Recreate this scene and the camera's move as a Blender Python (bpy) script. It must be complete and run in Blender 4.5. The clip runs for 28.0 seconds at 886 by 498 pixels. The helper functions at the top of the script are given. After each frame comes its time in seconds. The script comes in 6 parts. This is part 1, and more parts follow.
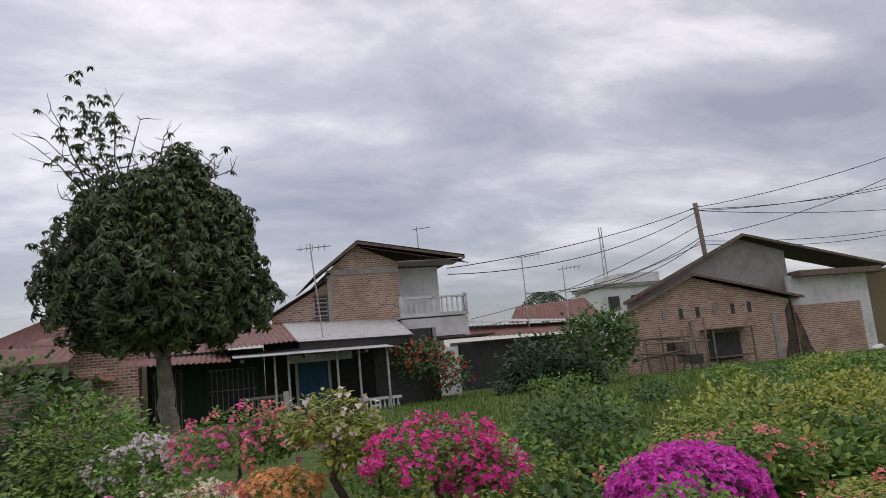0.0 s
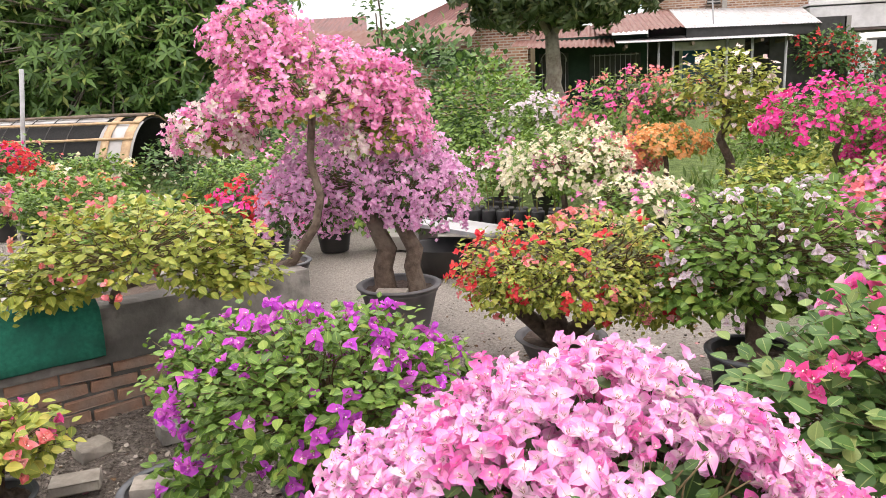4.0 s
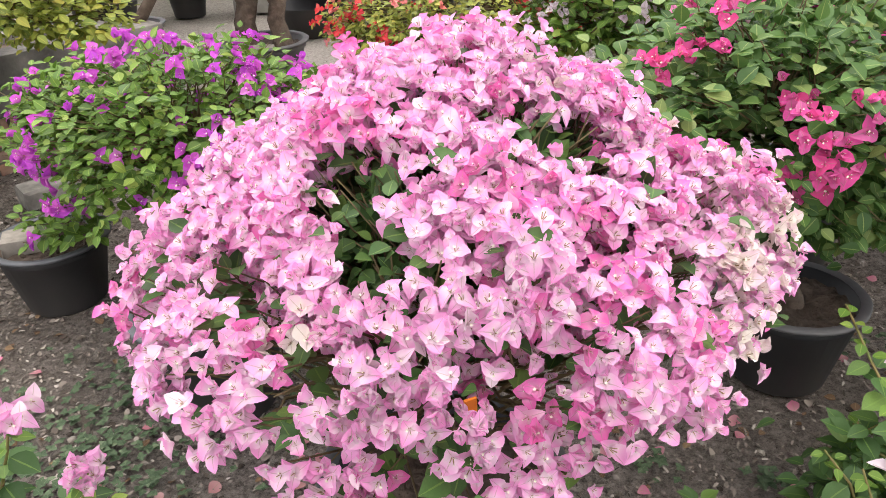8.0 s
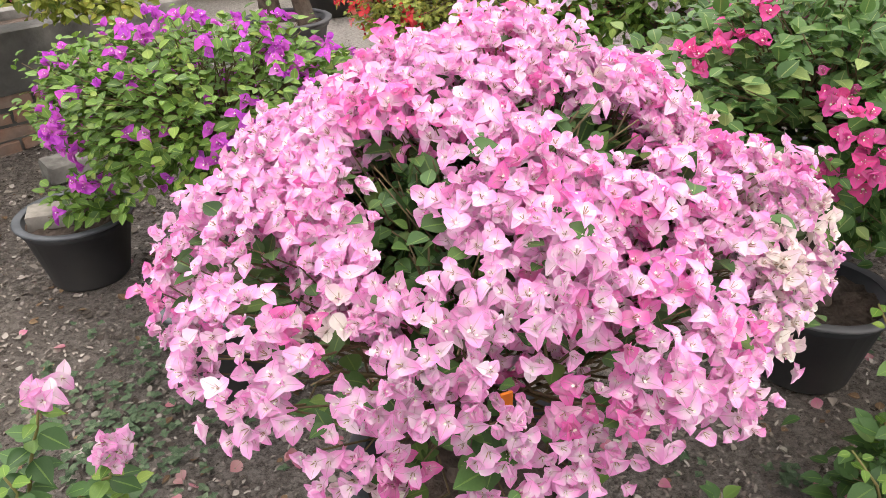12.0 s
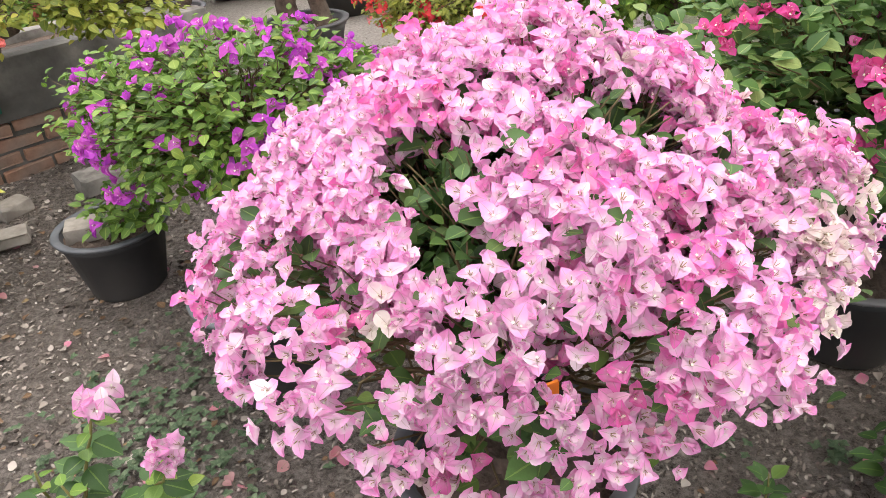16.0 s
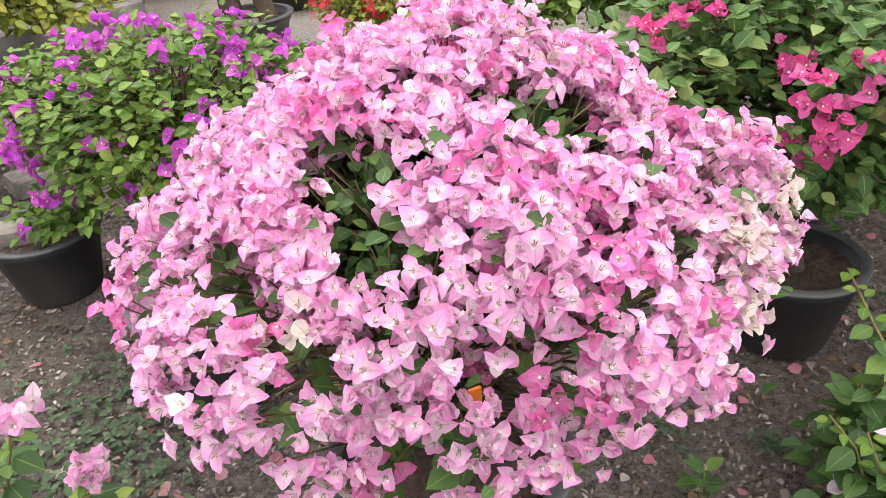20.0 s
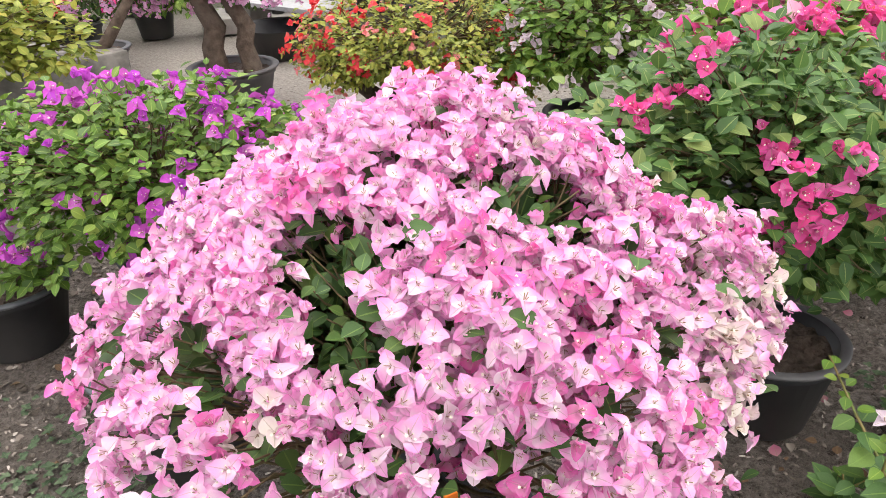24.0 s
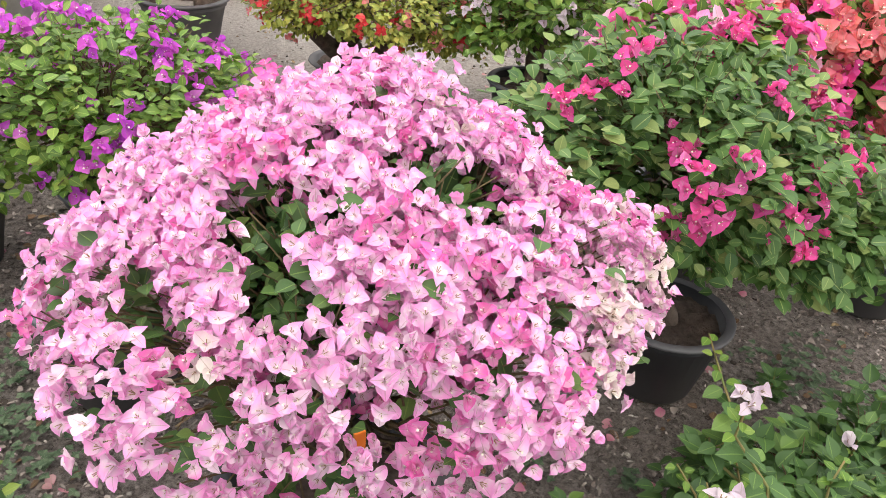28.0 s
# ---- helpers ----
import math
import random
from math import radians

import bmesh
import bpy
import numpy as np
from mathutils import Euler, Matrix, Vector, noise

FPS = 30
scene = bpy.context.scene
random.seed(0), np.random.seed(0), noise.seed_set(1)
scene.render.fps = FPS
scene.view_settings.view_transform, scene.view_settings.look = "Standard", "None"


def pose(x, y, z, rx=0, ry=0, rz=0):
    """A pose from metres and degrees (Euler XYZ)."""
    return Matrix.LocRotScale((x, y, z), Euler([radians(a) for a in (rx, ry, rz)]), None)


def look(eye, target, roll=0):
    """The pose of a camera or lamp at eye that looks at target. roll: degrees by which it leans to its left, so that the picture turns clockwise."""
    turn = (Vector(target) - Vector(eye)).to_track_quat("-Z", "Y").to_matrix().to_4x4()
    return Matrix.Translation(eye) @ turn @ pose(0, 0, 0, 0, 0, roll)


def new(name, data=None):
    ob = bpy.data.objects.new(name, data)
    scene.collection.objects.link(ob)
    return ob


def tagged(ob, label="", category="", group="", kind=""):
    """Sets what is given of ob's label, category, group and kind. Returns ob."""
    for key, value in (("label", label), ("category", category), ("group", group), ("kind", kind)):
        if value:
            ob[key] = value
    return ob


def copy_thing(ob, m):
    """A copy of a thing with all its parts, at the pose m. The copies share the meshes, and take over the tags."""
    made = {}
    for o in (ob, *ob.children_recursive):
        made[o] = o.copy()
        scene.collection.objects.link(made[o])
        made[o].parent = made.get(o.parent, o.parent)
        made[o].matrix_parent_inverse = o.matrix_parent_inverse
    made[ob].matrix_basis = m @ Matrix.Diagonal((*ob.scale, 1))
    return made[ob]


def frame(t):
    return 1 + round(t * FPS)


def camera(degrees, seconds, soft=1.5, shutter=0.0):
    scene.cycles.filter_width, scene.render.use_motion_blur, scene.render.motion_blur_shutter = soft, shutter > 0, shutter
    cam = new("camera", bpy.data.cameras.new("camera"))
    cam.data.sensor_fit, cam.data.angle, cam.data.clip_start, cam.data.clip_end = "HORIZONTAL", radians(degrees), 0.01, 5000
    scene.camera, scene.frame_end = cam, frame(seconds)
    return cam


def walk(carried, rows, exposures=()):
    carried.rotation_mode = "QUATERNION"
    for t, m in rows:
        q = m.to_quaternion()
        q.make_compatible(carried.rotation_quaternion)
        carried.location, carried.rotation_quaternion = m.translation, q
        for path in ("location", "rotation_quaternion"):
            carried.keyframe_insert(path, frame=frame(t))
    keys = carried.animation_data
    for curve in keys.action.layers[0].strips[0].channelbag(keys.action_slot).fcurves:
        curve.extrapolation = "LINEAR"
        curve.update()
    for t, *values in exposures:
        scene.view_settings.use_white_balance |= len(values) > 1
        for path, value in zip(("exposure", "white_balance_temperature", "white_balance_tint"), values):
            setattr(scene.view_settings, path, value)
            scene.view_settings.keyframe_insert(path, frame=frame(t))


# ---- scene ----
cam = camera(61.4, 28.0, soft=0.7)
PATH = [
    (0, (0.346, 0.649, 1.635), (1.093, 2.940, 2.015), -5.5),
    (0.5, (0.287, 0.536, 1.613), (0.943, 2.824, 2.145), -5.9),
    (1, (0.333, 0.433, 1.598), (0.759, 2.751, 2.231), -5.4),
    (1.5, (0.271, 0.389, 1.538), (0.416, 2.710, 2.281), -4.2),
    (2, (0.188, 0.409, 1.620), (0.013, 2.686, 2.477), -2.5),
    (2.5, (0.171, 0.439, 1.621), (-0.314, 2.693, 2.420), -0.7),
    (3, (0.139, 0.436, 1.510), (-0.510, 2.747, 1.947), -1.5),
    (3.5, (0.213, 0.516, 1.398), (-0.277, 2.454, 1.325), -1.7),
    (4, (0.23, 0.543, 1.301), (-0.153, 2.462, 0.886), -2.4),
    (4.5, (0.251, 0.529, 1.243), (-0.049, 2.409, 0.63), -2.8),
    (6.5, (0.249, 0.47, 1.193), (0.119, 2.283, 0.358), -3.6),
    (7, (0.252, 0.475, 1.195), (0.142, 2.271, 0.323), -3.8),
    (7.5, (0.25, 0.478, 1.181), (0.185, 2.247, 0.252), -2.8),
    (8, (0.246, 0.471, 1.169), (0.18, 2.221, 0.202), -2.4),
    (8.5, (0.241, 0.474, 1.172), (0.162, 2.221, 0.202), -2.4),
    (9, (0.238, 0.479, 1.169), (0.16, 2.22, 0.187), -2.5),
    (9.5, (0.244, 0.479, 1.163), (0.18, 2.209, 0.162), -2.5),
    (10, (0.247, 0.475, 1.164), (0.194, 2.194, 0.145), -2.8),
    (10.5, (0.238, 0.475, 1.158), (0.149, 2.182, 0.119), -3.3),
    (11, (0.198, 0.474, 1.165), (0.041, 2.179, 0.131), -3.2),
    (11.5, (0.2, 0.476, 1.165), (0.05, 2.185, 0.139), -1.9),
    (12, (0.216, 0.482, 1.176), (0.117, 2.206, 0.167), -1.4),
    (12.5, (0.241, 0.482, 1.178), (0.197, 2.215, 0.181), -2.1),
    (14.5, (0.265, 0.48, 1.194), (0.28, 2.173, 0.129), -5.7),
    (15, (0.266, 0.486, 1.191), (0.269, 2.178, 0.125), -5.8),
    (15.5, (0.228, 0.481, 1.187), (0.157, 2.189, 0.147), -5.6),
    (16, (0.202, 0.478, 1.18), (0.033, 2.19, 0.158), -5.5),
    (16.5, (0.213, 0.472, 1.173), (0.012, 2.163, 0.124), -5.6),
    (17, (0.218, 0.472, 1.168), (0.019, 2.151, 0.1), -5.8),
    (17.5, (0.227, 0.48, 1.167), (0.061, 2.158, 0.093), -5.7),
    (18, (0.233, 0.482, 1.17), (0.097, 2.16, 0.091), -5.7),
    (18.5, (0.242, 0.488, 1.178), (0.14, 2.175, 0.109), -5.2),
    (19, (0.242, 0.492, 1.176), (0.161, 2.185, 0.115), -4.6),
    (19.5, (0.24, 0.492, 1.181), (0.171, 2.188, 0.124), -4.4),
    (20, (0.244, 0.498, 1.181), (0.185, 2.202, 0.136), -4.6),
    (20.5, (0.25, 0.499, 1.182), (0.204, 2.209, 0.146), -4.9),
    (21, (0.252, 0.503, 1.184), (0.219, 2.219, 0.157), -4.6),
    (21.5, (0.249, 0.506, 1.19), (0.231, 2.224, 0.165), -4.0),
    (23.5, (0.247, 0.516, 1.198), (0.219, 2.27, 0.236), -3.7),
    (24, (0.243, 0.547, 1.211), (0.25, 2.313, 0.272), -1.8),
    (24.5, (0.25, 0.559, 1.206), (0.304, 2.293, 0.21), -0.4),
    (25, (0.267, 0.537, 1.207), (0.282, 2.208, 0.109), -0.9),
    (25.5, (0.266, 0.468, 1.233), (0.231, 2.134, 0.127), -1.4),
    (26, (0.271, 0.454, 1.251), (0.289, 2.134, 0.167), 0.9),
    (26.5, (0.265, 0.452, 1.272), (0.441, 2.117, 0.178), 5.6),
    (27, (0.263, 0.458, 1.289), (0.508, 2.119, 0.203), 7.4),
    (27.5, (0.262, 0.456, 1.298), (0.47, 2.144, 0.245), 6.3),
    (28, (0.258, 0.461, 1.298), (0.428, 2.15, 0.24), 5.7),
]
EXPOSURES = [(0, -0.38, 6150, 14), (0.5, -0.45, 6300, 14), (1.0, -0.62, 6450, 13), (1.5, -0.7, 6400, 13), (2.0, -0.78, 6500, 13), (2.5, -0.95, 6600, 13), (2.8, -0.9, 6700, 13), (3.0, -0.72, 6700, 13), (3.2, 0.2, 6700, 12),
             (3.4, 0.55, 6700, 12), (3.7, 1.1, 6700, 12), (4.0, 1.22, 6650, 12), (4.5, 1.2, 6550, 10), (6.5, 1.18, 6500, 9), (28, 1.18, 6500, 9)]
walk(cam, [(t, look(eye, target, roll)) for t, eye, target, roll in PATH], EXPOSURES)

# ---- world and light ----
SUN_EL, SUN_ROT = radians(62), radians(335)
world = bpy.data.worlds.new("overcast_sky")
world.use_nodes = True
scene.world = world
wn, wl = world.node_tree.nodes, world.node_tree.links
wn.clear()


def wnode(kind, **kw):
    n = wn.new(kind)
    for k, v in kw.items():
        n.inputs[k].default_value = v
    return n


w_out, w_bg = wn.new("ShaderNodeOutputWorld"), wn.new("ShaderNodeBackground")
w_sky = wn.new("ShaderNodeTexSky")
w_sky.sky_type, w_sky.sun_disc, w_sky.sun_elevation, w_sky.sun_rotation = "NISHITA", False, SUN_EL, SUN_ROT
w_bg2 = wn.new("ShaderNodeBackground")
w_add = wn.new("ShaderNodeAddShader")
w_bg.inputs["Strength"].default_value = 0.05
wl.new(w_sky.outputs[0], w_bg.inputs["Color"])
w_tc = wn.new("ShaderNodeTexCoord")
w_sep = wn.new("ShaderNodeSeparateXYZ")
wl.new(w_tc.outputs["Generated"], w_sep.inputs[0])
w_up = wn.new("ShaderNodeMath")
w_up.operation = "MAXIMUM"
w_up.inputs[1].default_value = 0.0
wl.new(w_sep.outputs[2], w_up.inputs[0])
w_off = wn.new("ShaderNodeMath")
w_off.inputs[1].default_value = 0.22
wl.new(w_up.outputs[0], w_off.inputs[0])
w_div = wn.new("ShaderNodeVectorMath")
w_div.operation = "DIVIDE"
wl.new(w_tc.outputs["Generated"], w_div.inputs[0])
wl.new(w_off.outputs[0], w_div.inputs[1])
w_map = wn.new("ShaderNodeMapping")
w_map.inputs["Scale"].default_value = (0.75, 1.15, 0.0)
w_map.inputs["Rotation"].default_value = (0, 0, radians(-28))
wl.new(w_div.outputs[0], w_map.inputs[0])
w_n1 = wnode("ShaderNodeTexNoise", Scale=1.7, Detail=9.0, Roughness=0.6, Distortion=0.22)
w_n2 = wnode("ShaderNodeTexNoise", Scale=0.45, Detail=3.0, Roughness=0.5, Distortion=0.2)
wl.new(w_map.outputs[0], w_n1.inputs["Vector"])
wl.new(w_map.outputs[0], w_n2.inputs["Vector"])
w_mix = wn.new("ShaderNodeMath")
w_mix.operation = "MULTIPLY_ADD"
w_mix.inputs[1].default_value = 0.55
wl.new(w_n1.outputs[0], w_mix.inputs[0])
w_half = wn.new("ShaderNodeMath")
w_half.operation = "MULTIPLY"
w_half.inputs[1].default_value = 0.45
wl.new(w_n2.outputs[0], w_half.inputs[0])
wl.new(w_half.outputs[0], w_mix.inputs[2])
w_ramp = wn.new("ShaderNodeValToRGB")
cr = w_ramp.color_ramp
cr.elements[0].position, cr.elements[0].color = 0.40, (0.32, 0.29, 0.283, 1)
cr.elements[1].position, cr.elements[1].color = 0.61, (1.0, 0.91, 0.82, 1)
e_mid = cr.elements.new(0.5)
e_mid.color = (0.53, 0.477, 0.45, 1)
wl.new(w_mix.outputs[0], w_ramp.inputs[0])
wl.new(w_ramp.outputs[0], w_bg2.inputs["Color"])
w_high = wn.new("ShaderNodeMath")
w_high.operation = "MULTIPLY_ADD"
w_high.inputs[1].default_value, w_high.inputs[2].default_value = 1.75, 0.60
wl.new(w_up.outputs[0], w_high.inputs[0])
wl.new(w_high.outputs[0], w_bg2.inputs["Strength"])
wl.new(w_bg.outputs[0], w_add.inputs[0])
wl.new(w_bg2.outputs[0], w_add.inputs[1])
wl.new(w_add.outputs[0], w_out.inputs[0])

sun = new("sun", bpy.data.lights.new("sun", "SUN"))
sun.data.energy, sun.data.angle, sun.data.color = 0.6, radians(25), (1.0, 0.96, 0.9)
sun.matrix_world = look((0, 0, 0), (-math.sin(SUN_ROT) * math.cos(SUN_EL), -math.cos(SUN_ROT) * math.cos(SUN_EL), -math.sin(SUN_EL)))


# ---- materials ----
class Mat:
    """A small helper round one node material."""

    def __init__(self, name, rough=0.7, spec=0.4):
        self.m = bpy.data.materials.new(name)
        self.m.use_nodes = True
        self.t = self.m.node_tree
        self.b = self.t.nodes["Principled BSDF"]
        self.b.inputs["Roughness"].default_value = rough
        self.b.inputs["Specular IOR Level"].default_value = spec

    def n(self, kind, **kw):
        node = self.t.nodes.new("ShaderNode" + kind)
        for k, v in kw.items():
            node.inputs[k.replace("_", " ")].default_value = v
        return node

    def link(self, a, b):
        self.t.links.new(a, b)

    def coord(self, space="Object", scale=(1, 1, 1), rot=(0, 0, 0)):
        c = self.n("TexCoord")
        mp = self.n("Mapping")
        mp.inputs["Scale"].default_value = scale
        mp.inputs["Rotation"].default_value = rot
        self.link(c.outputs[space], mp.inputs[0])
        return mp.outputs[0]

    def noise(self, vec, scale, detail=4.0, rough=0.6, dist=0.0):
        k = self.n("TexNoise", Scale=scale, Detail=detail, Roughness=rough, Distortion=dist)
        if vec is not None:
            self.link(vec, k.inputs["Vector"])
        return k.outputs[0]

    def ramp(self, fac, *stops):
        r = self.n("ValToRGB")
        el = r.color_ramp.elements
        while len(el) < len(stops):
            el.new(0.5)
        for e, (p, c) in zip(el, stops):
            e.position, e.color = p, (*c, 1)
        self.link(fac, r.inputs[0])
        return r.outputs[0]

    def math(self, op, a, b=0.0, c=0.0):
        k = self.n("Math")
        k.operation = op
        for i, v in enumerate((a, b, c)):
            if isinstance(v, (int, float)):
                k.inputs[i].default_value = v
            else:
                self.link(v, k.inputs[i])
        return k.outputs[0]

    def mix(self, fac, a, b, mode="MIX"):
        k = self.n("Mix")
        k.data_type, k.blend_type = "RGBA", mode
        for i, v in ((0, fac), (6, a), (7, b)):
            if isinstance(v, (int, float)):
                k.inputs[i].default_value = v
            elif isinstance(v, tuple):
                k.inputs[i].default_value = (*v, 1)
            else:
                self.link(v, k.inputs[i])
        return k.outputs[2]

    def rand(self):
        """A random value for each object and each loose piece of its mesh."""
        o, g = self.n("ObjectInfo"), self.n("NewGeometry")
        return self.math("FRACT", self.math("ADD", o.outputs["Random"], g.outputs["Random Per Island"]))

    def base(self, c):
        if isinstance(c, tuple):
            self.b.inputs["Base Color"].default_value = (*c, 1)
        else:
            self.link(c, self.b.inputs["Base Color"])
        return self

    def bump(self, height, strength=0.4, distance=0.01):
        k = self.n("Bump", Strength=strength, Distance=distance)
        self.link(height, k.inputs["Height"])
        self.link(k.outputs[0], self.b.inputs["Normal"])
        return self

    def thin(self, colour, share):
        """Lets some light through, as leaves do."""
        tr = self.n("BsdfTranslucent")
        if isinstance(colour, tuple):
            tr.inputs[0].default_value = (*colour, 1)
        else:
            self.link(colour, tr.inputs[0])
        ms = self.n("MixShader")
        ms.inputs[0].default_value = share
        self.link(self.b.outputs[0], ms.inputs[1])
        self.link(tr.outputs[0], ms.inputs[2])
        self.link(ms.outputs[0], self.t.nodes["Material Output"].inputs[0])
        return self


def bract_mat(name, young, full, pale, pale_share=0.25, base_pale=0.75):
    """Papery bracts: coloured towards the tip, paler towards the foot, a few of them faded."""
    k = Mat(name, 0.6, 0.25)
    uv = k.n("UVMap").outputs[0]
    sep = k.n("SeparateXYZ")
    k.link(uv, sep.inputs[0])
    r = k.rand()
    tint = k.ramp(r, (0.0, full), (0.5, young), (1 - pale_share, full), (1.0, pale))
    along = k.ramp(sep.outputs[1], (0.0, (1, 1, 1)), (0.3, (0.8,) * 3), (0.62, (0.25,) * 3), (1.0, (0.0,) * 3))
    blot = k.noise(k.coord("Object"), 30, 3)
    fac = k.math("MULTIPLY", along, k.math("MULTIPLY", base_pale, k.math("ADD", 0.55, blot)))
    c = k.mix(fac, tint, pale)
    crinkle = k.noise(k.coord("Object"), 110, 3, 0.6)
    rib = k.math("LESS_THAN", k.math("ABSOLUTE", k.math("SUBTRACT", sep.outputs[0], 0.5)), 0.03)
    c = k.mix(k.math("MULTIPLY", rib, 0.5), c, (0.42, 0.34, 0.22))
    c = k.mix(k.math("MULTIPLY", crinkle, 0.14), c, tuple(0.82 * v for v in full))
    k.base(c).bump(crinkle, 0.5, 0.004).thin(c, 0.3)
    return k.m


def leaf_mat(name, dark, mid, light, rough=0.42, vein=True):
    k = Mat(name, rough + 0.05, 0.32)
    sep = k.n("SeparateXYZ")
    uv = k.n("UVMap").outputs[0]
    k.link(uv, sep.inputs[0])
    c = k.ramp(k.rand(), (0.0, dark), (0.45, mid), (0.8, mid), (1.0, light))
    blot = k.noise(k.coord("Object"), 18, 4)
    c = k.mix(k.math("MULTIPLY", blot, 0.5), c, tuple(0.6 * v for v in dark))
    if vein:
        off = k.math("ABSOLUTE", k.math("SUBTRACT", sep.outputs[0], 0.5))
        rib = k.math("LESS_THAN", off, 0.035)
        c = k.mix(k.math("MULTIPLY", rib, 0.55), c, light)
        wave = k.n("TexWave", Scale=4.5, Distortion=1.0)
        k.link(uv, wave.inputs["Vector"])
        k.bump(wave.outputs[1], 0.08, 0.002)
    k.base(c).thin(c, 0.22)
    return k.m


def rough_mat(name, a, b, scale=12.0, rough=0.85, bump=0.4, dist=0.01, stain=None, space="Object", spec=0.3):
    k = Mat(name, rough, spec)
    v = k.coord(space)
    fine, coarse = k.noise(v, scale, 6), k.noise(v, scale * 0.13, 3)
    c = k.mix(k.ramp(fine, (0.3, (0,) * 3), (0.7, (1,) * 3)), a, b)
    if stain:
        c = k.mix(k.ramp(coarse, (0.48, (0,) * 3), (0.68, (0.85,) * 3)), c, stain)
    k.base(c).bump(fine, bump, dist)
    return k.m


def brick_mat(name, a, b, mortar, stain, scale=1.0):
    k = Mat(name, 0.9, 0.2)
    v = k.coord("Object", rot=(radians(90), 0, 0))
    br = k.n("TexBrick", Scale=scale, Mortar_Size=0.02, Brick_Width=0.26, Row_Height=0.095, Bias=0.0)
    br.inputs["Color1"].default_value, br.inputs["Color2"].default_value, br.inputs["Mortar"].default_value = (*a, 1), (*b, 1), (*mortar, 1)
    k.link(v, br.inputs["Vector"])
    big, fine = k.noise(v, 0.9, 5), k.noise(v, 14, 5)
    c = k.mix(k.ramp(big, (0.45, (0,) * 3), (0.70, (0.6,) * 3)), br.outputs[0], stain)
    c = k.mix(k.math("MULTIPLY", fine, 0.35), c, tuple(0.5 * x for x in a))
    k.base(c).bump(k.math("ADD", k.math("MULTIPLY", br.outputs[1], -1.0), k.math("MULTIPLY", fine, 0.5)), 0.6, 0.012)
    return k.m


def metal_sheet(name, a, rust, share=0.5, rough=0.5):
    k = Mat(name, rough, 0.5)
    v = k.coord("Object")
    st = k.noise(k.coord("Object", (3, 0.5, 1)), 1.6, 6, 0.65)
    fine = k.noise(v, 20, 5)
    c = k.mix(k.ramp(st, (share - 0.12, (0,) * 3), (share + 0.14, (1,) * 3)), rust, a)
    c = k.mix(k.math("MULTIPLY", fine, 0.4), c, tuple(0.55 * x for x in rust))
    k.base(c).bump(fine, 0.2, 0.004)
    return k.m


PINK = bract_mat("pink_bracts", (0.86, 0.27, 0.62), (0.89, 0.42, 0.75), (0.94, 0.83, 0.87), 0.12, 0.88)
PINK_MID = bract_mat("rose_pink_bracts", (0.86, 0.20, 0.52), (0.88, 0.32, 0.62), (0.92, 0.66, 0.74), 0.2, 0.5)
PINK_DEEP = bract_mat("deeper_pink_bracts", (0.83, 0.13, 0.46), (0.85, 0.20, 0.58), (0.90, 0.58, 0.72), 0.12, 0.65)
CREAM_BR = bract_mat("cream_bracts", (0.82, 0.76, 0.60), (0.84, 0.78, 0.64), (0.85, 0.80, 0.55), 0.3, 0.4)
FADED = bract_mat("faded_pink_bracts", (0.84, 0.56, 0.67), (0.86, 0.70, 0.74), (0.88, 0.84, 0.74), 0.35, 0.8)
PURPLE = bract_mat("purple_bracts", (0.60, 0.08, 0.72), (0.70, 0.12, 0.64), (0.72, 0.26, 0.68), 0.15, 0.2)
CRIMSON = bract_mat("crimson_pink_bracts", (0.85, 0.09, 0.32), (0.86, 0.12, 0.46), (0.84, 0.26, 0.52), 0.2, 0.2)
CORAL = bract_mat("coral_bracts", (0.84, 0.22, 0.17), (0.83, 0.22, 0.30), (0.86, 0.46, 0.40), 0.3, 0.35)
RED = bract_mat("red_bracts", (0.75, 0.05, 0.05), (0.72, 0.04, 0.08), (0.80, 0.18, 0.12), 0.2, 0.1)
ORANGE = bract_mat("orange_bracts", (0.85, 0.36, 0.10), (0.85, 0.42, 0.16), (0.86, 0.55, 0.30), 0.3, 0.2)
LILAC = bract_mat("lilac_bracts", (0.74, 0.32, 0.62), (0.82, 0.46, 0.72), (0.88, 0.66, 0.80), 0.25, 0.35)
WHITE_BR = bract_mat("white_bracts", (0.78, 0.74, 0.50), (0.82, 0.79, 0.60), (0.82, 0.74, 0.62), 0.3, 0.4)
PALE_LILAC = bract_mat("pale_lilac_bracts", (0.72, 0.58, 0.68), (0.75, 0.64, 0.72), (0.80, 0.74, 0.76), 0.3, 0.4)
HOT = bract_mat("hot_pink_bracts", (0.86, 0.06, 0.32), (0.84, 0.05, 0.40), (0.86, 0.18, 0.46), 0.2, 0.1)
MAGENTA = bract_mat("magenta_bracts", (0.76, 0.05, 0.56), (0.80, 0.08, 0.62), (0.82, 0.22, 0.68), 0.2, 0.1)
FLORET = rough_mat("white_floret", (0.85, 0.83, 0.72), (0.80, 0.80, 0.62), 60, 0.6, 0.1)
TUBE = rough_mat("flower_tube", (0.34, 0.20, 0.14), (0.36, 0.30, 0.14), 60, 0.7, 0.1)
LEAF = leaf_mat("green_leaf", (0.045, 0.10, 0.03), (0.09, 0.185, 0.05), (0.20, 0.33, 0.07))
LEAF_MID = leaf_mat("fresh_green_leaf", (0.075, 0.155, 0.028), (0.165, 0.30, 0.045), (0.38, 0.50, 0.10))
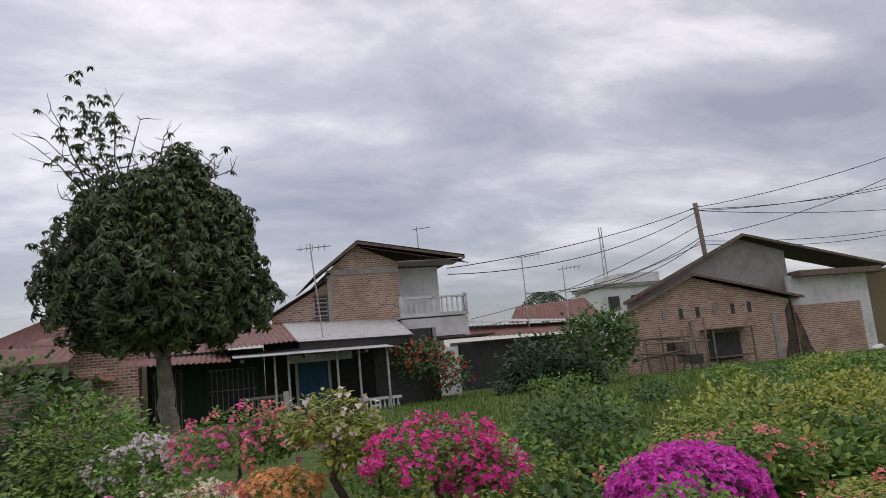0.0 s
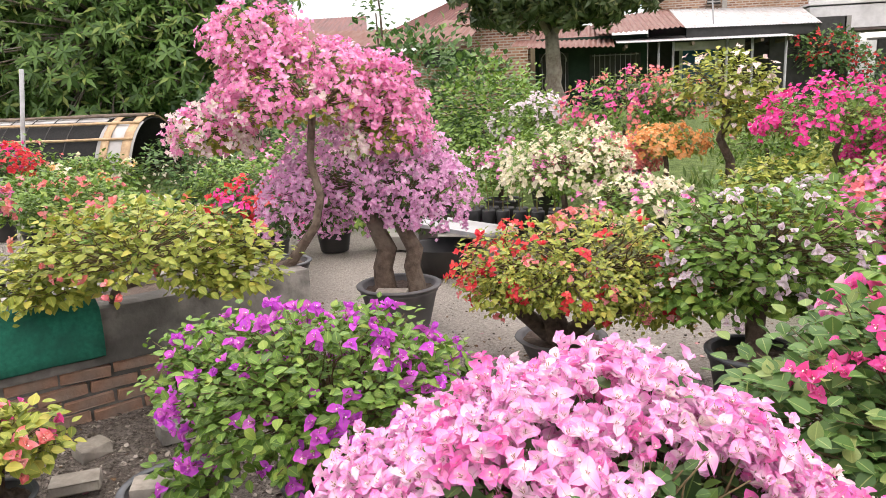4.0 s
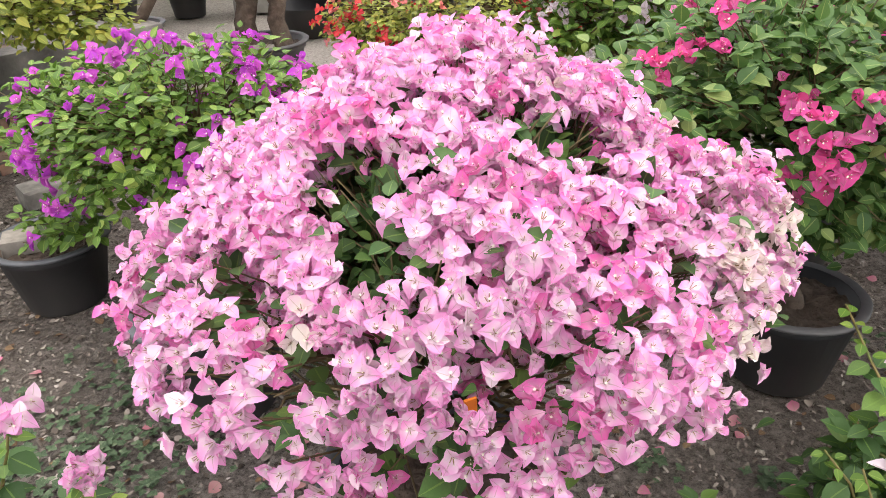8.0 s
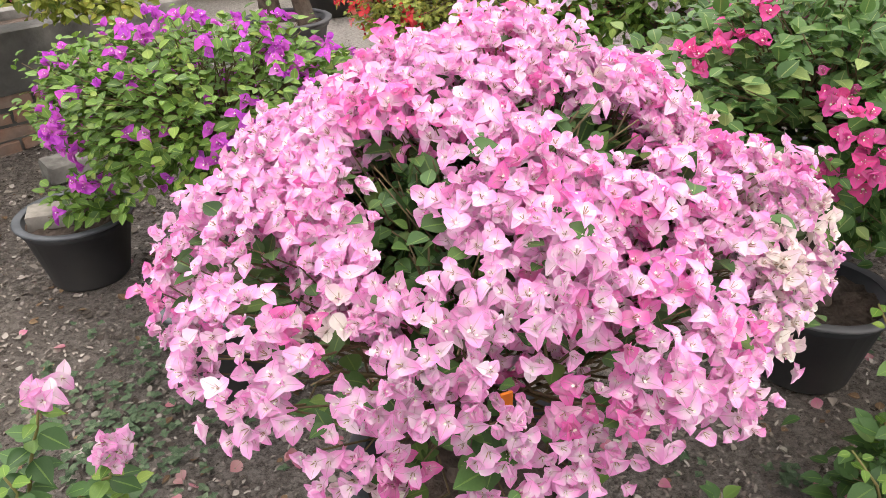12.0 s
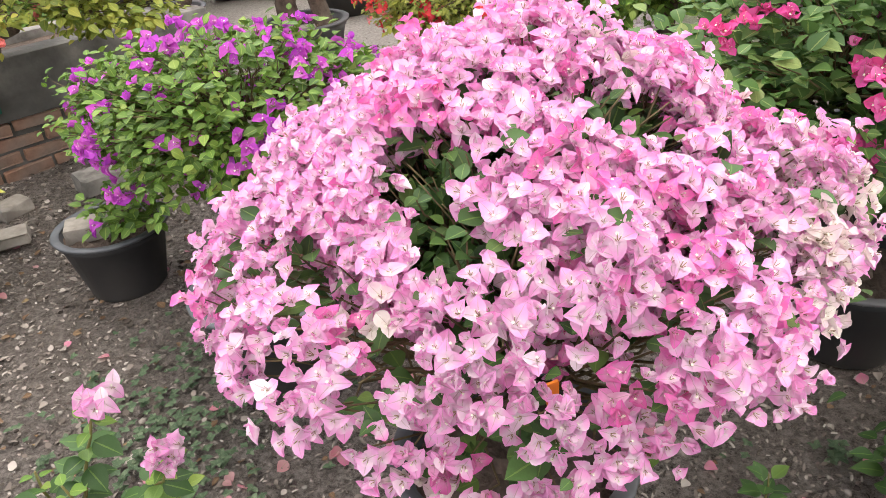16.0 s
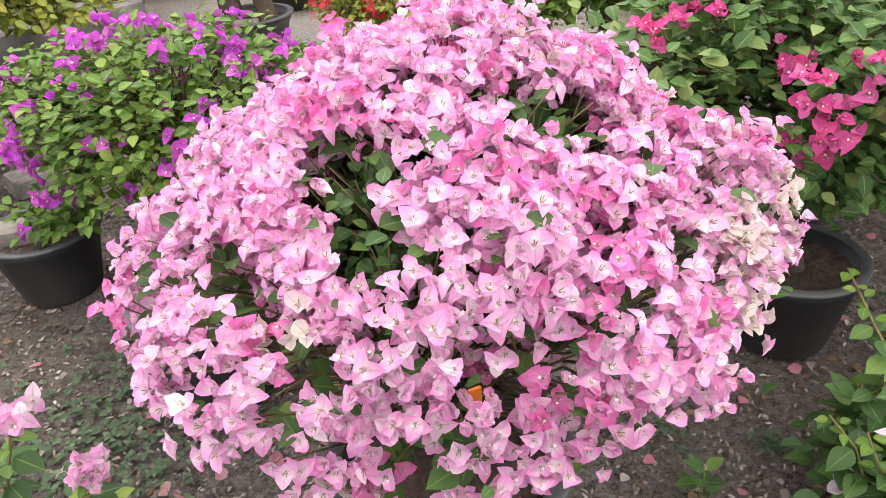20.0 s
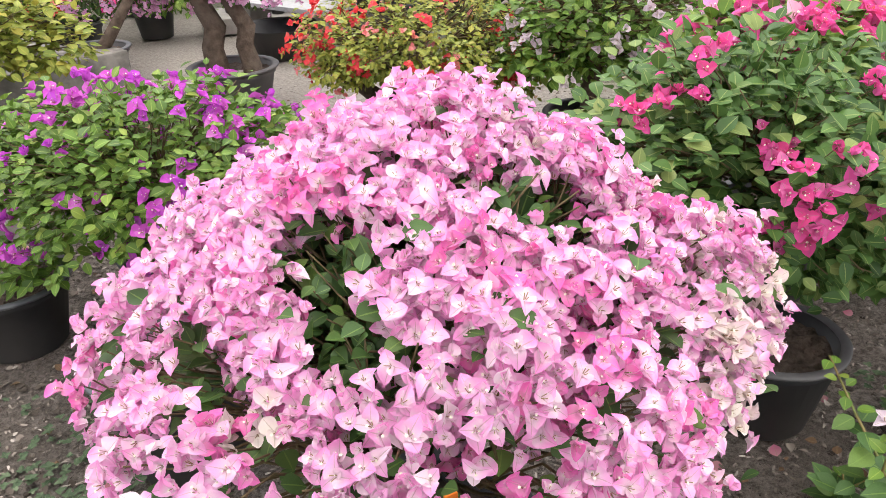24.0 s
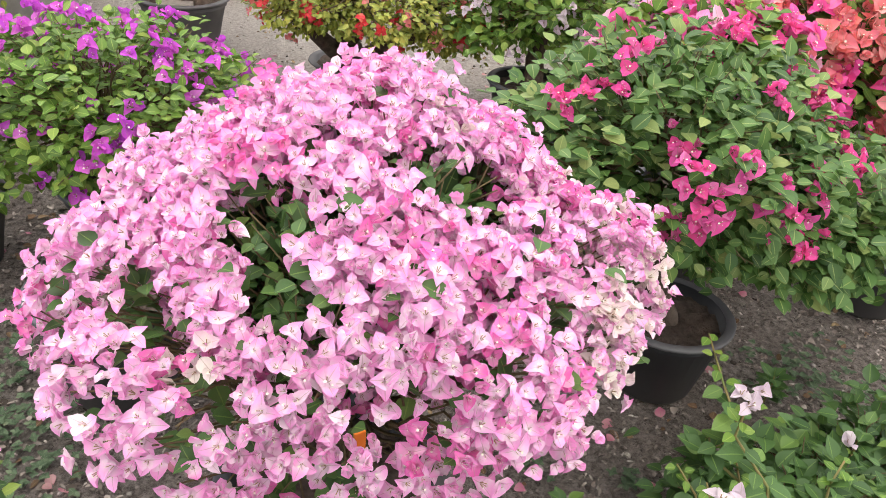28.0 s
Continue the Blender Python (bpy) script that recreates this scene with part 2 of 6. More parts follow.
LEAF_LIME = leaf_mat("young_green_leaf", (0.10, 0.20, 0.03), (0.18, 0.32, 0.05), (0.32, 0.42, 0.08))
LEAF_YEL = leaf_mat("yellowing_leaf", (0.17, 0.24, 0.04), (0.36, 0.41, 0.07), (0.60, 0.53, 0.10))
LEAF_DK = leaf_mat("dark_leaf", (0.02, 0.05, 0.02), (0.04, 0.09, 0.03), (0.08, 0.15, 0.05))
LEAF_WEED = leaf_mat("dusty_weed_leaf", (0.05, 0.085, 0.045), (0.10, 0.155, 0.08), (0.20, 0.26, 0.15), 0.7)
LEAF_VAR = leaf_mat("pale_edged_leaf", (0.055, 0.125, 0.035), (0.12, 0.235, 0.055), (0.36, 0.44, 0.14))
MANGO = leaf_mat("mango_leaf", (0.042, 0.072, 0.027), (0.095, 0.138, 0.048), (0.31, 0.32, 0.14), 0.36, False)
MANGO_LT = leaf_mat("light_mango_leaf", (0.055, 0.12, 0.03), (0.13, 0.245, 0.05), (0.36, 0.43, 0.11), 0.4, False)
DRY = leaf_mat("dry_leaf", (0.12, 0.07, 0.04), (0.22, 0.14, 0.08), (0.40, 0.30, 0.16), 0.8)
FALLEN = bract_mat("fallen_bracts", (0.62, 0.18, 0.32), (0.48, 0.18, 0.20), (0.68, 0.46, 0.44), 0.4, 0.4)
BARK = rough_mat("brown_bark", (0.06, 0.043, 0.033), (0.16, 0.12, 0.09), 30, 0.9, 1.0, 0.018, (0.20, 0.165, 0.13))
BARK_GREY = rough_mat("grey_bark", (0.14, 0.11, 0.09), (0.28, 0.24, 0.20), 22, 0.9, 0.8, 0.02, (0.36, 0.33, 0.28))
TWIG = rough_mat("twig", (0.085, 0.06, 0.035), (0.16, 0.13, 0.06), 60, 0.85, 0.4, 0.004)
STEM_GREEN = rough_mat("green_stem", (0.14, 0.18, 0.05), (0.24, 0.17, 0.07), 50, 0.7, 0.3, 0.003)
POT = rough_mat("black_plastic", (0.018, 0.019, 0.021), (0.035, 0.036, 0.038), 9, 0.5, 0.15, 0.004, (0.07, 0.065, 0.06), spec=0.5)
POT_RIM = rough_mat("scuffed_rim_plastic", (0.05, 0.055, 0.06), (0.10, 0.11, 0.12), 14, 0.5, 0.2, 0.004, (0.17, 0.16, 0.15), spec=0.5)
POT_GREY = rough_mat("weathered_grey_plastic", (0.08, 0.08, 0.085), (0.14, 0.14, 0.14), 8, 0.6, 0.25, 0.005, (0.22, 0.20, 0.18))
SOIL = rough_mat("pot_soil", (0.06, 0.045, 0.035), (0.13, 0.10, 0.08), 45, 0.95, 0.9, 0.02, (0.18, 0.13, 0.10))
STONE = rough_mat("weathered_stone", (0.22, 0.20, 0.17), (0.38, 0.35, 0.30), 20, 0.9, 0.6, 0.01, (0.12, 0.11, 0.10))


# ---- mesh helpers ----
def link(name, me, parent=None, label="", kind=""):
    ob = new(name, me)
    if parent is not None:
        ob.parent = parent
    return tagged(ob, label, kind=kind)


def raw(name, verts, faces, mats, uvs=None, index=None, smooth=True):
    me = bpy.data.meshes.new(name)
    me.from_pydata([tuple(v) for v in verts], [], [tuple(f) for f in faces])
    for m in mats if isinstance(mats, (list, tuple)) else [mats]:
        me.materials.append(m)
    if uvs is not None:
        layer = me.uv_layers.new(name="uv")
        loop = np.empty(len(me.loops), dtype=np.int32)
        me.loops.foreach_get("vertex_index", loop)
        layer.data.foreach_set("uv", np.asarray(uvs, dtype=np.float32)[loop].ravel())
    if index is not None:
        me.polygons.foreach_set("material_index", np.asarray(index, dtype=np.int32))
    if smooth:
        me.polygons.foreach_set("use_smooth", np.ones(len(me.polygons), dtype=bool))
    me.update()
    return me


def part(name, bm, material, parent, label="", smooth=False):
    me = bpy.data.meshes.new(name)
    bm.to_mesh(me)
    bm.free()
    for m in material if isinstance(material, (list, tuple)) else [material]:
        me.materials.append(m)
    if smooth:
        me.polygons.foreach_set("use_smooth", np.ones(len(me.polygons), dtype=bool))
    return link(name, me, parent, label)


def thing(name, label, category, at=(0, 0, 0), group="", kind=""):
    ob = new(name)
    ob.location = at
    ob.empty_display_size = 0.1
    return tagged(ob, label, category, group, kind)


def box(sx, sy, sz, at=(0, 0, 0), bevel=0.0, rz=0.0):
    bm = bmesh.new()
    bmesh.ops.create_cube(bm, size=1)
    bmesh.ops.scale(bm, vec=(sx, sy, sz), verts=bm.verts)
    if bevel:
        bmesh.ops.bevel(bm, geom=bm.edges[:], offset=bevel, segments=2, affect="EDGES", profile=0.7)
    if rz:
        bmesh.ops.rotate(bm, matrix=Matrix.Rotation(radians(rz), 3, "Z"), verts=bm.verts)
    bmesh.ops.translate(bm, vec=at, verts=bm.verts)
    return bm


def lathe(profile, n=28, wob=0.0, seed=0):
    rnd = random.Random(seed)
    bm = bmesh.new()
    rings = []
    sway = [1 + wob * rnd.uniform(-1, 1) for _ in range(n)]
    for r, z in profile:
        rings.append([bm.verts.new((r * sway[i] * math.cos(2 * math.pi * i / n), r * sway[i] * math.sin(2 * math.pi * i / n), z)) for i in range(n)])
    for a, b in zip(rings, rings[1:]):
        for i in range(n):
            bm.faces.new((a[i], a[(i + 1) % n], b[(i + 1) % n], b[i]))
    return bm


def tubes(lines, sides=6):
    """Verts and faces of tapered tubes along lines of (point, radius)."""
    V, F = [], []
    for pts in lines:
        ref = Vector((0.3, 0.9, 0.2)).normalized()
        start = len(V)
        for i, (p, r) in enumerate(pts):
            a = Vector(pts[max(i - 1, 0)][0])
            b = Vector(pts[min(i + 1, len(pts) - 1)][0])
            d = (b - a).normalized() if (b - a).length > 1e-6 else Vector((0, 0, 1))
            u = d.cross(ref)
            u = u.normalized() if u.length > 1e-3 else Vector((1, 0, 0))
            w = d.cross(u)
            for s in range(sides):
                an = 2 * math.pi * s / sides
                V.append(tuple(Vector(p) + (u * math.cos(an) + w * math.sin(an)) * r))
        for i in range(len(pts) - 1):
            for s in range(sides):
                a, b = start + i * sides, start + (i + 1) * sides
                F.append((a + s, a + (s + 1) % sides, b + (s + 1) % sides, b + s))
        F.append(tuple(start + (len(pts) - 1) * sides + s for s in range(sides)))
    return V, F


def bend(a, b, rnd, n=5, sway=0.15, r0=0.02, r1=0.01):
    """A crooked line from a to b with a tapering radius."""
    a, b = Vector(a), Vector(b)
    L = (b - a).length
    out = []
    for i in range(n + 1):
        t = i / n
        k = math.sin(math.pi * t) * sway * L
        p = a.lerp(b, t) + Vector((rnd.uniform(-1, 1), rnd.uniform(-1, 1), rnd.uniform(-0.5, 0.5))) * k
        out.append((tuple(p), r0 + (r1 - r0) * t))
    return out


# ---- flowers and leaves ----
def petal(rows, cup, curl, L=1.0):
    """One blade from its foot (v = 0) to its tip (v = 1): rows of (v, half width)."""
    V, U, F = [], [], []
    for v, w in rows:
        z = curl * v * v
        cols = ((-1, 0), (0, 0), (1, 0)) if w > 0 else ((0, 0),)
        for s, _ in cols:
            V.append((s * w * L, v * L, (z + cup * abs(s) * w) * L))
            U.append((0.5 + 0.5 * s, v))
    k = 0
    for (v0, w0), (v1, w1) in zip(rows, rows[1:]):
        n0, n1 = 3 if w0 > 0 else 1, 3 if w1 > 0 else 1
        a, b = k, k + n0
        if n0 == 3 and n1 == 3:
            F += [(a, a + 1, b + 1, b), (a + 1, a + 2, b + 2, b + 1)]
        elif n0 == 3:
            F += [(a, a + 1, b), (a + 1, a + 2, b)]
        else:
            F += [(a, b + 1, b), (a, b + 2, b + 1)]
        k += n0
    return np.array(V), F, np.array(U)


def join(pieces):
    """pieces: (verts, faces, uvs, slot)."""
    V, F, U, I = [], [], [], []
    k = 0
    for v, f, u, s in pieces:
        V.append(v), U.append(u)
        F += [tuple(i + k for i in q) for q in f]
        I += [s] * len(f)
        k += len(v)
    return np.vstack(V), F, np.vstack(U), I


def bract(rnd, detail=True):
    """One heart-shaped papery bract with a drawn-out tip, cupped smoothly and waved along its edges."""
    if not detail:
        return petal(((0, 0.12), (0.5, 0.46), (1, 0)), rnd.choice((-0.3, 0.25, 0.4, 0.6)), rnd.uniform(-0.5, 0.05))
    rows = ((0.0, 0.08), (0.10, 0.30), (0.27, 0.43), (0.50, 0.47), (0.72, 0.38), (0.88, 0.20), (1.0, 0.0))
    cup, curl, amp = rnd.uniform(0.0, 0.9), rnd.uniform(-0.75, 0.25), rnd.uniform(0.06, 0.16)
    ph, fold, lean = rnd.uniform(0, 6.28), rnd.uniform(0.0, 0.22), rnd.uniform(-0.12, 0.12)
    V, U, F, start = [], [], [], []
    for v, w in rows:
        start.append(len(V))
        for c in ((-1, -0.5, 0, 0.5, 1) if w > 0 else (0,)):
            z = curl * v * v + w * (cup * c * c + fold * abs(c)) + amp * abs(c) * math.sin(7.0 * v + ph + 1.6 * c)
            V.append((c * w + lean * v * v, v - 0.05 * abs(c) * (v < 0.2), z))
            U.append((0.5 + 0.5 * c, v))
    for i in range(len(rows) - 1):
        p, q = start[i], start[i + 1]
        for c in range(4):
            F.append((p + c, p + c + 1, q + c + 1, q + c) if rows[i + 1][1] > 0 else (p + c, p + c + 1, q))
    return np.array(V), F, np.array(U)


def flower(seed, opening, detail=True):
    """Three papery bracts round small tubes, some of them open as a white star."""
    rnd = random.Random(seed)
    out = []
    turn = rnd.uniform(0, 360)
    for i in range(3):
        v, f, u = bract(rnd, detail)
        m = Matrix.Rotation(radians(turn + 120 * i + rnd.uniform(-14, 14)), 4, "Z") @ Matrix.Rotation(radians(opening + rnd.uniform(-32, 26)), 4, "X") @ Matrix.Scale(rnd.uniform(0.8, 1.15), 4)
        v = v @ np.array(m.to_3x3()).T + (0, 0, 0.05)
        out.append((v, f, u, 0))
    if detail:
        for i in range(3):
            a = radians(turn + 120 * i + 20)
            tip = np.array((0.17 * math.cos(a), 0.17 * math.sin(a), rnd.uniform(0.42, 0.66)))
            foot = np.array((0.04 * math.cos(a), 0.04 * math.sin(a), 0.05))
            w = 0.024
            v = np.array([foot + (w, 0, 0), foot + (-w, w, 0), foot + (0, -w, 0), tip + (w, 0, 0), tip + (-w, w, 0), tip + (0, -w, 0)])
            out.append((v, [(0, 1, 4, 3), (1, 2, 5, 4), (2, 0, 3, 5)], np.zeros((6, 2)), 2))
            r = 0.115 if (i == 0 and seed % 2) or rnd.random() < 0.12 else 0.05
            ring = [tip + np.array((r * (1 if q % 2 else 0.55) * math.cos(q * 0.6283), r * (1 if q % 2 else 0.55) * math.sin(q * 0.6283), 0.03)) for q in range(10)]
            out.append((np.array([tip - (0, 0, 0.02)] + ring), [(0, 1 + j, 1 + (j + 1) % 10) for j in range(10)], np.zeros((11, 2)), 1))
    return join(out)


def blade(seed, detail=True, wide=0.36):
    rnd = random.Random(seed)
    rows = ((0, 0.03), (0.1, wide * 0.55), (0.24, wide * 0.9), (0.45, wide), (0.68, wide * 0.74), (0.86, wide * 0.34), (1, 0)) if detail else ((0, 0.04), (0.45, wide), (1, 0))
    v, f, u = petal(rows, rnd.uniform(0.15, 0.5), rnd.uniform(-0.35, 0.05))
    return v, f, u, [0] * len(f)


FLOWERS = [flower(i, o) for i, o in enumerate((36, 50, 28, 60, 44, 20, 68, 48, 32, 56, 40, 64))]
FLOWERS_FAR = [flower(20 + i, o, False) for i, o in enumerate((30, 45, 55, 38))]
LEAVES = [blade(i) for i in range(6)]
LEAVES_FAR = [blade(10 + i, False) for i in range(4)]


def aim(p, axis, spin, size):
    """A matrix at p whose z lies along axis."""
    z = Vector(axis).normalized()
    q = z.to_track_quat("Z", "Y")
    return Matrix.Translation(p) @ q.to_matrix().to_4x4() @ Matrix.Rotation(spin, 4, "Z") @ Matrix.Scale(size, 4)


def aim_leaf(p, way, up, size):
    """A matrix at p: the blade's length (y) along way, its face (z) towards up."""
    y = Vector(way).normalized()
    x = y.cross(Vector(up))
    x = x.normalized() if x.length > 1e-4 else Vector((1, 0, 0))
    z = x.cross(y)
    m = Matrix((x, y, z)).transposed().to_4x4()
    return Matrix.Translation(p) @ m @ Matrix.Scale(size, 4)


def swarm(name, templates, mats, placed, parent, label="", kind="stuff"):
    """ONE mesh of many small pieces: placed holds (template index, matrix)."""
    if not placed:
        return None
    V, F, U, I, k = [], [], [], [], 0
    for ti, m in placed:
        v, f, u, s = templates[ti % len(templates)]
        a = np.array(m)
        V.append(v @ a[:3, :3].T + a[:3, 3]), U.append(u)
        F += [tuple(i + k for i in q) for q in f]
        I += s
        k += len(v)
    return link(name, raw(name, np.vstack(V), F, mats, np.vstack(U), I), parent, label, kind)


SHARED = {}


def singles(name, templates, mats, placed, parent, label=""):
    """Pieces as objects of their own on shared meshes."""
    for ti, m in placed:
        ti %= len(templates)
        key = (name, id(templates), ti, tuple(q.name for q in mats))
        if key not in SHARED:
            v, f, u, s = templates[ti]
            SHARED[key] = raw(name, v, f, list(mats), u, s)
        ob = link(name, SHARED[key], parent, label)
        ob.matrix_local = m


def pot(parent, at, r=0.17, h=0.3, mat=None, rim=None, foot=0.7, fill=0.86, seed=0):
    """A nursery pot with a rolled lip, a step under it, real wall thickness and soil."""
    mat, rim = mat or POT, rim or POT_RIM
    body = part("pot", lathe([(0.0, 0.002), (r * foot * 0.96, 0.0), (r * foot, 0.008), (r * (foot + (1 - foot) * 0.78), h * 0.84), (r * 0.97, h * 0.86), (r * 0.985, h * 0.97), (r * 0.9, h * 0.97), (r * foot * 0.9, 0.03), (0.0, 0.028)], 32, 0.006, seed), mat, parent, smooth=True)
    body.location = at
    part("rim", lathe([(r * 0.90, h * 0.955), (r * 0.985, h * 0.945), (r * 1.045, h * 0.955), (r * 1.055, h * 0.985), (r * 1.03, h), (r * 0.93, h), (r * 0.90, h * 0.985)], 36, 0.006, seed), rim, body, "scuffed dark grey rim", smooth=True)
    rnd = random.Random(seed)
    bm = bmesh.new()
    bmesh.ops.create_grid(bm, x_segments=14, y_segments=14, size=1)
    for v in bm.verts:
        x, y = v.co.x, v.co.y
        k = max(abs(x), abs(y)) / max(math.hypot(x, y), 1e-6)
        v.co = Vector((x * k * r * 0.89, y * k * r * 0.89, h * fill + rnd.uniform(-0.006, 0.008)))
    soil = part("soil", bm, SOIL, parent, smooth=True)
    soil.location = at
    return body


def shell_tips(rnd, crowns, n, low=-0.35, deep=0.25):
    """Tips of shoots on lumpy crowns: (crown's middle, point, way out)."""
    out = []
    total = sum(c[3] * c[4] + c[5] * c[3] for c in crowns)
    for c in crowns:
        k = max(3, int(n * (c[3] * c[4] + c[5] * c[3]) / total))
        mid, rad = Vector(c[:3]), Vector(c[3:6])
        g = math.pi * (3 - math.sqrt(5))
        for i in range(k):
            z = 1 - (1 - low) * (i + 0.5) / k
            rr = math.sqrt(max(0, 1 - z * z))
            a = g * i + rnd.uniform(-0.25, 0.25)
            d = Vector((rr * math.cos(a), rr * math.sin(a), z + rnd.uniform(-0.06, 0.06))).normalized()
            lump = 1 + 0.16 * noise.noise(d * 2.3 + mid * 3) + 0.06 * noise.noise(d * 6 + mid)
            depth = 1 - deep * rnd.random() ** 2.5
            p = mid + Vector((d.x * rad.x, d.y * rad.y, d.z * rad.z)) * lump * depth
            out.append((mid, p, Vector((d.x / rad.x, d.y / rad.y, d.z / rad.z)).normalized()))
    return out


def plant(name, label, at, crowns, flowers, tips=120, bloom=(3, 6), share=0.6, leaf=LEAF, leaves=6, leaf_size=0.05, size=0.036,
          group="", pot_r=0.17, pot_h=0.3, pot_mat=None, pot_rim=None, trunks=None, trunk_r=0.03, seed=1, near=False, pick=(0, 0), low=-0.35,
          spread=0.9, skip=None, bark=BARK, potted=True, deep=0.25, foot=0.7, pot_at=None, thin_twigs=True, trim=None, tint=None, spots=()):
    """A bougainvillea: pot, trunk, twigs, leaves and clusters of three-bract flowers. flowers: (material, share) in turn."""
    rnd = random.Random(seed)
    root = thing(name, label, "potted plant" if potted else "plant", at, group)
    base = Vector(at)
    pa = Vector(pot_at) - base if pot_at else Vector((0, 0, 0))
    if potted:
        pot(root, pa, pot_r, pot_h, pot_mat, pot_rim, foot, seed=seed)
    crowns = [(c[0] - at[0], c[1] - at[1], c[2] - at[2], *c[3:]) for c in crowns]
    foot_z = pa.z + (pot_h * 0.8 if potted else -0.02)
    heart = Vector(crowns[0][:3])
    if trunks is None:
        trunks = [[((pa.x, pa.y, foot_z), trunk_r * 1.25)] + bend((pa.x, pa.y, foot_z + 0.02), heart - Vector((0, 0, crowns[0][5] * 0.35)), rnd, 5, 0.07, trunk_r, trunk_r * 0.6)]
    else:
        trunks = [[(tuple(Vector(p) - base), r) for p, r in line] for line in trunks]
    for line in trunks:
        v, f = tubes([line], 9)
        link("trunk", raw("trunk", v, f, bark), root)
    tip_list = shell_tips(rnd, crowns, tips, low, deep)
    lines, fl, lv = [], {i: [] for i in range(len(flowers))}, []
    weights = [w for _, w in flowers] or [1]
    for mid, p, d in tip_list:
        wp = p + base
        if trim and trim(wp):
            continue
        hole = skip(wp) if skip else 0
        stem_from = min((Vector(q) for line in trunks for q, _ in line[-2:]), key=lambda q: (q - p).length)
        start = stem_from.lerp(mid, rnd.uniform(0.3, 0.9))
        inner = start.lerp(p, 0.25)
        if thin_twigs and rnd.random() < (0.75 if near else 0.4):
            lines.append(bend(inner, p, rnd, 4, 0.12, trunk_r * 0.07 + 0.001, 0.0011))
        patch = noise.noise(wp * 3.1 + Vector((seed * 3.7, 0, 0))) * 0.5 + 0.5
        blooms = flowers and rnd.random() < share * (0.6 + 0.8 * patch) and not hole
        if any((wp - Vector(q)).length < 0.065 for q in spots):
            blooms = True
        if blooms:
            which = rnd.choices(range(len(flowers)), weights)[0]
            sway = noise.noise(wp * 2.2 + Vector((9.1, seed, 4)))
            if len(flowers) > 1 and sway > 0.28:
                which = 1
            if tint:
                which = tint(wp, which, rnd)
            for _ in range(rnd.randint(*bloom)):
                off = Vector((rnd.gauss(0, 1), rnd.gauss(0, 1), rnd.gauss(0, 1)))
                off -= d * off.dot(d) * 0.35
                off *= min(1.0, 1.55 / max(off.length, 1e-6))
                q = p + off * size * spread
                ax = d * 0.75 + Vector((0, -0.18, 0.3)) + off.normalized() * 0.55
                fl[which].append((rnd.randrange(12), aim(q, ax, rnd.uniform(0, 6.28), size * rnd.uniform(0.75, 1.15))))
        count = leaves if not hole else leaves * 2
        if blooms:
            count = int(count * 0.6)
        for j in range(count):
            t = rnd.uniform(0.72, 1.0) if not hole else rnd.uniform(0.7, 0.95)
            q = inner.lerp(p, t) + Vector((rnd.gauss(0, 1), rnd.gauss(0, 1), rnd.gauss(0, 1))) * leaf_size * 0.55
            if blooms:
                q -= d * size * 0.9
            side = Vector((rnd.uniform(-1, 1), rnd.uniform(-1, 1), rnd.uniform(-0.5, 0.5)))
            lv.append((rnd.randrange(6), aim_leaf(q, side + d * 0.55 - Vector((0, 0, 0.15)), d * 0.5 + Vector((0, -0.15, 0.9)), leaf_size * rnd.uniform(0.6, 1.25) * (0.8 if hole else 1))))
    # leaves inside the crown
    for c in crowns:
        for _ in range(int(len(tip_list) * max(leaves, 4) * 0.45 / len(crowns))):
            d = Vector((rnd.gauss(0, 1), rnd.gauss(0, 1), rnd.gauss(0, 1))).normalized() * rnd.uniform(0.25, 0.8)
            d.z = max(d.z, low)
            q = Vector(c[:3]) + Vector((d.x * c[3], d.y * c[4], d.z * c[5]))
            if trim and trim(q + base - Vector((0, 0, 0.05))):
                continue
            lv.append((rnd.randrange(6), aim_leaf(q, d + Vector((rnd.uniform(-1, 1), rnd.uniform(-1, 1), -0.3)), (0, -0.1, 1), leaf_size * rnd.uniform(0.8, 1.3))))
    if lines:
        v, f = tubes(lines, 4)
        link("twig_work", raw("twig_work", v, f, TWIG), root, kind="stuff")
    ft, lt = (FLOWERS, LEAVES) if near else (FLOWERS_FAR, LEAVES_FAR)
    nf, nl = pick
    lv.sort(key=lambda e: e[1].translation.y - 0.6 * e[1].translation.z)
    singles("leaf", lt, [leaf], lv[:nl], root)
    swarm("foliage", lt, [leaf], lv[nl:], root)
    for i, (m, _) in enumerate(flowers):
        fl[i].sort(key=lambda e: e[1].translation.y - 0.6 * e[1].translation.z)
        k = int(nf * len(fl[i]) / max(1, sum(map(len, fl.values()))))
        singles("flower", ft, [m, FLORET, TUBE], fl[i][:k], root)
        swarm("blossom", ft, [m, FLORET, TUBE], fl[i][k:], root)
    return root


# ---- ground ----
def smooth(a, b, x):
    t = min(1, max(0, (x - a) / (b - a)))
    return t * t * (3 - 2 * t)


def level(x, y):
    """The height of the ground: flat in the nursery, a little higher beyond it."""
    return 0.45 * smooth(8, 15, y)


def axis_steps(lo, hi, step, far):
    mid = list(np.arange(lo, hi + 1e-6, step))
    k, up, down = step, [], []
    a, b = hi, lo
    while a < far:
        k *= 1.35
        a, b = a + k, b - k
        up.append(a), down.append(b)
    return down[::-1] + mid + up


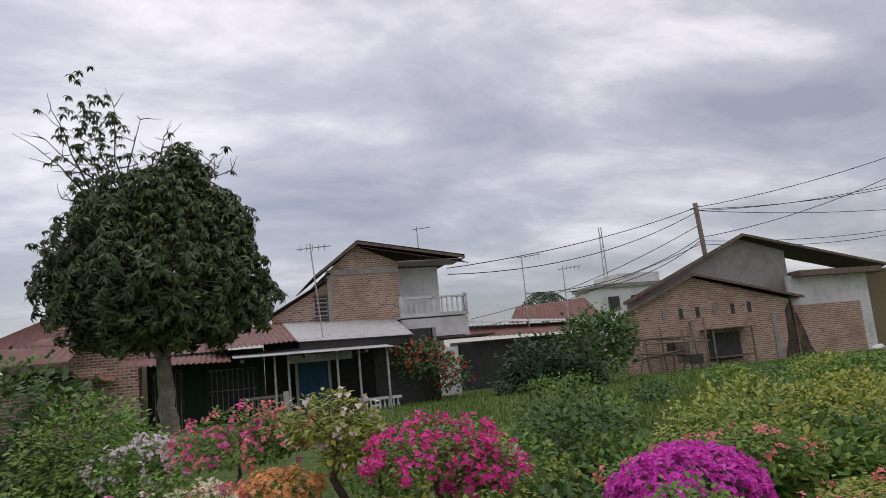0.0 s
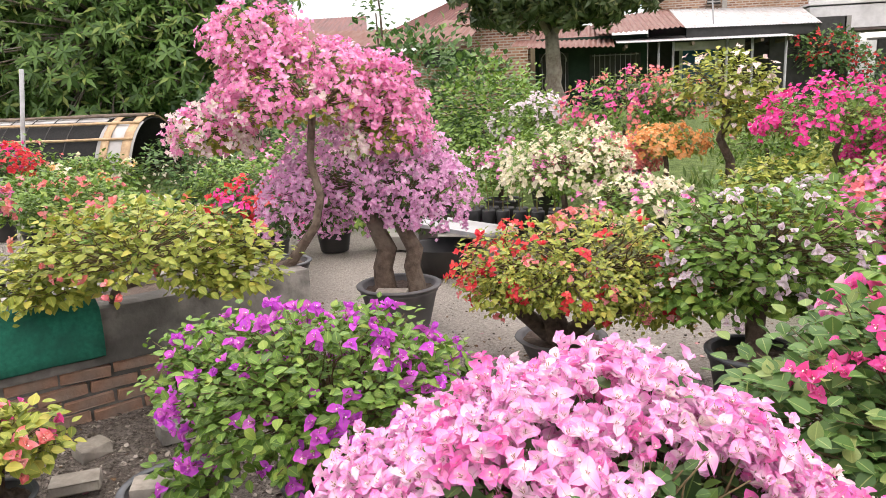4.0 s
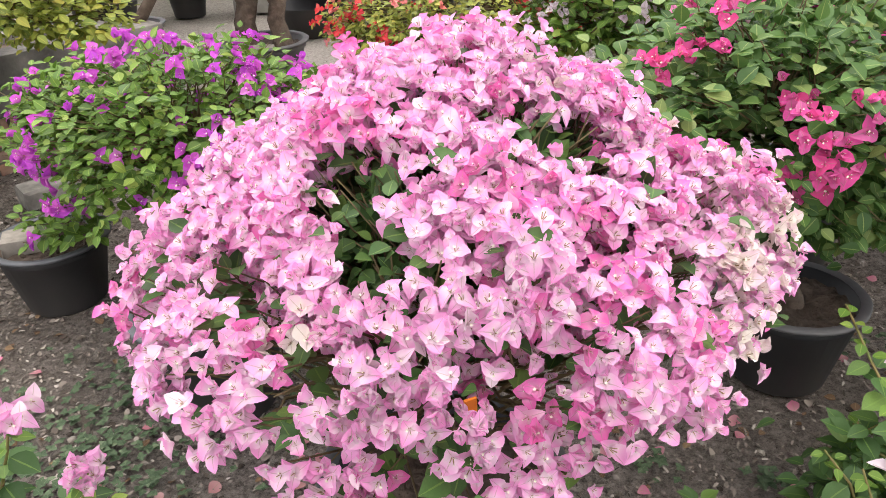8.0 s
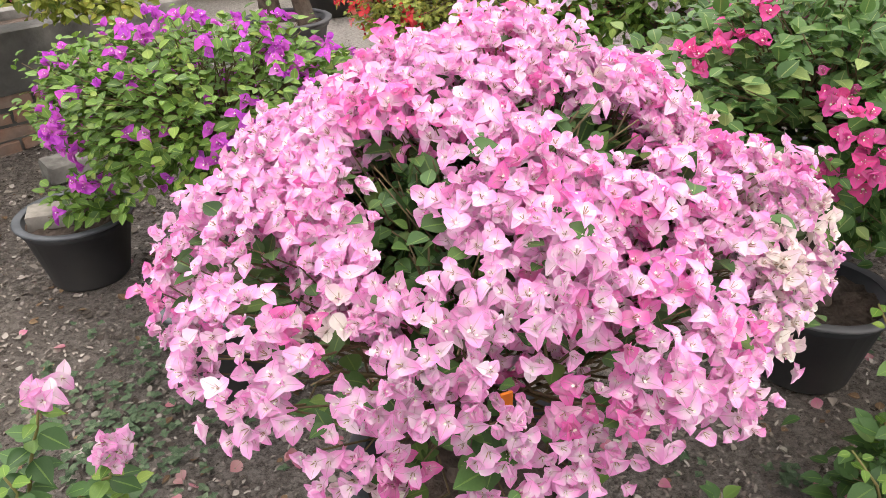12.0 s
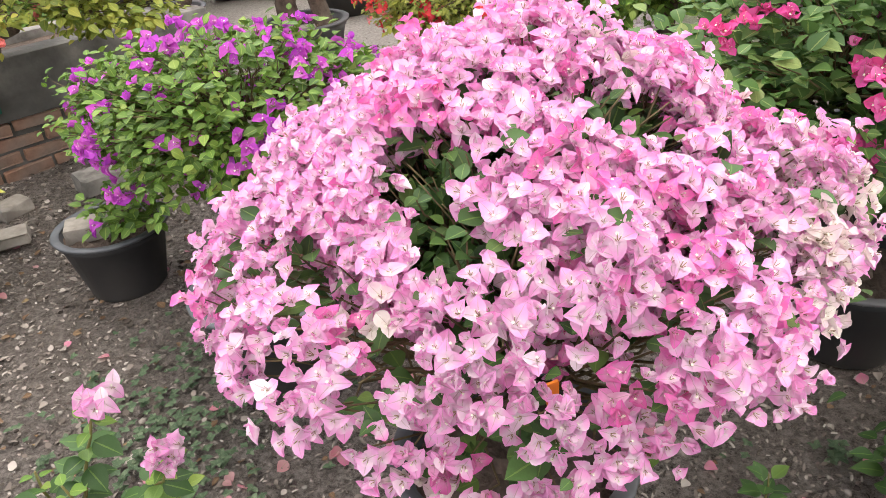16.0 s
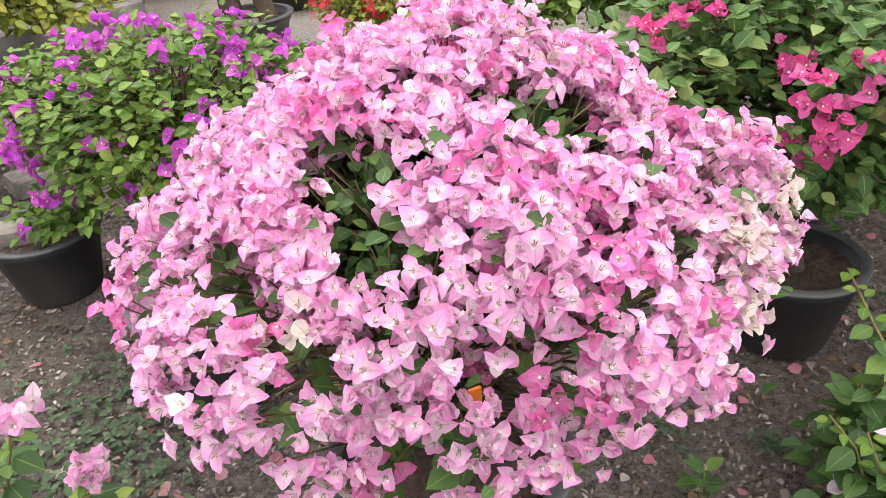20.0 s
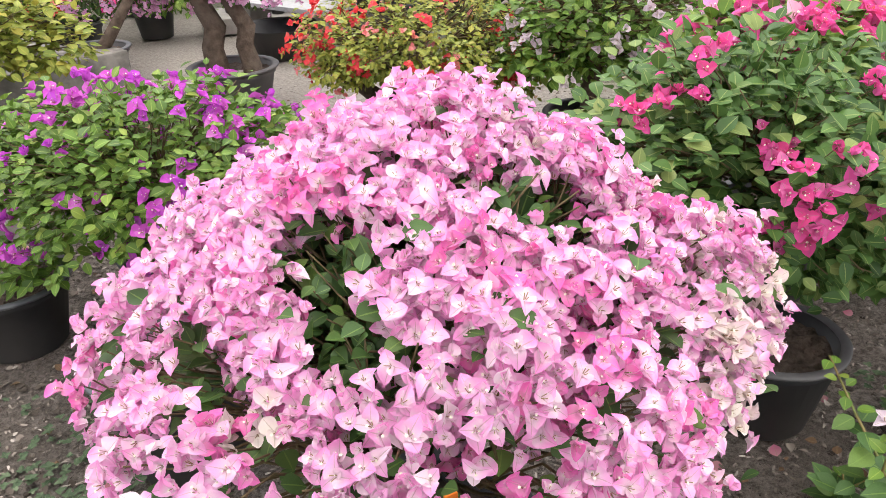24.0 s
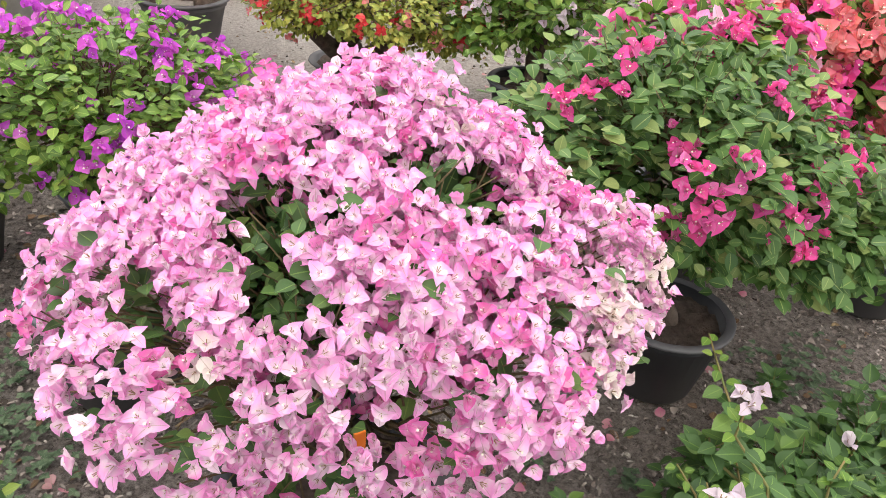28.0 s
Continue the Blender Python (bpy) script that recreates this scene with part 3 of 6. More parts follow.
def build_ground():
    k = Mat("nursery_ground", 0.95, 0.2)
    v = k.coord("Object")
    sep = k.n("SeparateXYZ")
    k.link(v, sep.inputs[0])
    fine, grit, big = k.noise(v, 55, 9, 0.78), k.noise(v, 230, 5, 0.75), k.noise(v, 1.3, 5)
    soil = k.mix(k.ramp(fine, (0.38, (0,) * 3), (0.6, (1,) * 3)), (0.085, 0.072, 0.062), (0.46, 0.41, 0.36))
    soil = k.mix(k.ramp(big, (0.45, (0,) * 3), (0.65, (0.55,) * 3)), soil, (0.17, 0.14, 0.115))
    soil = k.mix(k.ramp(grit, (0.56, (0,) * 3), (0.66, (0.8,) * 3)), soil, (0.42, 0.38, 0.34))
    soil = k.mix(k.ramp(grit, (0.34, (0.8,) * 3), (0.43, (0,) * 3)), soil, (0.05, 0.04, 0.034))
    sand = k.mix(k.ramp(fine, (0.35, (0,) * 3), (0.65, (1,) * 3)), (0.32, 0.29, 0.25), (0.62, 0.58, 0.52))
    grass = k.mix(k.ramp(k.noise(v, 9, 6), (0.3, (0,) * 3), (0.7, (1,) * 3)), (0.06, 0.10, 0.025), (0.19, 0.26, 0.08))
    edge = k.math("ADD", sep.outputs[1], k.math("MULTIPLY", k.math("SUBTRACT", big, 0.5), 1.6))
    rng = k.n("MapRange", From_Min=3.5, From_Max=4.3)
    k.link(edge, rng.inputs[0])
    rng2 = k.n("MapRange", From_Min=7.2, From_Max=8.6)
    k.link(edge, rng2.inputs[0])
    slant = k.math("ADD", k.math("MULTIPLY", sep.outputs[0], 0.9), k.math("MULTIPLY", edge, 0.6))
    rng3 = k.n("MapRange", From_Min=3.6, From_Max=4.6)
    k.link(slant, rng3.inputs[0])
    c = k.mix(rng.outputs[0], soil, sand)
    c = k.mix(k.math("MAXIMUM", rng2.outputs[0], rng3.outputs[0]), c, grass)
    k.base(c).bump(k.math("ADD", fine, k.math("MULTIPLY", grit, 0.5)), 1.0, 0.035)
    xs, ys = axis_steps(-3.2, 3.2, 0.08, 2500), axis_steps(-0.6, 6.0, 0.08, 2500)
    V = []
    for y in ys:
        for x in xs:
            h = level(x, y)
            if abs(x) < 6 and -3 < y < 9:
                h += 0.022 * noise.noise((x * 2.1, y * 2.1, 0)) + 0.009 * noise.noise((x * 9, y * 9, 3)) + 0.004 * noise.noise((x * 25, y * 25, 3)) - 0.008
            V.append((x, y, h))
    n = len(xs)
    F = [(j * n + i, j * n + i + 1, (j + 1) * n + i + 1, (j + 1) * n + i) for j in range(len(ys) - 1) for i in range(n - 1)]
    tagged(link("ground", raw("ground", V, F, k.m)), "grey-brown nursery soil with sandy path and rough grass", "ground", kind="structure")


build_ground()

# ---- house materials ----
BRICK_TAN = brick_mat("tan_brick", (0.24, 0.115, 0.072), (0.56, 0.34, 0.22), (0.60, 0.54, 0.47), (0.26, 0.18, 0.12))
BRICK_RED = brick_mat("weathered_red_brick", (0.23, 0.095, 0.062), (0.53, 0.30, 0.20), (0.58, 0.52, 0.46), (0.22, 0.155, 0.11))
RENDER = rough_mat("stained_white_render", (0.62, 0.62, 0.62), (0.74, 0.74, 0.74), 6, 0.85, 0.2, 0.004, (0.46, 0.46, 0.45))
RENDER_GREY = rough_mat("grey_render", (0.26, 0.25, 0.24), (0.36, 0.35, 0.33), 6, 0.9, 0.3, 0.006, (0.20, 0.19, 0.18))
# Green paint taken darker, so its colour holds the shade of the canopy.
RENDER_GREEN_SHADE = rough_mat("green_paint_with_shade", (0.02, 0.042, 0.03), (0.03, 0.06, 0.042), 6, 0.8, 0.2, 0.004, (0.015, 0.03, 0.022))
RENDER_CREAM = rough_mat("cream_render", (0.55, 0.42, 0.28), (0.62, 0.50, 0.34), 6, 0.85, 0.2, 0.004, (0.45, 0.36, 0.26))
CONCRETE = rough_mat("bare_concrete", (0.28, 0.27, 0.25), (0.38, 0.37, 0.34), 14, 0.9, 0.4, 0.006, (0.18, 0.17, 0.16))
TIN = metal_sheet("pale_corrugated_metal", (0.50, 0.52, 0.54), (0.30, 0.22, 0.17), 0.36)
TIN_RUST = metal_sheet("rusty_corrugated_metal", (0.24, 0.15, 0.12), (0.17, 0.065, 0.045), 0.56, 0.7)
TIN_RED = metal_sheet("dark_red_roof_sheet", (0.20, 0.075, 0.065), (0.11, 0.05, 0.045), 0.45, 0.65)
TIN_DARK = metal_sheet("dark_brown_roof_sheet", (0.12, 0.095, 0.09), (0.08, 0.05, 0.045), 0.5, 0.7)
WOOD_OLD = rough_mat("weathered_timber", (0.13, 0.10, 0.075), (0.24, 0.19, 0.15), 25, 0.9, 0.5, 0.006, (0.08, 0.065, 0.055))
WOOD_PALE = rough_mat("pale_bamboo_slat", (0.42, 0.29, 0.17), (0.58, 0.42, 0.26), 25, 0.8, 0.3, 0.004, (0.32, 0.22, 0.14))
IRON = rough_mat("dark_iron", (0.03, 0.03, 0.032), (0.07, 0.065, 0.06), 30, 0.6, 0.2, 0.003)
STEEL = rough_mat("grey_steel_post", (0.30, 0.31, 0.32), (0.42, 0.43, 0.44), 20, 0.5, 0.2, 0.003, (0.20, 0.17, 0.15))
BLUE = rough_mat("blue_painted_door", (0.035, 0.12, 0.24), (0.05, 0.16, 0.30), 8, 0.6, 0.2, 0.004, (0.03, 0.09, 0.18))
# Near-black: the shade inside rooms and under roofs is put into this colour.
SHADE_DARK = rough_mat("painted_dark_shade", (0.05, 0.05, 0.05), (0.08, 0.08, 0.078), 5, 0.9, 0.2)
MOULD = rough_mat("black_mould", (0.03, 0.028, 0.026), (0.09, 0.07, 0.06), 9, 0.95, 0.5, 0.006, (0.16, 0.11, 0.085))
CABLE = rough_mat("black_cable", (0.02, 0.02, 0.022), (0.04, 0.04, 0.04), 30, 0.7, 0.1)


def sheet(name, a, b, c, d, mat, parent, wave=0.1, depth=0.018, label="", thick=0.012):
    """A corrugated sheet over the corners a, b (lower edge) and d, c (upper edge); the ribs run from lower to upper edge."""
    a, b, c, d = map(Vector, (a, b, c, d))
    n = max(8, int((b - a).length / wave) * 4)
    nrm = (b - a).cross(d - a).normalized()
    V, F = [], []
    for i in range(n + 1):
        t = i / n
        off = nrm * depth * math.sin(2 * math.pi * t * n / 4)
        lo, hi = a.lerp(b, t) + off, d.lerp(c, t) + off
        V += [lo, hi, lo - nrm * thick, hi - nrm * thick]
    for i in range(n):
        p, q = 4 * i, 4 * (i + 1)
        F += [(p, q, q + 1, p + 1), (p + 2, p + 3, q + 3, q + 2), (p, p + 2, q + 2, q), (p + 1, q + 1, q + 3, p + 3)]
    return link(name, raw(name, V, F, mat, smooth=False), parent, label)


def prism(name, outline, y0, y1, mat, parent, label=""):
    """A wall from its outline in x and z, between two depths."""
    bm = bmesh.new()
    f = [bm.verts.new((x, y0, z)) for x, z in outline]
    b = [bm.verts.new((x, y1, z)) for x, z in outline]
    bm.faces.new(f), bm.faces.new(b[::-1])
    for i in range(len(f)):
        j = (i + 1) % len(f)
        bm.faces.new((f[j], f[i], b[i], b[j]))
    bmesh.ops.recalc_face_normals(bm, faces=bm.faces[:])
    return part(name, bm, mat, parent, label)


def bar(name, a, b, r, mat, parent, label="", sides=6):
    v, f = tubes([[(a, r), (b, r)]], sides)
    return link(name, raw(name, v, f, mat), parent, label)


def louvre(parent, x0, x1, z0, z1, y):
    w = part("window", box(x1 - x0, 0.06, z1 - z0, ((x0 + x1) / 2, y + 0.02, (z0 + z1) / 2)), SHADE_DARK, parent, "dark louvred window")
    part("frame", box(x1 - x0 + 0.12, 0.08, 0.07, ((x0 + x1) / 2, y - 0.04, z1 + 0.035), 0.01), WOOD_OLD, w)
    part("frame", box(x1 - x0 + 0.12, 0.08, 0.07, ((x0 + x1) / 2, y - 0.04, z0 - 0.035), 0.01), WOOD_OLD, w)
    n = int((z1 - z0) / 0.16)
    for i in range(n):
        bm = box(x1 - x0, 0.10, 0.02, (0, 0, 0))
        bmesh.ops.rotate(bm, matrix=Matrix.Rotation(radians(35), 3, "X"), verts=bm.verts)
        bmesh.ops.translate(bm, vec=((x0 + x1) / 2, y - 0.05, z0 + (i + 0.5) * (z1 - z0) / n), verts=bm.verts)
        part("slat", bm, RENDER_GREY, w)


def grille(parent, x0, x1, z0, z1, y, n):
    g = part("window", box(x1 - x0, 0.05, z1 - z0, ((x0 + x1) / 2, y + 0.04, (z0 + z1) / 2)), SHADE_DARK, parent, "dark window behind iron bars")
    for i in range(n):
        x = x0 + (i + 0.5) * (x1 - x0) / n
        bar("window_bar", (x, y - 0.06, z0), (x, y - 0.06, z1), 0.014, STEEL, g)
    for z in (z0 + 0.05, (z0 + z1) / 2, z1 - 0.05):
        bar("window_bar", (x0, y - 0.06, z), (x1, y - 0.06, z), 0.014, STEEL, g)


def baluster_row(parent, x0, x1, z0, z1, y, n, mat):
    rail = part("balustrade", box(x1 - x0 + 0.1, 0.16, 0.09, ((x0 + x1) / 2, y, z1 - 0.045), 0.015), mat, parent, "white turned balustrade")
    part("bottom_rail", box(x1 - x0 + 0.1, 0.16, 0.07, ((x0 + x1) / 2, y, z0 + 0.035), 0.012), mat, rail)
    h = z1 - z0 - 0.16
    prof = [(0.03, 0), (0.045, h * 0.05), (0.03, h * 0.12), (0.055, h * 0.35), (0.03, h * 0.7), (0.028, h * 0.9), (0.045, h * 0.95), (0.03, h)]
    me = None
    for i in range(n):
        x = x0 + (i + 0.5) * (x1 - x0) / n
        if me is None:
            ob = part("baluster", lathe(prof, 10), mat, rail, smooth=True)
            me = ob.data
        else:
            ob = link("baluster", me, rail)
        ob.location = (x, y, z0 + 0.07)


# ---- two-storey brick house ----
def tall_house():
    h = thing("brick_house", "tan two-storey brick house with white balcony", "house")
    prism("wall", [(5.58, 0.3), (8.92, 0.3), (8.92, 6.66), (7.02, 7.5), (5.58, 6.3)], 34.0, 34.2, BRICK_TAN, h, "tan unrendered brick gable wall")
    part("concrete_band", box(3.36, 0.05, 0.24, (7.25, 33.985, 6.3), 0.01), CONCRETE, h)
    part("concrete_band", box(0.2, 0.05, 3.4, (5.68, 33.985, 4.6), 0.01), CONCRETE, h)
    prism("wall", [(3.1, 0.3), (5.58, 0.3), (5.58, 5.85), (3.1, 4.45)], 34.05, 34.25, BRICK_TAN, h, "lower tan brick gable wall")
    part("wall", box(0.2, 7.0, 6.0, (5.7, 37.7, 3.3)), BRICK_TAN, h)
    part("wall", box(2.2, 0.2, 6.2, (10.1, 35.3, 3.4)), RENDER, h, "white rendered upper wall")
    part("wall", box(0.2, 6.0, 6.2, (11.1, 38.4, 3.4)), RENDER, h)
    prism("wall", [(8.92, 0.3), (8.94, 0.3), (8.94, 6.6), (8.92, 6.6)], 34.0, 35.3, RENDER, h)
    sheet("roof", (5.0, 33.6, 6.12), (5.0, 41, 6.12), (7.02, 41, 7.66), (7.02, 33.6, 7.66), TIN_DARK, h, 0.2, 0.02, "dark brown metal roof")
    sheet("roof", (7.02, 33.5, 7.66), (7.02, 41, 7.66), (12.1, 41, 6.78), (12.1, 33.5, 6.78), TIN_DARK, h, 0.2, 0.02, "dark brown metal roof")
    sheet("roof", (6.9, 33.42, 7.40), (12.25, 33.42, 6.36), (12.1, 34.7, 6.80), (7.02, 34.7, 7.68), TIN_RED, h, 0.2, 0.02, "dark red front roof slope")
    prism("fascia", [(4.95, 6.02), (7.02, 7.5), (12.1, 6.62), (12.1, 6.74), (7.02, 7.63), (4.95, 6.14)], 33.5, 33.56, WOOD_OLD, h)
    part("ceiling_board", box(3.2, 1.8, 0.04, (10.45, 34.4, 6.6)), RENDER_GREY, h)
    sheet("roof", (2.9, 33.7, 4.5), (2.9, 40, 4.5), (5.6, 40, 6.0), (5.6, 33.7, 6.0), TIN_DARK, h, 0.2, 0.02)
    louvre(h, 5.0, 5.52, 4.3, 5.25, 34.02)
    slab = part("balcony", box(3.1, 2.0, 0.85, (10.2, 33.9, 3.45), 0.02), RENDER, h, "white balcony with dark streaks")
    part("ledge", box(3.2, 2.1, 0.10, (10.2, 33.9, 3.98), 0.02), RENDER, slab)
    baluster_row(h, 8.75, 11.7, 4.04, 4.85, 33.0, 12, RENDER)
    for x in (8.7, 10.2, 11.72):
        part("post", box(0.16, 0.16, 0.9, (x, 33.0, 4.47), 0.01), RENDER, h)
    part("wall", box(2.0, 0.2, 2.3, (9.45, 31.0, 1.3)), RENDER, h, "white lower wall with grey stains")
    part("column", box(0.5, 0.5, 2.6, (9.1, 33.0, 1.7), 0.02), CONCRETE, h)
    part("canopy", box(2.6, 1.8, 0.08, (11.2, 32.6, 2.9)), TIN_DARK, h)
    a = thing("roof_aerial", "thin metal aerial on the brick house roof", "aerial", (10.3, 35, 7.0))
    bar("mast", (0, 0, 0), (0, 0, 1.5), 0.025, STEEL, a)
    bar("crossbar", (-0.2, 0, 1.35), (0.7, 0, 1.45), 0.02, STEEL, a)
    return h


def porch_house():
    h = thing("porch_house", "low house with metal porch roof and blue door", "house")
    z0 = 0.35
    part("porch_floor", box(9.6, 3.4, 0.2, (3.6, 27.0, 0.3), 0.01), CONCRETE, h)
    part("wall", box(3.6, 0.2, 2.6, (0.4, 27.6, 1.6)), RENDER_GREEN_SHADE, h, "green painted front wall, darkened for the canopy's shade")
    # This wall's colour already holds the shade under the porch roof.
    part("wall", box(6.4, 0.2, 2.9, (5.5, 28.7, 1.75)), SHADE_DARK, h, "porch wall with its shade painted in")
    part("wall", box(0.2, 6, 2.9, (8.75, 31.6, 1.75)), RENDER_GREY, h)
    part("wall", box(0.2, 6, 2.6, (-1.5, 30.6, 1.6)), RENDER_GREEN_SHADE, h)
    d = part("door", box(1.06, 0.06, 2.05, (3.95, 28.2, z0 + 1.04), 0.01), BLUE, h, "closed blue painted door")
    for x in (3.68, 4.22):
        for z in (0.55, 1.45):
            part("panel", box(0.40, 0.02, 0.7, (x, 28.155, z0 + z), 0.008), BLUE, d)
    part("door_frame", box(0.1, 0.14, 2.2, (3.36, 28.2, z0 + 1.1)), RENDER, h)
    part("door_frame", box(0.1, 0.14, 2.2, (4.54, 28.2, z0 + 1.1)), RENDER, h)
    part("window", box(1.7, 0.05, 1.6, (1.12, 27.49, 1.5)), SHADE_DARK, h, "dark barred window")
    grille(h, 0.35, 1.9, 0.8, 2.3, 27.44, 9)
    gate = part("arched_gate", box(1.0, 0.06, 2.0, (-0.95, 27.46, 1.4)), SHADE_DARK, h, "dark arched iron gate")
    for i in range(6):
        bar("gate_bar", (-1.35 + i * 0.16, 27.38, 0.45), (-1.35 + i * 0.16, 27.38, 2.3 + 0.25 * math.sin(math.pi * i / 5)), 0.014, STEEL, gate)
    for i in range(8):
        a0, a1 = math.pi * i / 8, math.pi * (i + 1) / 8
        bar("gate_arch", (-0.95 + 0.45 * math.cos(a0), 27.38, 2.1 + 0.4 * math.sin(a0)), (-0.95 + 0.45 * math.cos(a1), 27.38, 2.1 + 0.4 * math.sin(a1)), 0.016, STEEL, gate)
    for x in (2.40, 2.84, 4.44, 5.18, 6.15):
        bar("post", (x, 25.65, 0.3), (x, 25.65, 2.5), 0.04, STEEL, h, sides=8)
    for x in (2.75, 5.2):
        part("pillar", box(0.22, 0.22, 1.0 if x < 4 else 0.55, (x, 25.9, 0.85 if x < 4 else 0.6), 0.02), RENDER, h)
    baluster_row(h, 5.25, 6.5, 0.3, 0.85, 25.75, 8, RENDER)
    baluster_row(h, 1.4, 2.7, 0.5, 1.25, 26.3, 7, CONCRETE)
    part("blind", box(2.1, 0.06, 0.26, (3.95, 25.9, 2.35), 0.01), RENDER_GREY, h)
    # Added near-black sheet stands in for the shade at the porch's right end.
    part("board", box(2.4, 0.08, 2.2, (7.2, 27.2, 1.5), 0.01), SHADE_DARK, h)
    sheet("canopy_roof", (1.1, 25.3, 2.53), (6.35, 25.3, 2.49), (6.45, 28.6, 2.82), (1.1, 28.6, 2.86), TIN, h, 0.09, 0.009, "pale corrugated canopy roof")
    sheet("roof", (3.3, 26.6, 2.96), (7.4, 26.6, 2.90), (8.6, 33.95, 4.0), (3.5, 33.95, 4.2), TIN, h, 0.09, 0.009, "pale grey corrugated roof")
    sheet("roof", (0.5, 26.4, 2.9), (3.26, 26.5, 3.0), (3.46, 33.95, 4.2), (0.3, 33.95, 4.0), TIN_RUST, h, 0.16, 0.025, "rusty corrugated roof")
    sheet("roof", (-2.3, 25.6, 2.55), (1.05, 25.6, 2.45), (1.05, 32, 3.6), (-2.3, 32, 3.6), TIN_RUST, h, 0.16, 0.025)
    # Fascia board, near-black to stand for the shaded gap above the canopy.
    part("gutter_board", box(4.3, 0.05, 0.34, (5.5, 26.75, 2.76)), SHADE_DARK, h, "fascia board coloured as the shaded gap under the upper roof")
    for x in (1.4, 3.4, 5.4, 6.2):
        part("rafter", box(0.08, 3.2, 0.1, (x, 26.95, 2.42)), WOOD_OLD, h)
    a = thing("television_aerial", "tall thin television aerial behind the porch", "aerial", (4.3, 27.5, 3.1))
    bar("mast", (0, 0, -0.1), (-0.25, 0, 3.4), 0.025, STEEL, a)
    bar("boom", (-0.75, 0, 3.2), (0.5, 0, 3.3), 0.018, STEEL, a)
    for i in range(5):
        bar("element", (-0.6 + i * 0.22, 0, 3.12), (-0.6 + i * 0.22, 0, 3.38), 0.012, STEEL, a)
    return h


def left_house():
    h = thing("rusty_roof_house", "low brick house with rusty corrugated roof", "house")
    part("wall", box(6.6, 0.2, 2.2, (-6.2, 25.1, 1.5)), BRICK_RED, h, "weathered red brick wall")
    part("wall", box(2.4, 0.2, 2.0, (-2.9, 25.6, 1.6)), BRICK_RED, h)
    part("wall", box(2.6, 0.2, 3.2, (-3.1, 28.0, 2.0)), BRICK_RED, h, "upper red brick wall")
    part("opening", box(1.6, 0.1, 0.5, (-4.2, 24.98, 2.3)), SHADE_DARK, h, "dark opening under the roof")
    sheet("roof", (-9.8, 24.2, 2.82), (-3.5, 24.2, 2.72), (-3.5, 27.5, 3.45), (-9.8, 27.5, 3.6), TIN_RUST, h, 0.2, 0.025, "rusty corrugated roof")
    sheet("roof", (-4.1, 24.8, 2.5), (-2.3, 24.8, 2.15), (-2.3, 25.5, 2.3), (-4.1, 25.5, 2.66), TIN_RUST, h, 0.2, 0.02)
    sheet("roof", (-5.2, 27.6, 3.55), (-1.7, 27.6, 3.5), (-1.7, 30, 3.9), (-5.2, 30, 3.95), TIN_RUST, h, 0.2, 0.025)
    part("fascia", box(6.4, 0.06, 0.14, (-6.65, 24.22, 2.72)), WOOD_OLD, h)
    g = thing("cream_gable_house", "cream gabled house with dark red roof", "house")
    prism("wall", [(-6.9, 0.4), (-1.0, 0.4), (-1.0, 3.6), (-3.4, 5.1), (-6.9, 3.8)], 32.4, 32.6, RENDER_CREAM, g, "cream rendered gable wall")
    sheet("roof", (-8.3, 31.2, 3.55), (-4.5, 31.2, 3.7), (-3.5, 34.2, 5.65), (-4.4, 34.2, 5.6), TIN_RED, g, 0.25, 0.02, "dark red sheet roof")
    sheet("roof", (-0.2, 31.9, 3.9), (-0.2, 38, 3.9), (-3.5, 38, 5.6), (-3.5, 31.9, 5.6), TIN_RED, g, 0.25, 0.02, "dark red sheet roof")
    grille(g, -4.4, -2.8, 3.2, 4.2, 32.3, 5)
    k = thing("brown_roof_house", "far low house with brown roof", "house")
    part("wall", box(6.0, 0.2, 2.8, (-11.5, 30.2, 1.8)), RENDER_CREAM, k)
    sheet("roof", (-15.0, 29.6, 3.3), (-8.2, 29.6, 3.3), (-9.5, 34, 4.7), (-14.0, 34, 4.7), TIN_RED, k, 0.25, 0.02, "dark brown sheet roof")
    part("wall", box(30.0, 0.3, 3.2, (-28.0, 30.0, 2.0)), RENDER_GREY, k)


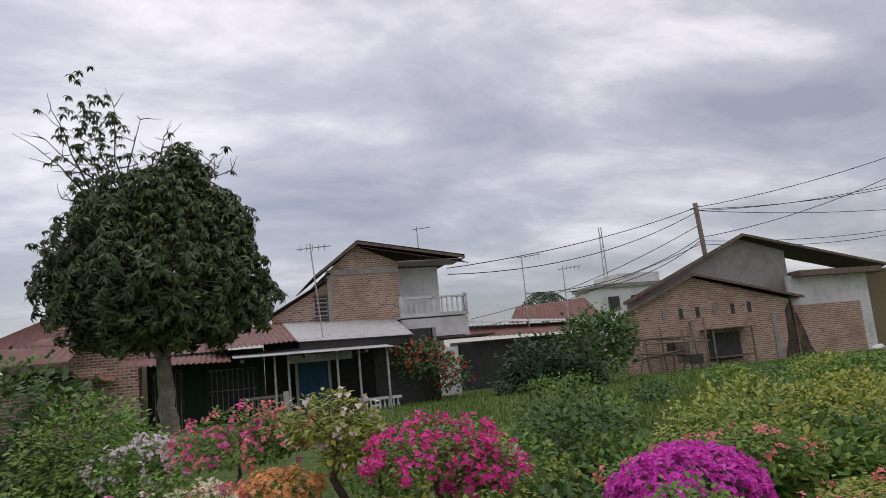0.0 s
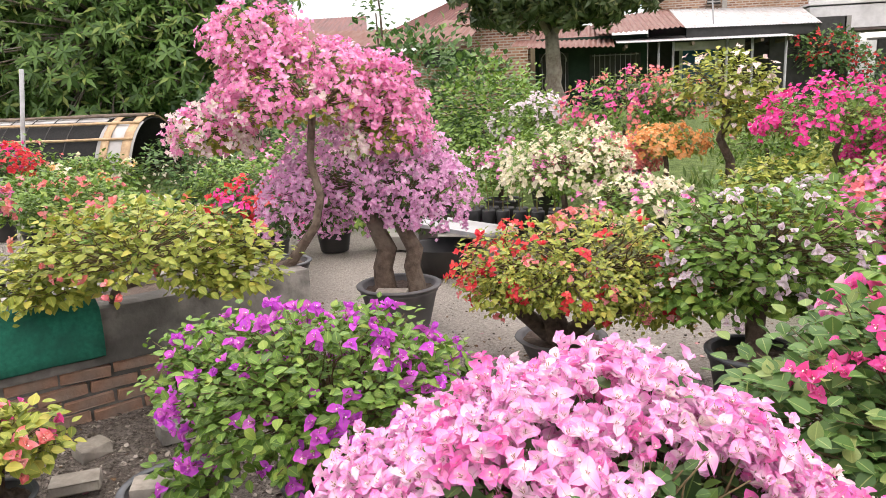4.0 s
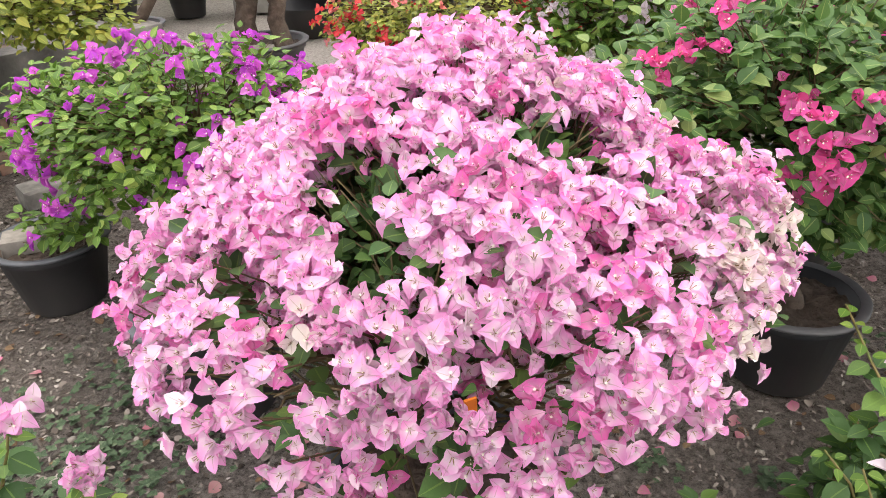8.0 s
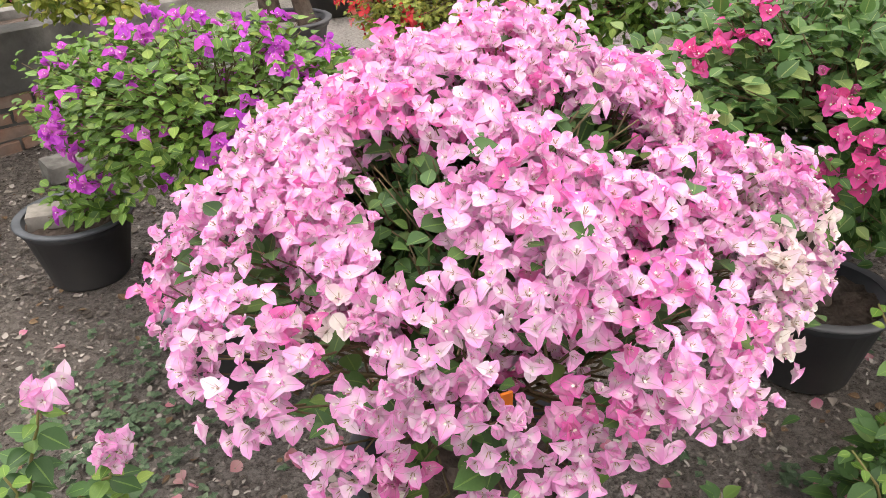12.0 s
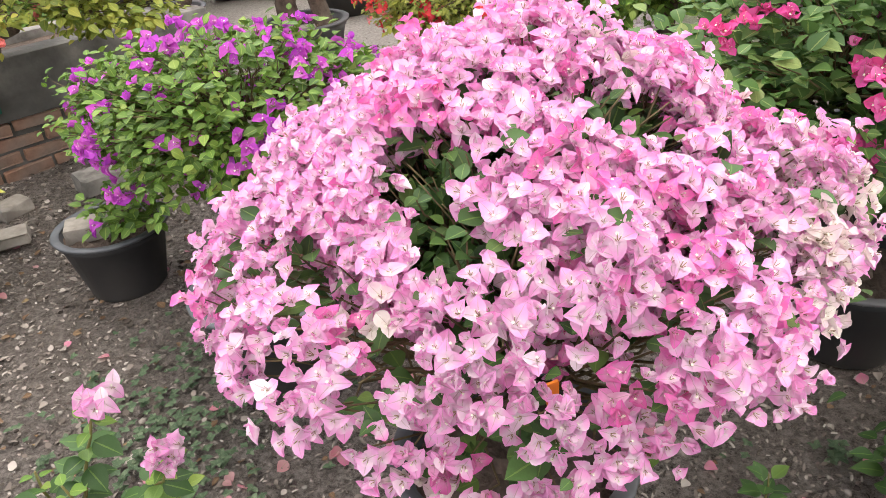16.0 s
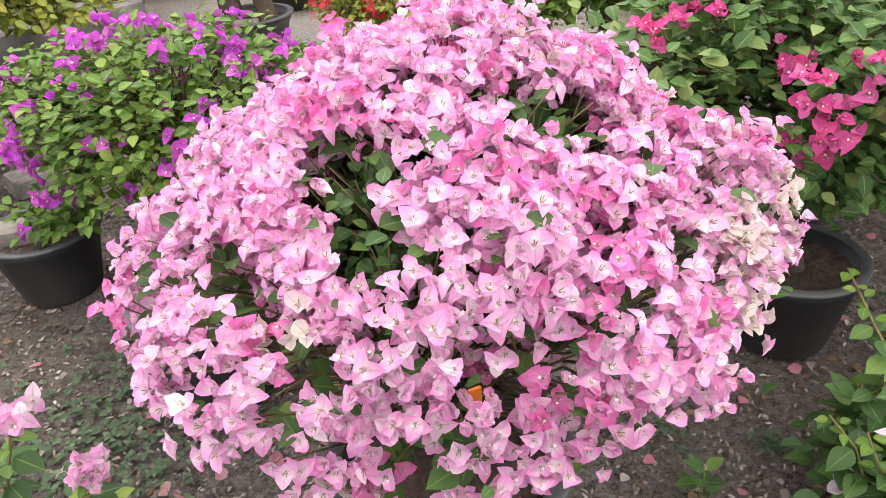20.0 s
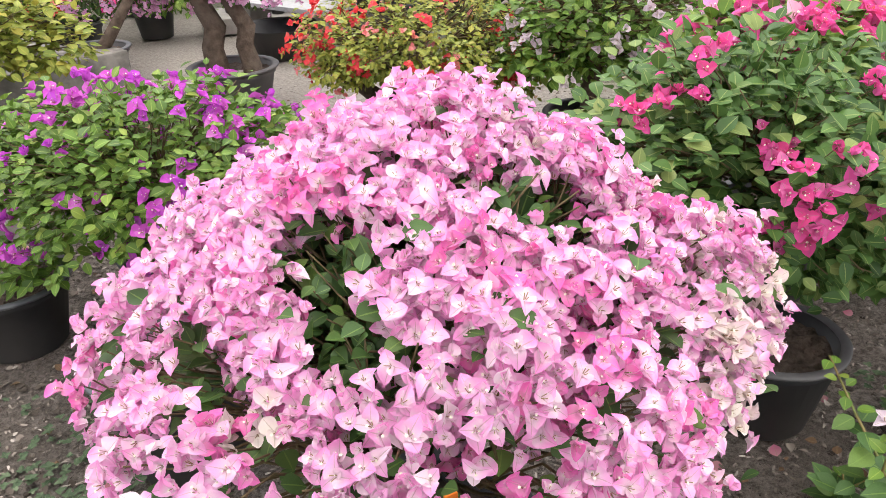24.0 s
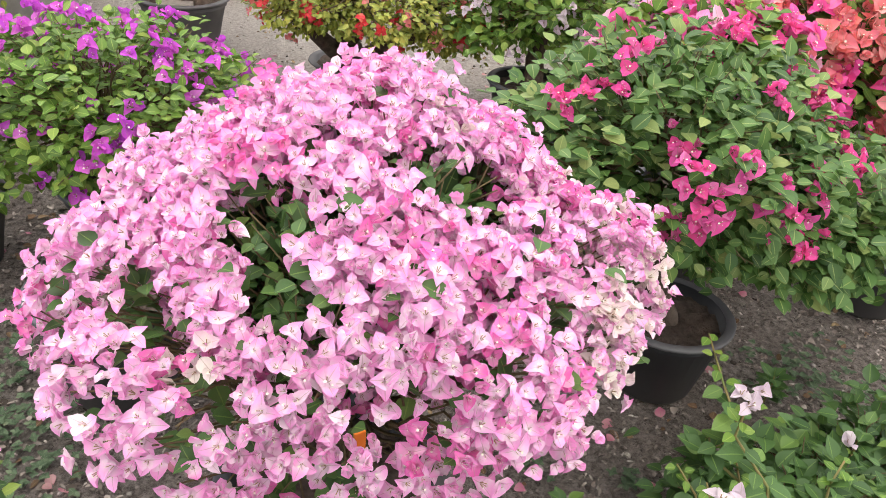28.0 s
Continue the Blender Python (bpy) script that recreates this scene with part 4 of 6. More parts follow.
def right_house():
    h = thing("brick_gable_house", "weathered brick house with slotted vents and dark roof", "house")
    prism("wall", [(18.95, 0.2), (28.7, 0.2), (28.7, 3.4), (23.0, 4.82), (18.95, 3.2)], 31.7, 31.9, BRICK_RED, h, "weathered brick gable wall")
    sheet("roof", (18.4, 31.4, 3.1), (21.2, 35, 3.1), (25.8, 35, 4.98), (23.0, 31.4, 4.98), TIN_RED, h, 0.25, 0.02, "dark red metal roof")
    sheet("roof", (23.0, 31.4, 4.98), (25.8, 35, 4.98), (32.2, 35, 3.5), (29.4, 31.4, 3.5), TIN_RED, h, 0.25, 0.02, "dark red metal roof")
    prism("fascia", [(18.4, 3.0), (23.0, 4.86), (29.4, 3.38), (29.4, 3.5), (23.0, 4.97), (18.4, 3.12)], 31.35, 31.4, WOOD_OLD, h)
    for i, x in enumerate((21.05, 22.0, 22.95, 23.95, 25.0, 26.0)):
        v = part("vent_slot", box(0.2, 0.05, 0.5, (x + 0.2, 31.69, 3.06 + 0.02 * i)), SHADE_DARK if i % 3 else RENDER_GREY, h)
        part("vent_frame", box(0.26, 0.06, 0.05, (x + 0.2, 31.68, 3.34 + 0.02 * i)), RENDER_GREY, v)
    for x in (22.7, 27.6):
        part("pier", box(0.28, 0.06, 2.2, (x, 31.68, 1.6), 0.01), RENDER_GREY, h)
    prism("wall", [(20.8, 0.3), (31.0, 0.3), (31.0, 6.2), (28.0, 7.0), (20.8, 4.0)], 34.0, 34.2, RENDER_GREY, h, "grey rendered upper gable")
    part("wall", box(5.4, 0.2, 4.4, (32.8, 33.2, 2.5)), RENDER, h, "stained white side wall")
    part("wall", box(0.2, 8, 4.4, (35.5, 37.2, 2.5)), RENDER, h)
    part("wall", box(4.4, 0.2, 3.0, (31.3, 32.0, 1.55)), BRICK_RED, h, "low brick lean-to wall")
    part("wall", box(0.2, 1.2, 2.9, (33.5, 32.6, 1.5)), SHADE_DARK, h)
    sheet("roof", (20.2, 33.5, 3.95), (25.6, 40, 3.95), (33.4, 40, 7.2), (28.0, 33.5, 7.2), TIN_DARK, h, 0.25, 0.02, "dark brown metal roof")
    sheet("roof", (28.0, 33.5, 7.2), (33.4, 40, 7.2), (43.2, 40, 5.1), (37.8, 33.5, 5.1), TIN_DARK, h, 0.25, 0.02, "dark brown metal roof")
    prism("fascia", [(20.2, 3.8), (28.0, 7.05), (37.8, 4.95), (37.8, 5.08), (28.0, 7.18), (20.2, 3.94)], 33.4, 33.46, WOOD_OLD, h)
    part("eave_board", box(5.6, 0.9, 0.3, (33.2, 32.9, 4.75)), WOOD_OLD, h)
    prism("mould_stain", [(27.9, 0.3), (28.68, 0.3), (28.68, 3.3), (28.35, 2.9), (28.3, 1.5)], 31.69, 31.7, MOULD, h, "black mould stain")
    prism("mould_stain", [(29.15, 0.3), (30.2, 0.3), (29.8, 1.0), (29.5, 2.0), (29.15, 2.8)], 31.89, 31.9, MOULD, h, "black mould stain")
    aw = part("awning", box(2.6, 0.9, 0.05, (24.4, 31.25, 2.2)), WOOD_OLD, h, "small timber awning")
    for x in (23.25, 25.5):
        bar("awning_post", (x, 30.9, 0.4), (x, 30.9, 2.18), 0.05, WOOD_OLD, aw)
    part("bench", box(2.2, 0.5, 0.08, (24.4, 31.3, 0.85)), WOOD_OLD, h)
    part("doorway", box(1.9, 0.05, 1.3, (24.4, 31.68, 1.35)), SHADE_DARK, h)
    w = thing("far_white_building", "far pale building behind the roofs", "building")
    part("wall", box(7, 4, 4.2, (34.0, 56, 4.6)), RENDER, w)
    part("roof", box(7.4, 4.4, 0.3, (34.0, 56, 6.85)), RENDER_GREY, w)
    part("wall", box(4, 4, 1.0, (35.0, 57, 7.4)), RENDER, w)
    for i in range(3):
        part("window", box(1.0, 0.06, 1.1, (31.8 + 2.1 * i, 53.98, 5.4)), SHADE_DARK, w)
    y = thing("yellow_side_building", "cream building beside the brick house", "building")
    part("wall", box(4, 9, 4.5, (41.6, 38.0, 2.6)), RENDER_CREAM, y)
    part("roof", box(4.4, 9.4, 0.16, (41.6, 38.0, 4.95)), RENDER_GREY, y)


def middle_roofs():
    h = thing("red_roof_house", "low houses with rusty red roofs behind shrubs", "house")
    part("wall", box(8.5, 0.2, 2.4, (16.5, 37.4, 1.6)), RENDER_GREY, h)
    part("wall", box(6.5, 0.2, 2.3, (15.2, 35.2, 1.5)), SHADE_DARK, h)
    sheet("roof", (12.6, 34.4, 2.9), (19.4, 34.4, 2.8), (19.4, 37.0, 3.4), (12.6, 37.0, 3.6), TIN_RUST, h, 0.25, 0.025, "rusty red corrugated roof")
    sheet("roof", (12.8, 35.8, 3.7), (19.9, 35.8, 3.35), (19.9, 37.2, 3.5), (12.8, 37.2, 4.0), TIN, h, 0.25, 0.02)
    sheet("roof", (15.6, 37.4, 3.6), (21.2, 37.4, 3.6), (21.6, 40, 4.9), (17.2, 40, 4.6), TIN_RUST, h, 0.25, 0.025, "rusty red corrugated roof")
    for x, top, yy in ((16.1, 7.0, 36.0), (18.9, 6.4, 37.0)):
        a = thing("television_aerial", "thin grey television aerial over the roofs", "aerial", (x, yy, 3.2))
        bar("mast", (0, 0, 0), (0, 0, top - 3.2), 0.03, STEEL, a)
        bar("boom", (-0.3, 0, top - 3.35), (1.1, 0, top - 3.2), 0.02, STEEL, a)
        for i in range(5):
            bar("element", (0.0 + i * 0.24, 0, top - 3.45), (0.0 + i * 0.24, 0, top - 3.12), 0.012, STEEL, a)
    m = thing("lattice_mast", "far thin lattice radio mast", "mast", (36.0, 62, 0.4))
    for dx in (-0.3, 0.3):
        bar("leg", (dx, 0, 0), (dx * 0.4, 0, 12.8), 0.05, STEEL, m)
    for i in range(12):
        bar("brace", (-0.3 + 0.015 * i, 0, 1.0 * i + 0.5), (0.3 - 0.015 * i, 0, 1.0 * i + 1.3), 0.03, STEEL, m)


def poles_and_cables():
    p = thing("utility_pole", "leaning utility pole with crossarm, coloured dark as a silhouette", "utility pole", (31.6, 41, 0.3))
    # Dark material puts the pole's silhouette against the sky into its colour.
    bar("pole", (0, 0, 0), (-0.6, 0, 10.3), 0.16, WOOD_OLD, p, sides=10)
    bar("crossarm", (-1.0, 0, 9.9), (-0.3, 0, 10.1), 0.05, STEEL, p)
    q = thing("small_roof_pole", "dark timber pole with crossbars behind the house", "utility pole", (4.0, 36, 3.2))
    bar("pole", (-1.0, 0, 0), (-1.05, 0, 3.0), 0.06, WOOD_OLD, q)
    bar("crossbar", (-1.5, 0, 2.3), (-0.1, 0, 2.25), 0.04, WOOD_OLD, q)
    for x in (-1.45, -0.7, -0.15):
        bar("insulator", (x, 0, 2.2), (x, 0, 2.6), 0.04, WOOD_OLD, q)
    c = thing("overhead_cables", "dark overhead cables hung from the utility pole", "cable")
    top = Vector((31.0, 41, 10.3))
    ends = [((11.5, 34.5, 6.3), 0.4, 0.0), ((11.5, 34.5, 6.0), 0.9, -0.3), ((16.5, 60, 5.0), 1.2, -1.2), ((16.2, 36.2, 5.0), 0.8, -2.0), ((18.9, 37, 5.0), 0.7, -2.2), ((5, 60, 3.0), 1.5, -2.4),
            ((49, 30, 14.5), 0.8, 0.0), ((52, 38, 11.9), 0.6, -0.1), ((52, 38, 12.4), 0.7, -0.2), ((60, 41, 10.5), 0.6, -0.2), ((55, 45, 9.2), 0.4, -2.2), ((55, 45, 9.0), 0.6, -2.4), ((44, 33, 12.0), 0.7, -2.0)]
    for e, sag, dz in ends:
        a, b = top + Vector((0, 0, dz)), Vector(e)
        line = [(tuple(a.lerp(b, i / 14) - Vector((0, 0, sag * 4 * (i / 14) * (1 - i / 14)))), 0.022) for i in range(15)]
        v, f = tubes([line], 5)
        link("cable", raw("cable", v, f, CABLE), c)


def wooden_rack():
    """Old posts, rails and boards left beside the brick house."""
    r = thing("wooden_rack", "tumbledown timber rack of old posts and boards", "rack", (19.6, 30.2, 0.45))
    rnd = random.Random(6)
    for i in range(9):
        x = -0.8 + i * 0.45
        bar("post", (x, rnd.uniform(-0.5, 0.5), -0.1), (x + rnd.uniform(-0.35, 0.35), rnd.uniform(-0.5, 0.5), rnd.uniform(1.2, 2.3)), rnd.uniform(0.04, 0.08), WOOD_OLD, r)
    for i in range(6):
        z = rnd.uniform(0.5, 1.7)
        bar("rail", (-0.8, rnd.uniform(-0.4, 0.4), z), (rnd.uniform(1.2, 3.0), rnd.uniform(-0.4, 0.4), z + rnd.uniform(-0.3, 0.3)), 0.04, WOOD_OLD, r)
    for i in range(4):
        part("board", box(rnd.uniform(0.5, 0.9), 0.05, rnd.uniform(0.3, 0.6), (rnd.uniform(0.6, 2.6), rnd.uniform(-0.3, 0.3), rnd.uniform(0.4, 1.1)), 0.01), WOOD_OLD if i % 2 else IRON, r)
    b = thing("white_sack", "pale plastic sack lying in the grass", "sack", (31.0, 29.0, 0.45))
    bm = bmesh.new()
    bmesh.ops.create_icosphere(bm, subdivisions=2, radius=0.3)
    for v in bm.verts:
        v.co = Vector((v.co.x * 1.4, v.co.y, v.co.z * 0.6 + 0.12)) * rnd.uniform(0.85, 1.15)
    part("film", bm, RENDER, b)


wooden_rack()
tall_house()
porch_house()
left_house()
right_house()
middle_roofs()
poles_and_cables()


# ---- trees and shrubs ----
def rosette(seed, n=9, droop=0.5, wide=0.17):
    """A whorl of long leaves, as on mango twigs."""
    rnd = random.Random(seed)
    out = []
    for i in range(n):
        v, f, u = petal(((0, 0.02), (0.45, wide), (1, 0)), 0.25, rnd.uniform(-0.55, -0.15))
        m = Matrix.Rotation(2 * math.pi * i / n + rnd.uniform(-0.3, 0.3), 4, "Z") @ Matrix.Rotation(radians(rnd.uniform(-10, 45) - 60 * droop), 4, "X") @ Matrix.Scale(rnd.uniform(0.7, 1.1), 4)
        out.append((v @ np.array(m.to_3x3()).T, f, u, 0))
    return join(out)


ROSETTES = [rosette(i, 8 + i % 3, 0.75) for i in range(5)]
ROSETTES_UP = [rosette(9 + i, 8 + i % 3, 0.25) for i in range(5)]


def tree(name, label, at, trunk_top, crowns, n, size, mat, shapes, trunk_r, seed, limbs=7, low=-0.75, bark=BARK_GREY):
    rnd = random.Random(seed)
    root = thing(name, label, "tree", at)
    base = Vector(at)
    top = Vector(trunk_top) - base
    line = [((0, 0, -0.1), trunk_r * 1.35), ((0.02, 0, 0.25), trunk_r * 1.08)] + bend((0.02, 0, 0.3), top, rnd, 6, 0.03, trunk_r, trunk_r * 0.7)
    v, f = tubes([line], 12)
    link("trunk", raw("trunk", v, f, bark), root, "rough grey-brown trunk")
    crowns = [(c[0] - at[0], c[1] - at[1], c[2] - at[2], *c[3:]) for c in crowns]
    for i in range(limbs):
        c = crowns[i % len(crowns)]
        end = Vector(c[:3]) + Vector((rnd.uniform(-0.6, 0.6) * c[3], rnd.uniform(-0.6, 0.6) * c[4], rnd.uniform(-0.1, 0.7) * c[5]))
        v, f = tubes([bend(top - Vector((0, 0, 0.15)), end, rnd, 5, 0.1, trunk_r * 0.45, trunk_r * 0.12)], 7)
        link("limb", raw("limb", v, f, bark), root)
    placed, twigs = [], []
    for mid, p, d in shell_tips(rnd, crowns, n, low, 0.42):
        p = mid + (p - mid) * (1.02 + 0.3 * noise.noise(p * 1.6 + Vector((seed, 0, 0))))
        ax = d * 0.6 + Vector((rnd.uniform(-0.4, 0.4), rnd.uniform(-0.4, 0.4), 0.5))
        placed.append((rnd.randrange(5), aim(p, ax, rnd.uniform(0, 6.28), size * rnd.uniform(0.7, 1.25))))
        if rnd.random() < 0.4:
            twigs.append(bend(mid.lerp(p, 0.45), p, rnd, 2, 0.05, 0.02, 0.008))
    for c in crowns:
        for _ in range(int(n * 0.35 / len(crowns))):
            d = Vector((rnd.gauss(0, 1), rnd.gauss(0, 1), rnd.gauss(0, 1))).normalized() * rnd.uniform(0.3, 0.8)
            placed.append((rnd.randrange(5), aim(Vector(c[:3]) + Vector((d.x * c[3], d.y * c[4], max(d.z, low) * c[5])), d + Vector((0, 0, 0.3)), rnd.uniform(0, 6), size * 1.2)))
    crown = swarm("crown", shapes, [mat], placed, root, "", "stuff")
    if twigs:
        v, f = tubes(twigs, 4)
        link("twig_work", raw("twig_work", v, f, bark), root, kind="stuff")
    return root, crown


def mango():
    root, _ = tree("mango_tree", "dark green mango tree with bare top twigs", (-0.55, 18.9, 0.45), (-0.62, 18.9, 2.5),
                   [(-0.75, 18.9, 4.3, 2.35, 2.2, 1.8), (-0.9, 18.9, 5.7, 1.65, 1.4, 1.15), (0.0, 18.8, 6.75, 0.6, 0.6, 0.65), (0.95, 18.8, 5.2, 0.7, 0.9, 0.95), (0.55, 18.8, 5.9, 0.6, 0.6, 0.6),  (-2.2, 18.8, 4.2, 1.1, 1.1, 1.0), (-0.6, 18.9, 3.3, 2.0, 1.8, 0.9), (1.0, 18.7, 3.6, 1.0, 1.0, 0.9)], 5200, 0.205, MANGO, ROSETTES, 0.22, 5)
    rnd = random.Random(8)
    lines = []
    for i in range(26):
        a = Vector((-0.9 + rnd.uniform(-0.5, 0.6), 0, 5.2 + rnd.uniform(-0.6, 0.3)))
        e = Vector((rnd.uniform(-2.6, 0.3), rnd.uniform(-0.6, 0.6), rnd.uniform(5.6, 8.2))) if i < 18 else Vector((rnd.uniform(0.6, 1.6), rnd.uniform(-0.4, 0.4), rnd.uniform(5.6, 6.6)))
        a.x, e.x = a.x + 0.1, e.x + 0.1
        main = bend(a, e, rnd, 5, 0.06, 0.035, 0.008)
        lines.append(main)
        for p, r in main[2:]:
            for _ in range(2):
                lines.append(bend(p, Vector(p) + Vector((rnd.uniform(-0.6, 0.5), rnd.uniform(-0.3, 0.3), rnd.uniform(-0.1, 0.6))), rnd, 3, 0.1, 0.012, 0.004))
    sparse = [(rnd.randrange(5), aim(line[-1][0], (rnd.uniform(-0.3, 0.3), 0, 1), rnd.uniform(0, 6), rnd.uniform(0.16, 0.26))) for line in lines if rnd.random() < 0.22 and line[-1][0][2] > 5.4]
    sparse += [(rnd.randrange(5), aim((-1.45 + rnd.gauss(0, 0.42), rnd.gauss(0, 0.3), 7.2 + rnd.gauss(0, 0.6)), (0, 0, 1), rnd.uniform(0, 6), 0.19)) for _ in range(120)]
    swarm("sparse_foliage", ROSETTES, [MANGO], sparse, root)
    v, f = tubes(lines, 4)
    link("bare_twig_work", raw("bare_twig_work", v, f, BARK), root, "leafless twigs", "stuff")


mango()
tree("broad_mango_tree", "broad light green mango tree reaching low over the ground", (-8.2, 14.0, 0.35), (-8.2, 14.0, 1.6),
     [(-8.4, 13.6, 2.6, 3.0, 1.9, 2.1), (-10.1, 13.8, 2.6, 1.6, 1.6, 1.7), (-6.4, 13.4, 2.1, 1.5, 1.5, 1.6), (-7.4, 13.4, 3.6, 1.5, 1.3, 1.25), (-9.6, 13.6, 3.3, 1.6, 1.4, 1.3), (-11.4, 13.9, 2.2, 1.5, 1.4, 1.5)], 5600, 0.21, MANGO_LT, ROSETTES_UP, 0.2, 11, low=-0.95)


def shrub(name, label, at, crowns, n, leaf, size, seed, stems=5, category="shrub", bloom=None):
    rnd = random.Random(seed)
    z = level(at[0], at[1])
    root = thing(name, label, category, (at[0], at[1], z))
    for i in range(stems):
        c = crowns[i % len(crowns)]
        v, f = tubes([bend((rnd.uniform(-0.12, 0.12), rnd.uniform(-0.12, 0.12), -0.05), (c[0] - at[0] + rnd.uniform(-0.4, 0.4) * c[3], c[1] - at[1] + rnd.uniform(-0.4, 0.4) * c[4], c[2] - z), rnd, 4, 0.06, 0.03, 0.012)], 6)
        link("stem", raw("stem", v, f, BARK), root)
    placed = []
    for mid, p, d in shell_tips(rnd, [(c[0] - at[0], c[1] - at[1], c[2] - z, *c[3:]) for c in crowns], n, -0.8, 0.5):
        for _ in range(4):
            q = p + Vector((rnd.gauss(0, 1), rnd.gauss(0, 1), rnd.gauss(0, 1))) * size * 0.8
            placed.append((rnd.randrange(4), aim_leaf(q, d + Vector((rnd.uniform(-1, 1), rnd.uniform(-1, 1), rnd.uniform(-0.4, 0.3))), d * 0.5 + Vector((0, -0.2, 0.8)), size * rnd.uniform(0.7, 1.3))))
    swarm("foliage", LEAVES_FAR, [leaf], placed, root)
    if bloom:
        swarm("blossom", FLOWERS_FAR, [bloom, FLORET, TUBE], [(rnd.randrange(4), aim(m.translation, (rnd.uniform(-1, 1), -0.6, 0.6), rnd.uniform(0, 6), size * 0.7)) for _, m in placed[::9]], root)
    return root


shrub("dense_shrub", "dense dark green shrub beside the rusty roof house", (-2.6, 13.0), [(-2.6, 13, 1.2, 1.2, 0.9, 1.1), (-1.6, 12.6, 0.9, 0.9, 0.8, 0.9)], 700, LEAF, 0.13, 31)
shrub("lime_shrub", "bright lime green feathery shrub", (-1.1, 11.2), [(-1.1, 11.2, 0.9, 0.85, 0.7, 0.75), (-0.6, 11.0, 0.7, 0.6, 0.6, 0.55)], 700, LEAF_LIME, 0.075, 32)
shrub("tall_weed", "thin tall weed stalk with few leaves", (-2.95, 12.0), [(-2.98, 12, 2.5, 0.16, 0.14, 0.5), (-3.0, 12, 3.4, 0.08, 0.08, 0.4)], 28, LEAF, 0.12, 33, 2)
shrub("garden_tree", "rounded green garden tree before the red roofs", (14.7, 27.0), [(14.7, 27, 1.9, 1.5, 1.3, 1.2), (15.6, 27, 2.2, 0.9, 0.9, 0.9)], 600, LEAF, 0.2, 34)
shrub("garden_shrub", "dark garden shrubs along the house", (10.4, 26.0), [(11.6, 26, 1.35, 1.0, 0.9, 0.9), (10.6, 25.6, 0.8, 0.6, 0.6, 0.5), (12.6, 25.6, 1.0, 0.9, 0.9, 0.7), (13.4, 25.4, 0.85, 0.8, 0.8, 0.55)], 700, LEAF_DK, 0.18, 35)
shrub("flowering_shrub", "leaning shrub with red flowers by the porch", (8.0, 27.0), [(7.6, 26.5, 2.0, 1.0, 0.8, 0.6), (8.6, 26.5, 1.4, 0.6, 0.6, 0.6)], 260, LEAF, 0.15, 36, bloom=RED)


# ---- coconut palm and field ----
def palm():
    rnd = random.Random(3)
    root = thing("coconut_palm", "far coconut palm with drooping fronds", "palm tree", (28.5, 60, 0.4))
    v, f = tubes([bend((0, 0, 0), (0, 0, 6.6), rnd, 6, 0.02, 0.22, 0.14)], 8)
    link("trunk", raw("trunk", v, f, BARK_GREY), root)
    for i in range(15):
        a = 2 * math.pi * i / 15 + rnd.uniform(-0.15, 0.15)
        rise = rnd.uniform(0.1, 1.1)
        V, F = [], []
        prev = None
        for j in range(13):
            t = j / 12
            p = Vector((math.cos(a) * 2.9 * t, math.sin(a) * 2.9 * t, 6.6 + rise * 2.2 * t - (1.2 + rise) * 2.0 * t * t))
            side = Vector((-math.sin(a), math.cos(a), 0))
            if prev is not None and j > 1:
                for s in (-1, 1):
                    L = 0.75 * math.sin(math.pi * min(1, 0.15 + t * 0.8))
                    k = len(V)
                    V += [prev, p, p + side * s * L + Vector((0, 0, -0.35 * L)) + (p - prev) * 0.5]
                    F.append((k, k + 1, k + 2))
            prev = p
        link("frond", raw("frond", V, F, LEAF_DK, np.zeros((len(V), 2))), root)


palm()


GRASS = leaf_mat("rough_grass", (0.08, 0.135, 0.03), (0.17, 0.27, 0.06), (0.30, 0.36, 0.11), 0.6, False)


def field():
    """Rough grass and weeds between the nursery and the houses."""
    rnd = random.Random(17)
    blades = []
    for _ in range(9000):
        y = 8 + 22 * rnd.random() ** 1.6
        x = rnd.uniform(0.2, 1) * (y * 1.1) + 1.0 - 2.0 * rnd.random()
        z = level(x, y)
        for _ in range(3):
            blades.append((rnd.randrange(4), aim_leaf((x + rnd.uniform(-0.1, 0.1), y + rnd.uniform(-0.1, 0.1), z - 0.01), (rnd.uniform(-0.5, 0.5), rnd.uniform(-0.5, 0.5), 1), (rnd.uniform(-1, 1), -1, 0.2), rnd.uniform(0.07, 0.17))))
    tagged(swarm("grass", [(v * (0.35, 1, 1), f, u, s) for v, f, u, s in LEAVES_FAR], [GRASS], blades, None, "rough green grass of the field", "stuff"), category="grass")
    for k in range(60):
        y = 7.0 + 17 * rnd.random() ** 1.7
        x = y * rnd.uniform(0.35, 1.15) + 0.6
        r = rnd.uniform(0.35, 0.8)
        z = level(x, y)
        hh = rnd.uniform(0.18, 0.42)
        c = [(x, y, z + hh * 0.6, r, r, hh)]
        shrub("field_weed", rnd.choice(("leafy green weed clump in the field", "yellow-green weed clump in the field")), (x, y), c, 130, rnd.choice((LEAF_MID, LEAF_LIME, LEAF, LEAF_YEL)), rnd.uniform(0.07, 0.12), 200 + k, 3, "weed")


field()


# ---- the pale pink bougainvillea ----
SLANT = Vector((-0.1, 0.8, -0.5)).normalized()


